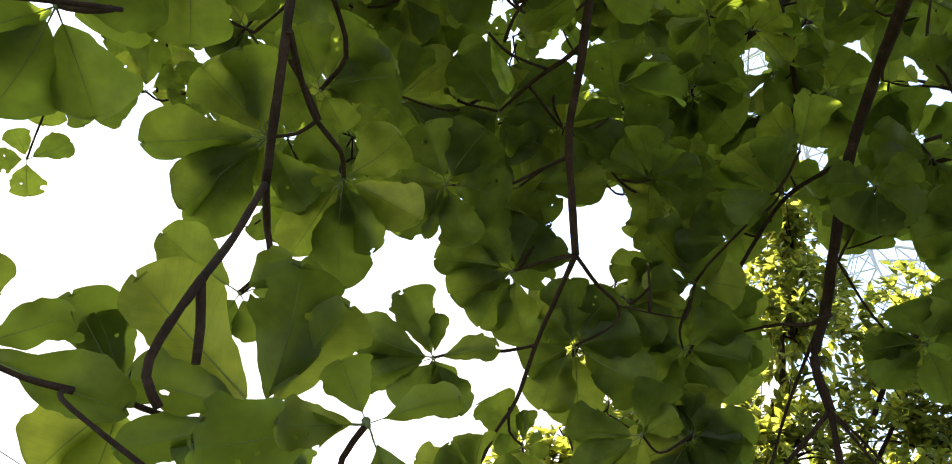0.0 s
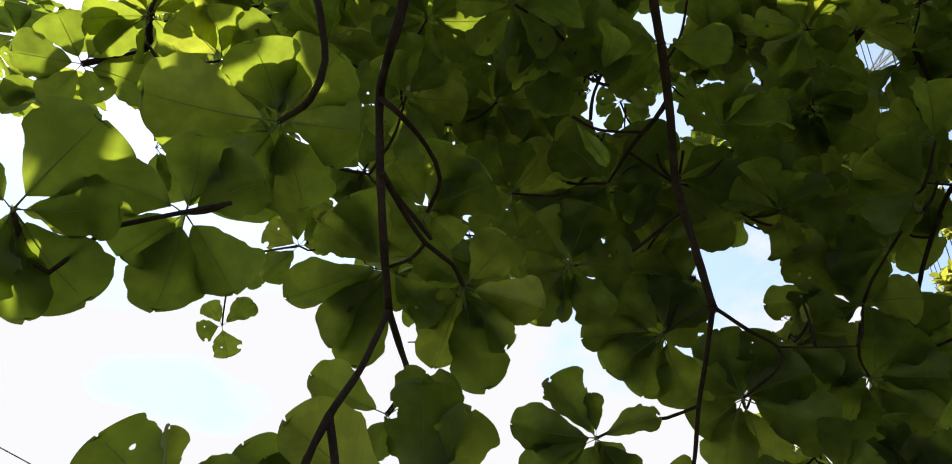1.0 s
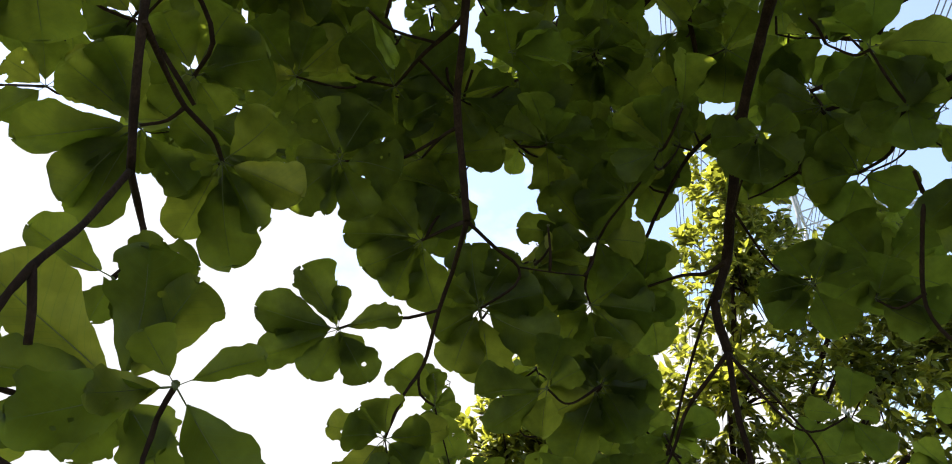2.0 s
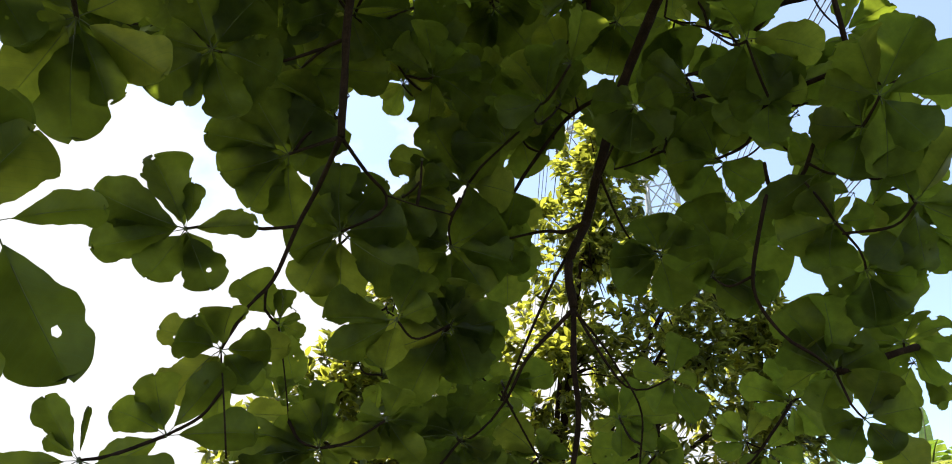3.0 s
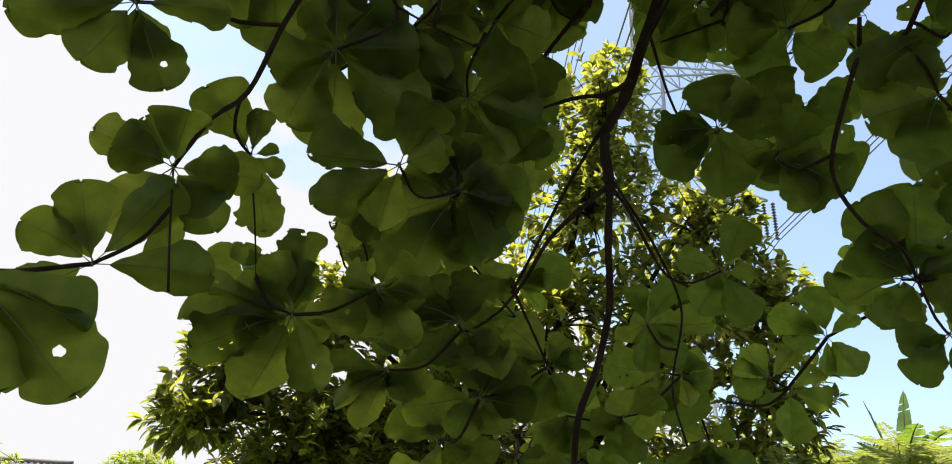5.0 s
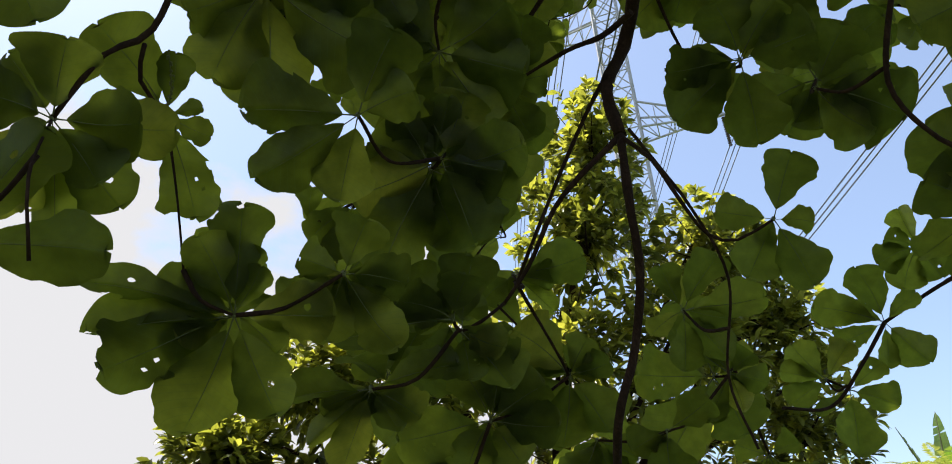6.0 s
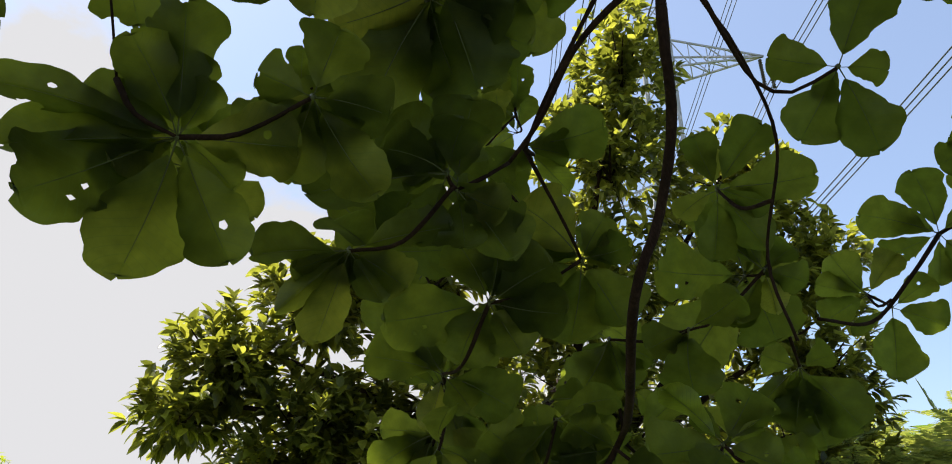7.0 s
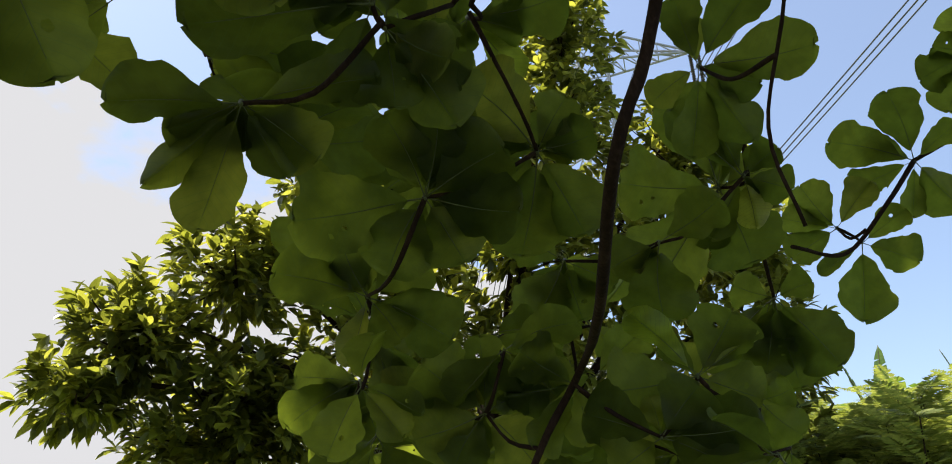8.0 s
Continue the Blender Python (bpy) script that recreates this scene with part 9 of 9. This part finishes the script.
# ---- the power line ----
def pylon(foot, arm_way, levels, reach, tall):
    """A lattice tower: four tapering legs, crossed braces, tapered crossarms and strings of insulators."""
    ob = tagged(new("pylon"), "tall galvanised steel lattice transmission tower", "pylon")
    u = Vector((arm_way[0], arm_way[1], 0)).normalized()
    m = Matrix((u, Vector((-u.y, u.x, 0)), Vector((0, 0, 1)))).transposed().to_4x4()
    m.translation = Vector(foot)
    ob.matrix_world = m

    def half(z):
        return 2.4 + (0.62 - 2.4) * min(1, z / 17) if z < 17 else (0.62 if z < tall - 5 else 0.62 * max(0.08, (tall - z) / 5))
    zs = [0, 3.4, 6.6, 9.6, 12.4, 15, 17] + [17 + 1.75 * k for k in range(1, 200) if 17 + 1.75 * k < tall - 5] + [tall - 5, tall - 3.2, tall - 1.6, tall - 0.2]
    for sx, sy in ((-1, -1), (1, -1), (1, 1), (-1, 1)):
        bm = bmesh.new()
        tube(bm, [Vector((sx * half(z), sy * half(z), z)) for z in zs], 0.065, 0.065, 4)
        part("leg", bm, M_STEEL, ob)
    for (ax, ay), (bx, by) in (((-1, -1), (1, -1)), ((1, -1), (1, 1)), ((1, 1), (-1, 1)), ((-1, 1), (-1, -1))):
        bm = bmesh.new()
        for a, b in zip(zs, zs[1:]):
            p, q = half(a), half(b)
            bar(bm, (ax * p, ay * p, a), (bx * q, by * q, b), 0.022)
            bar(bm, (bx * p, by * p, a), (ax * q, ay * q, b), 0.022)
            bar(bm, (ax * q, ay * q, b), (bx * q, by * q, b), 0.022)
        part("bracing", bm, M_STEEL, ob)
    tips = []
    for z in levels:
        for side in (-1, 1):
            bm = bmesh.new()
            tip = Vector((side * reach, 0, z))
            w = half(z)
            for sy in (-1, 1):
                low, high = Vector((side * w, sy * w, z)), Vector((side * w, sy * w, z + 1.5))
                bar(bm, low, tip, 0.036)
                bar(bm, high, tip, 0.036)
                for k in range(1, 5):
                    s = k / 5
                    bar(bm, low.lerp(tip, s), high.lerp(tip, s), 0.02)
                    bar(bm, low.lerp(tip, s), high.lerp(tip, s - 0.2), 0.02)
            for k in range(0, 5):
                s = k / 5
                bar(bm, Vector((side * w, -w, z)).lerp(tip, s), Vector((side * w, w, z)).lerp(tip, s), 0.02)
                bar(bm, Vector((side * w, -w, z)).lerp(tip, s), Vector((side * w, w, z)).lerp(tip, s + 0.2), 0.02)
            tagged(part("crossarm", bm, M_STEEL, ob), kind="stuff")
            for off in (-0.17, 0.17):
                bm = bmesh.new()
                for k in range(13):
                    q = tip + Vector((off, 0, -0.12 - 0.125 * k))
                    tube(bm, [q, q - Vector((0, 0, 0.03)), q - Vector((0, 0, 0.06)), q - Vector((0, 0, 0.125))], 0.035, 0.025, 8)
                    tube(bm, [q - Vector((0, 0, 0.04)), q - Vector((0, 0, 0.07))], 0.07, 0.09, 8)
                part("insulator", bm, M_GLASS, ob, "dark ribbed insulator string")
            tips.append(m @ (tip - Vector((0, 0, 1.75))))
    return tips


def wire(a, b, sag, r, name="power_line", label="thin grey overhead conductor wire"):
    """A hanging wire between two places."""
    a, b = Vector(a), Vector(b)
    bm = bmesh.new()
    tube(bm, [a.lerp(b, k / 40) - Vector((0, 0, sag * 4 * (k / 40) * (1 - k / 40))) for k in range(41)], r, r, 5)
    tagged(part(name, bm, M_WIRE), label, "wire", "overhead wires")


LINE_WAY = Vector((-0.29, -0.95, 0)).normalized()
tips = pylon((15.1, 23.5, 0), (0.80, -0.60), (15.85, 22.2, 29.3), 4.3, 38.0)
for p in tips:
    for off in (-0.22, 0.0, 0.22):
        side = Vector((LINE_WAY.y, -LINE_WAY.x, 0)) * off
        wire(p + side, p + side + LINE_WAY * 150 + Vector((0, 0, 6)), 3.0, 0.022)
        wire(p + side, p + side - LINE_WAY * 190 + Vector((0, 0, -4)), 5.0, 0.022)
wire((-14.0, -10.0, 8.9), (-7.0, 33.6, 4.75), 0.25, 0.012, "service_cable", "thin dark service cable strung to the house")
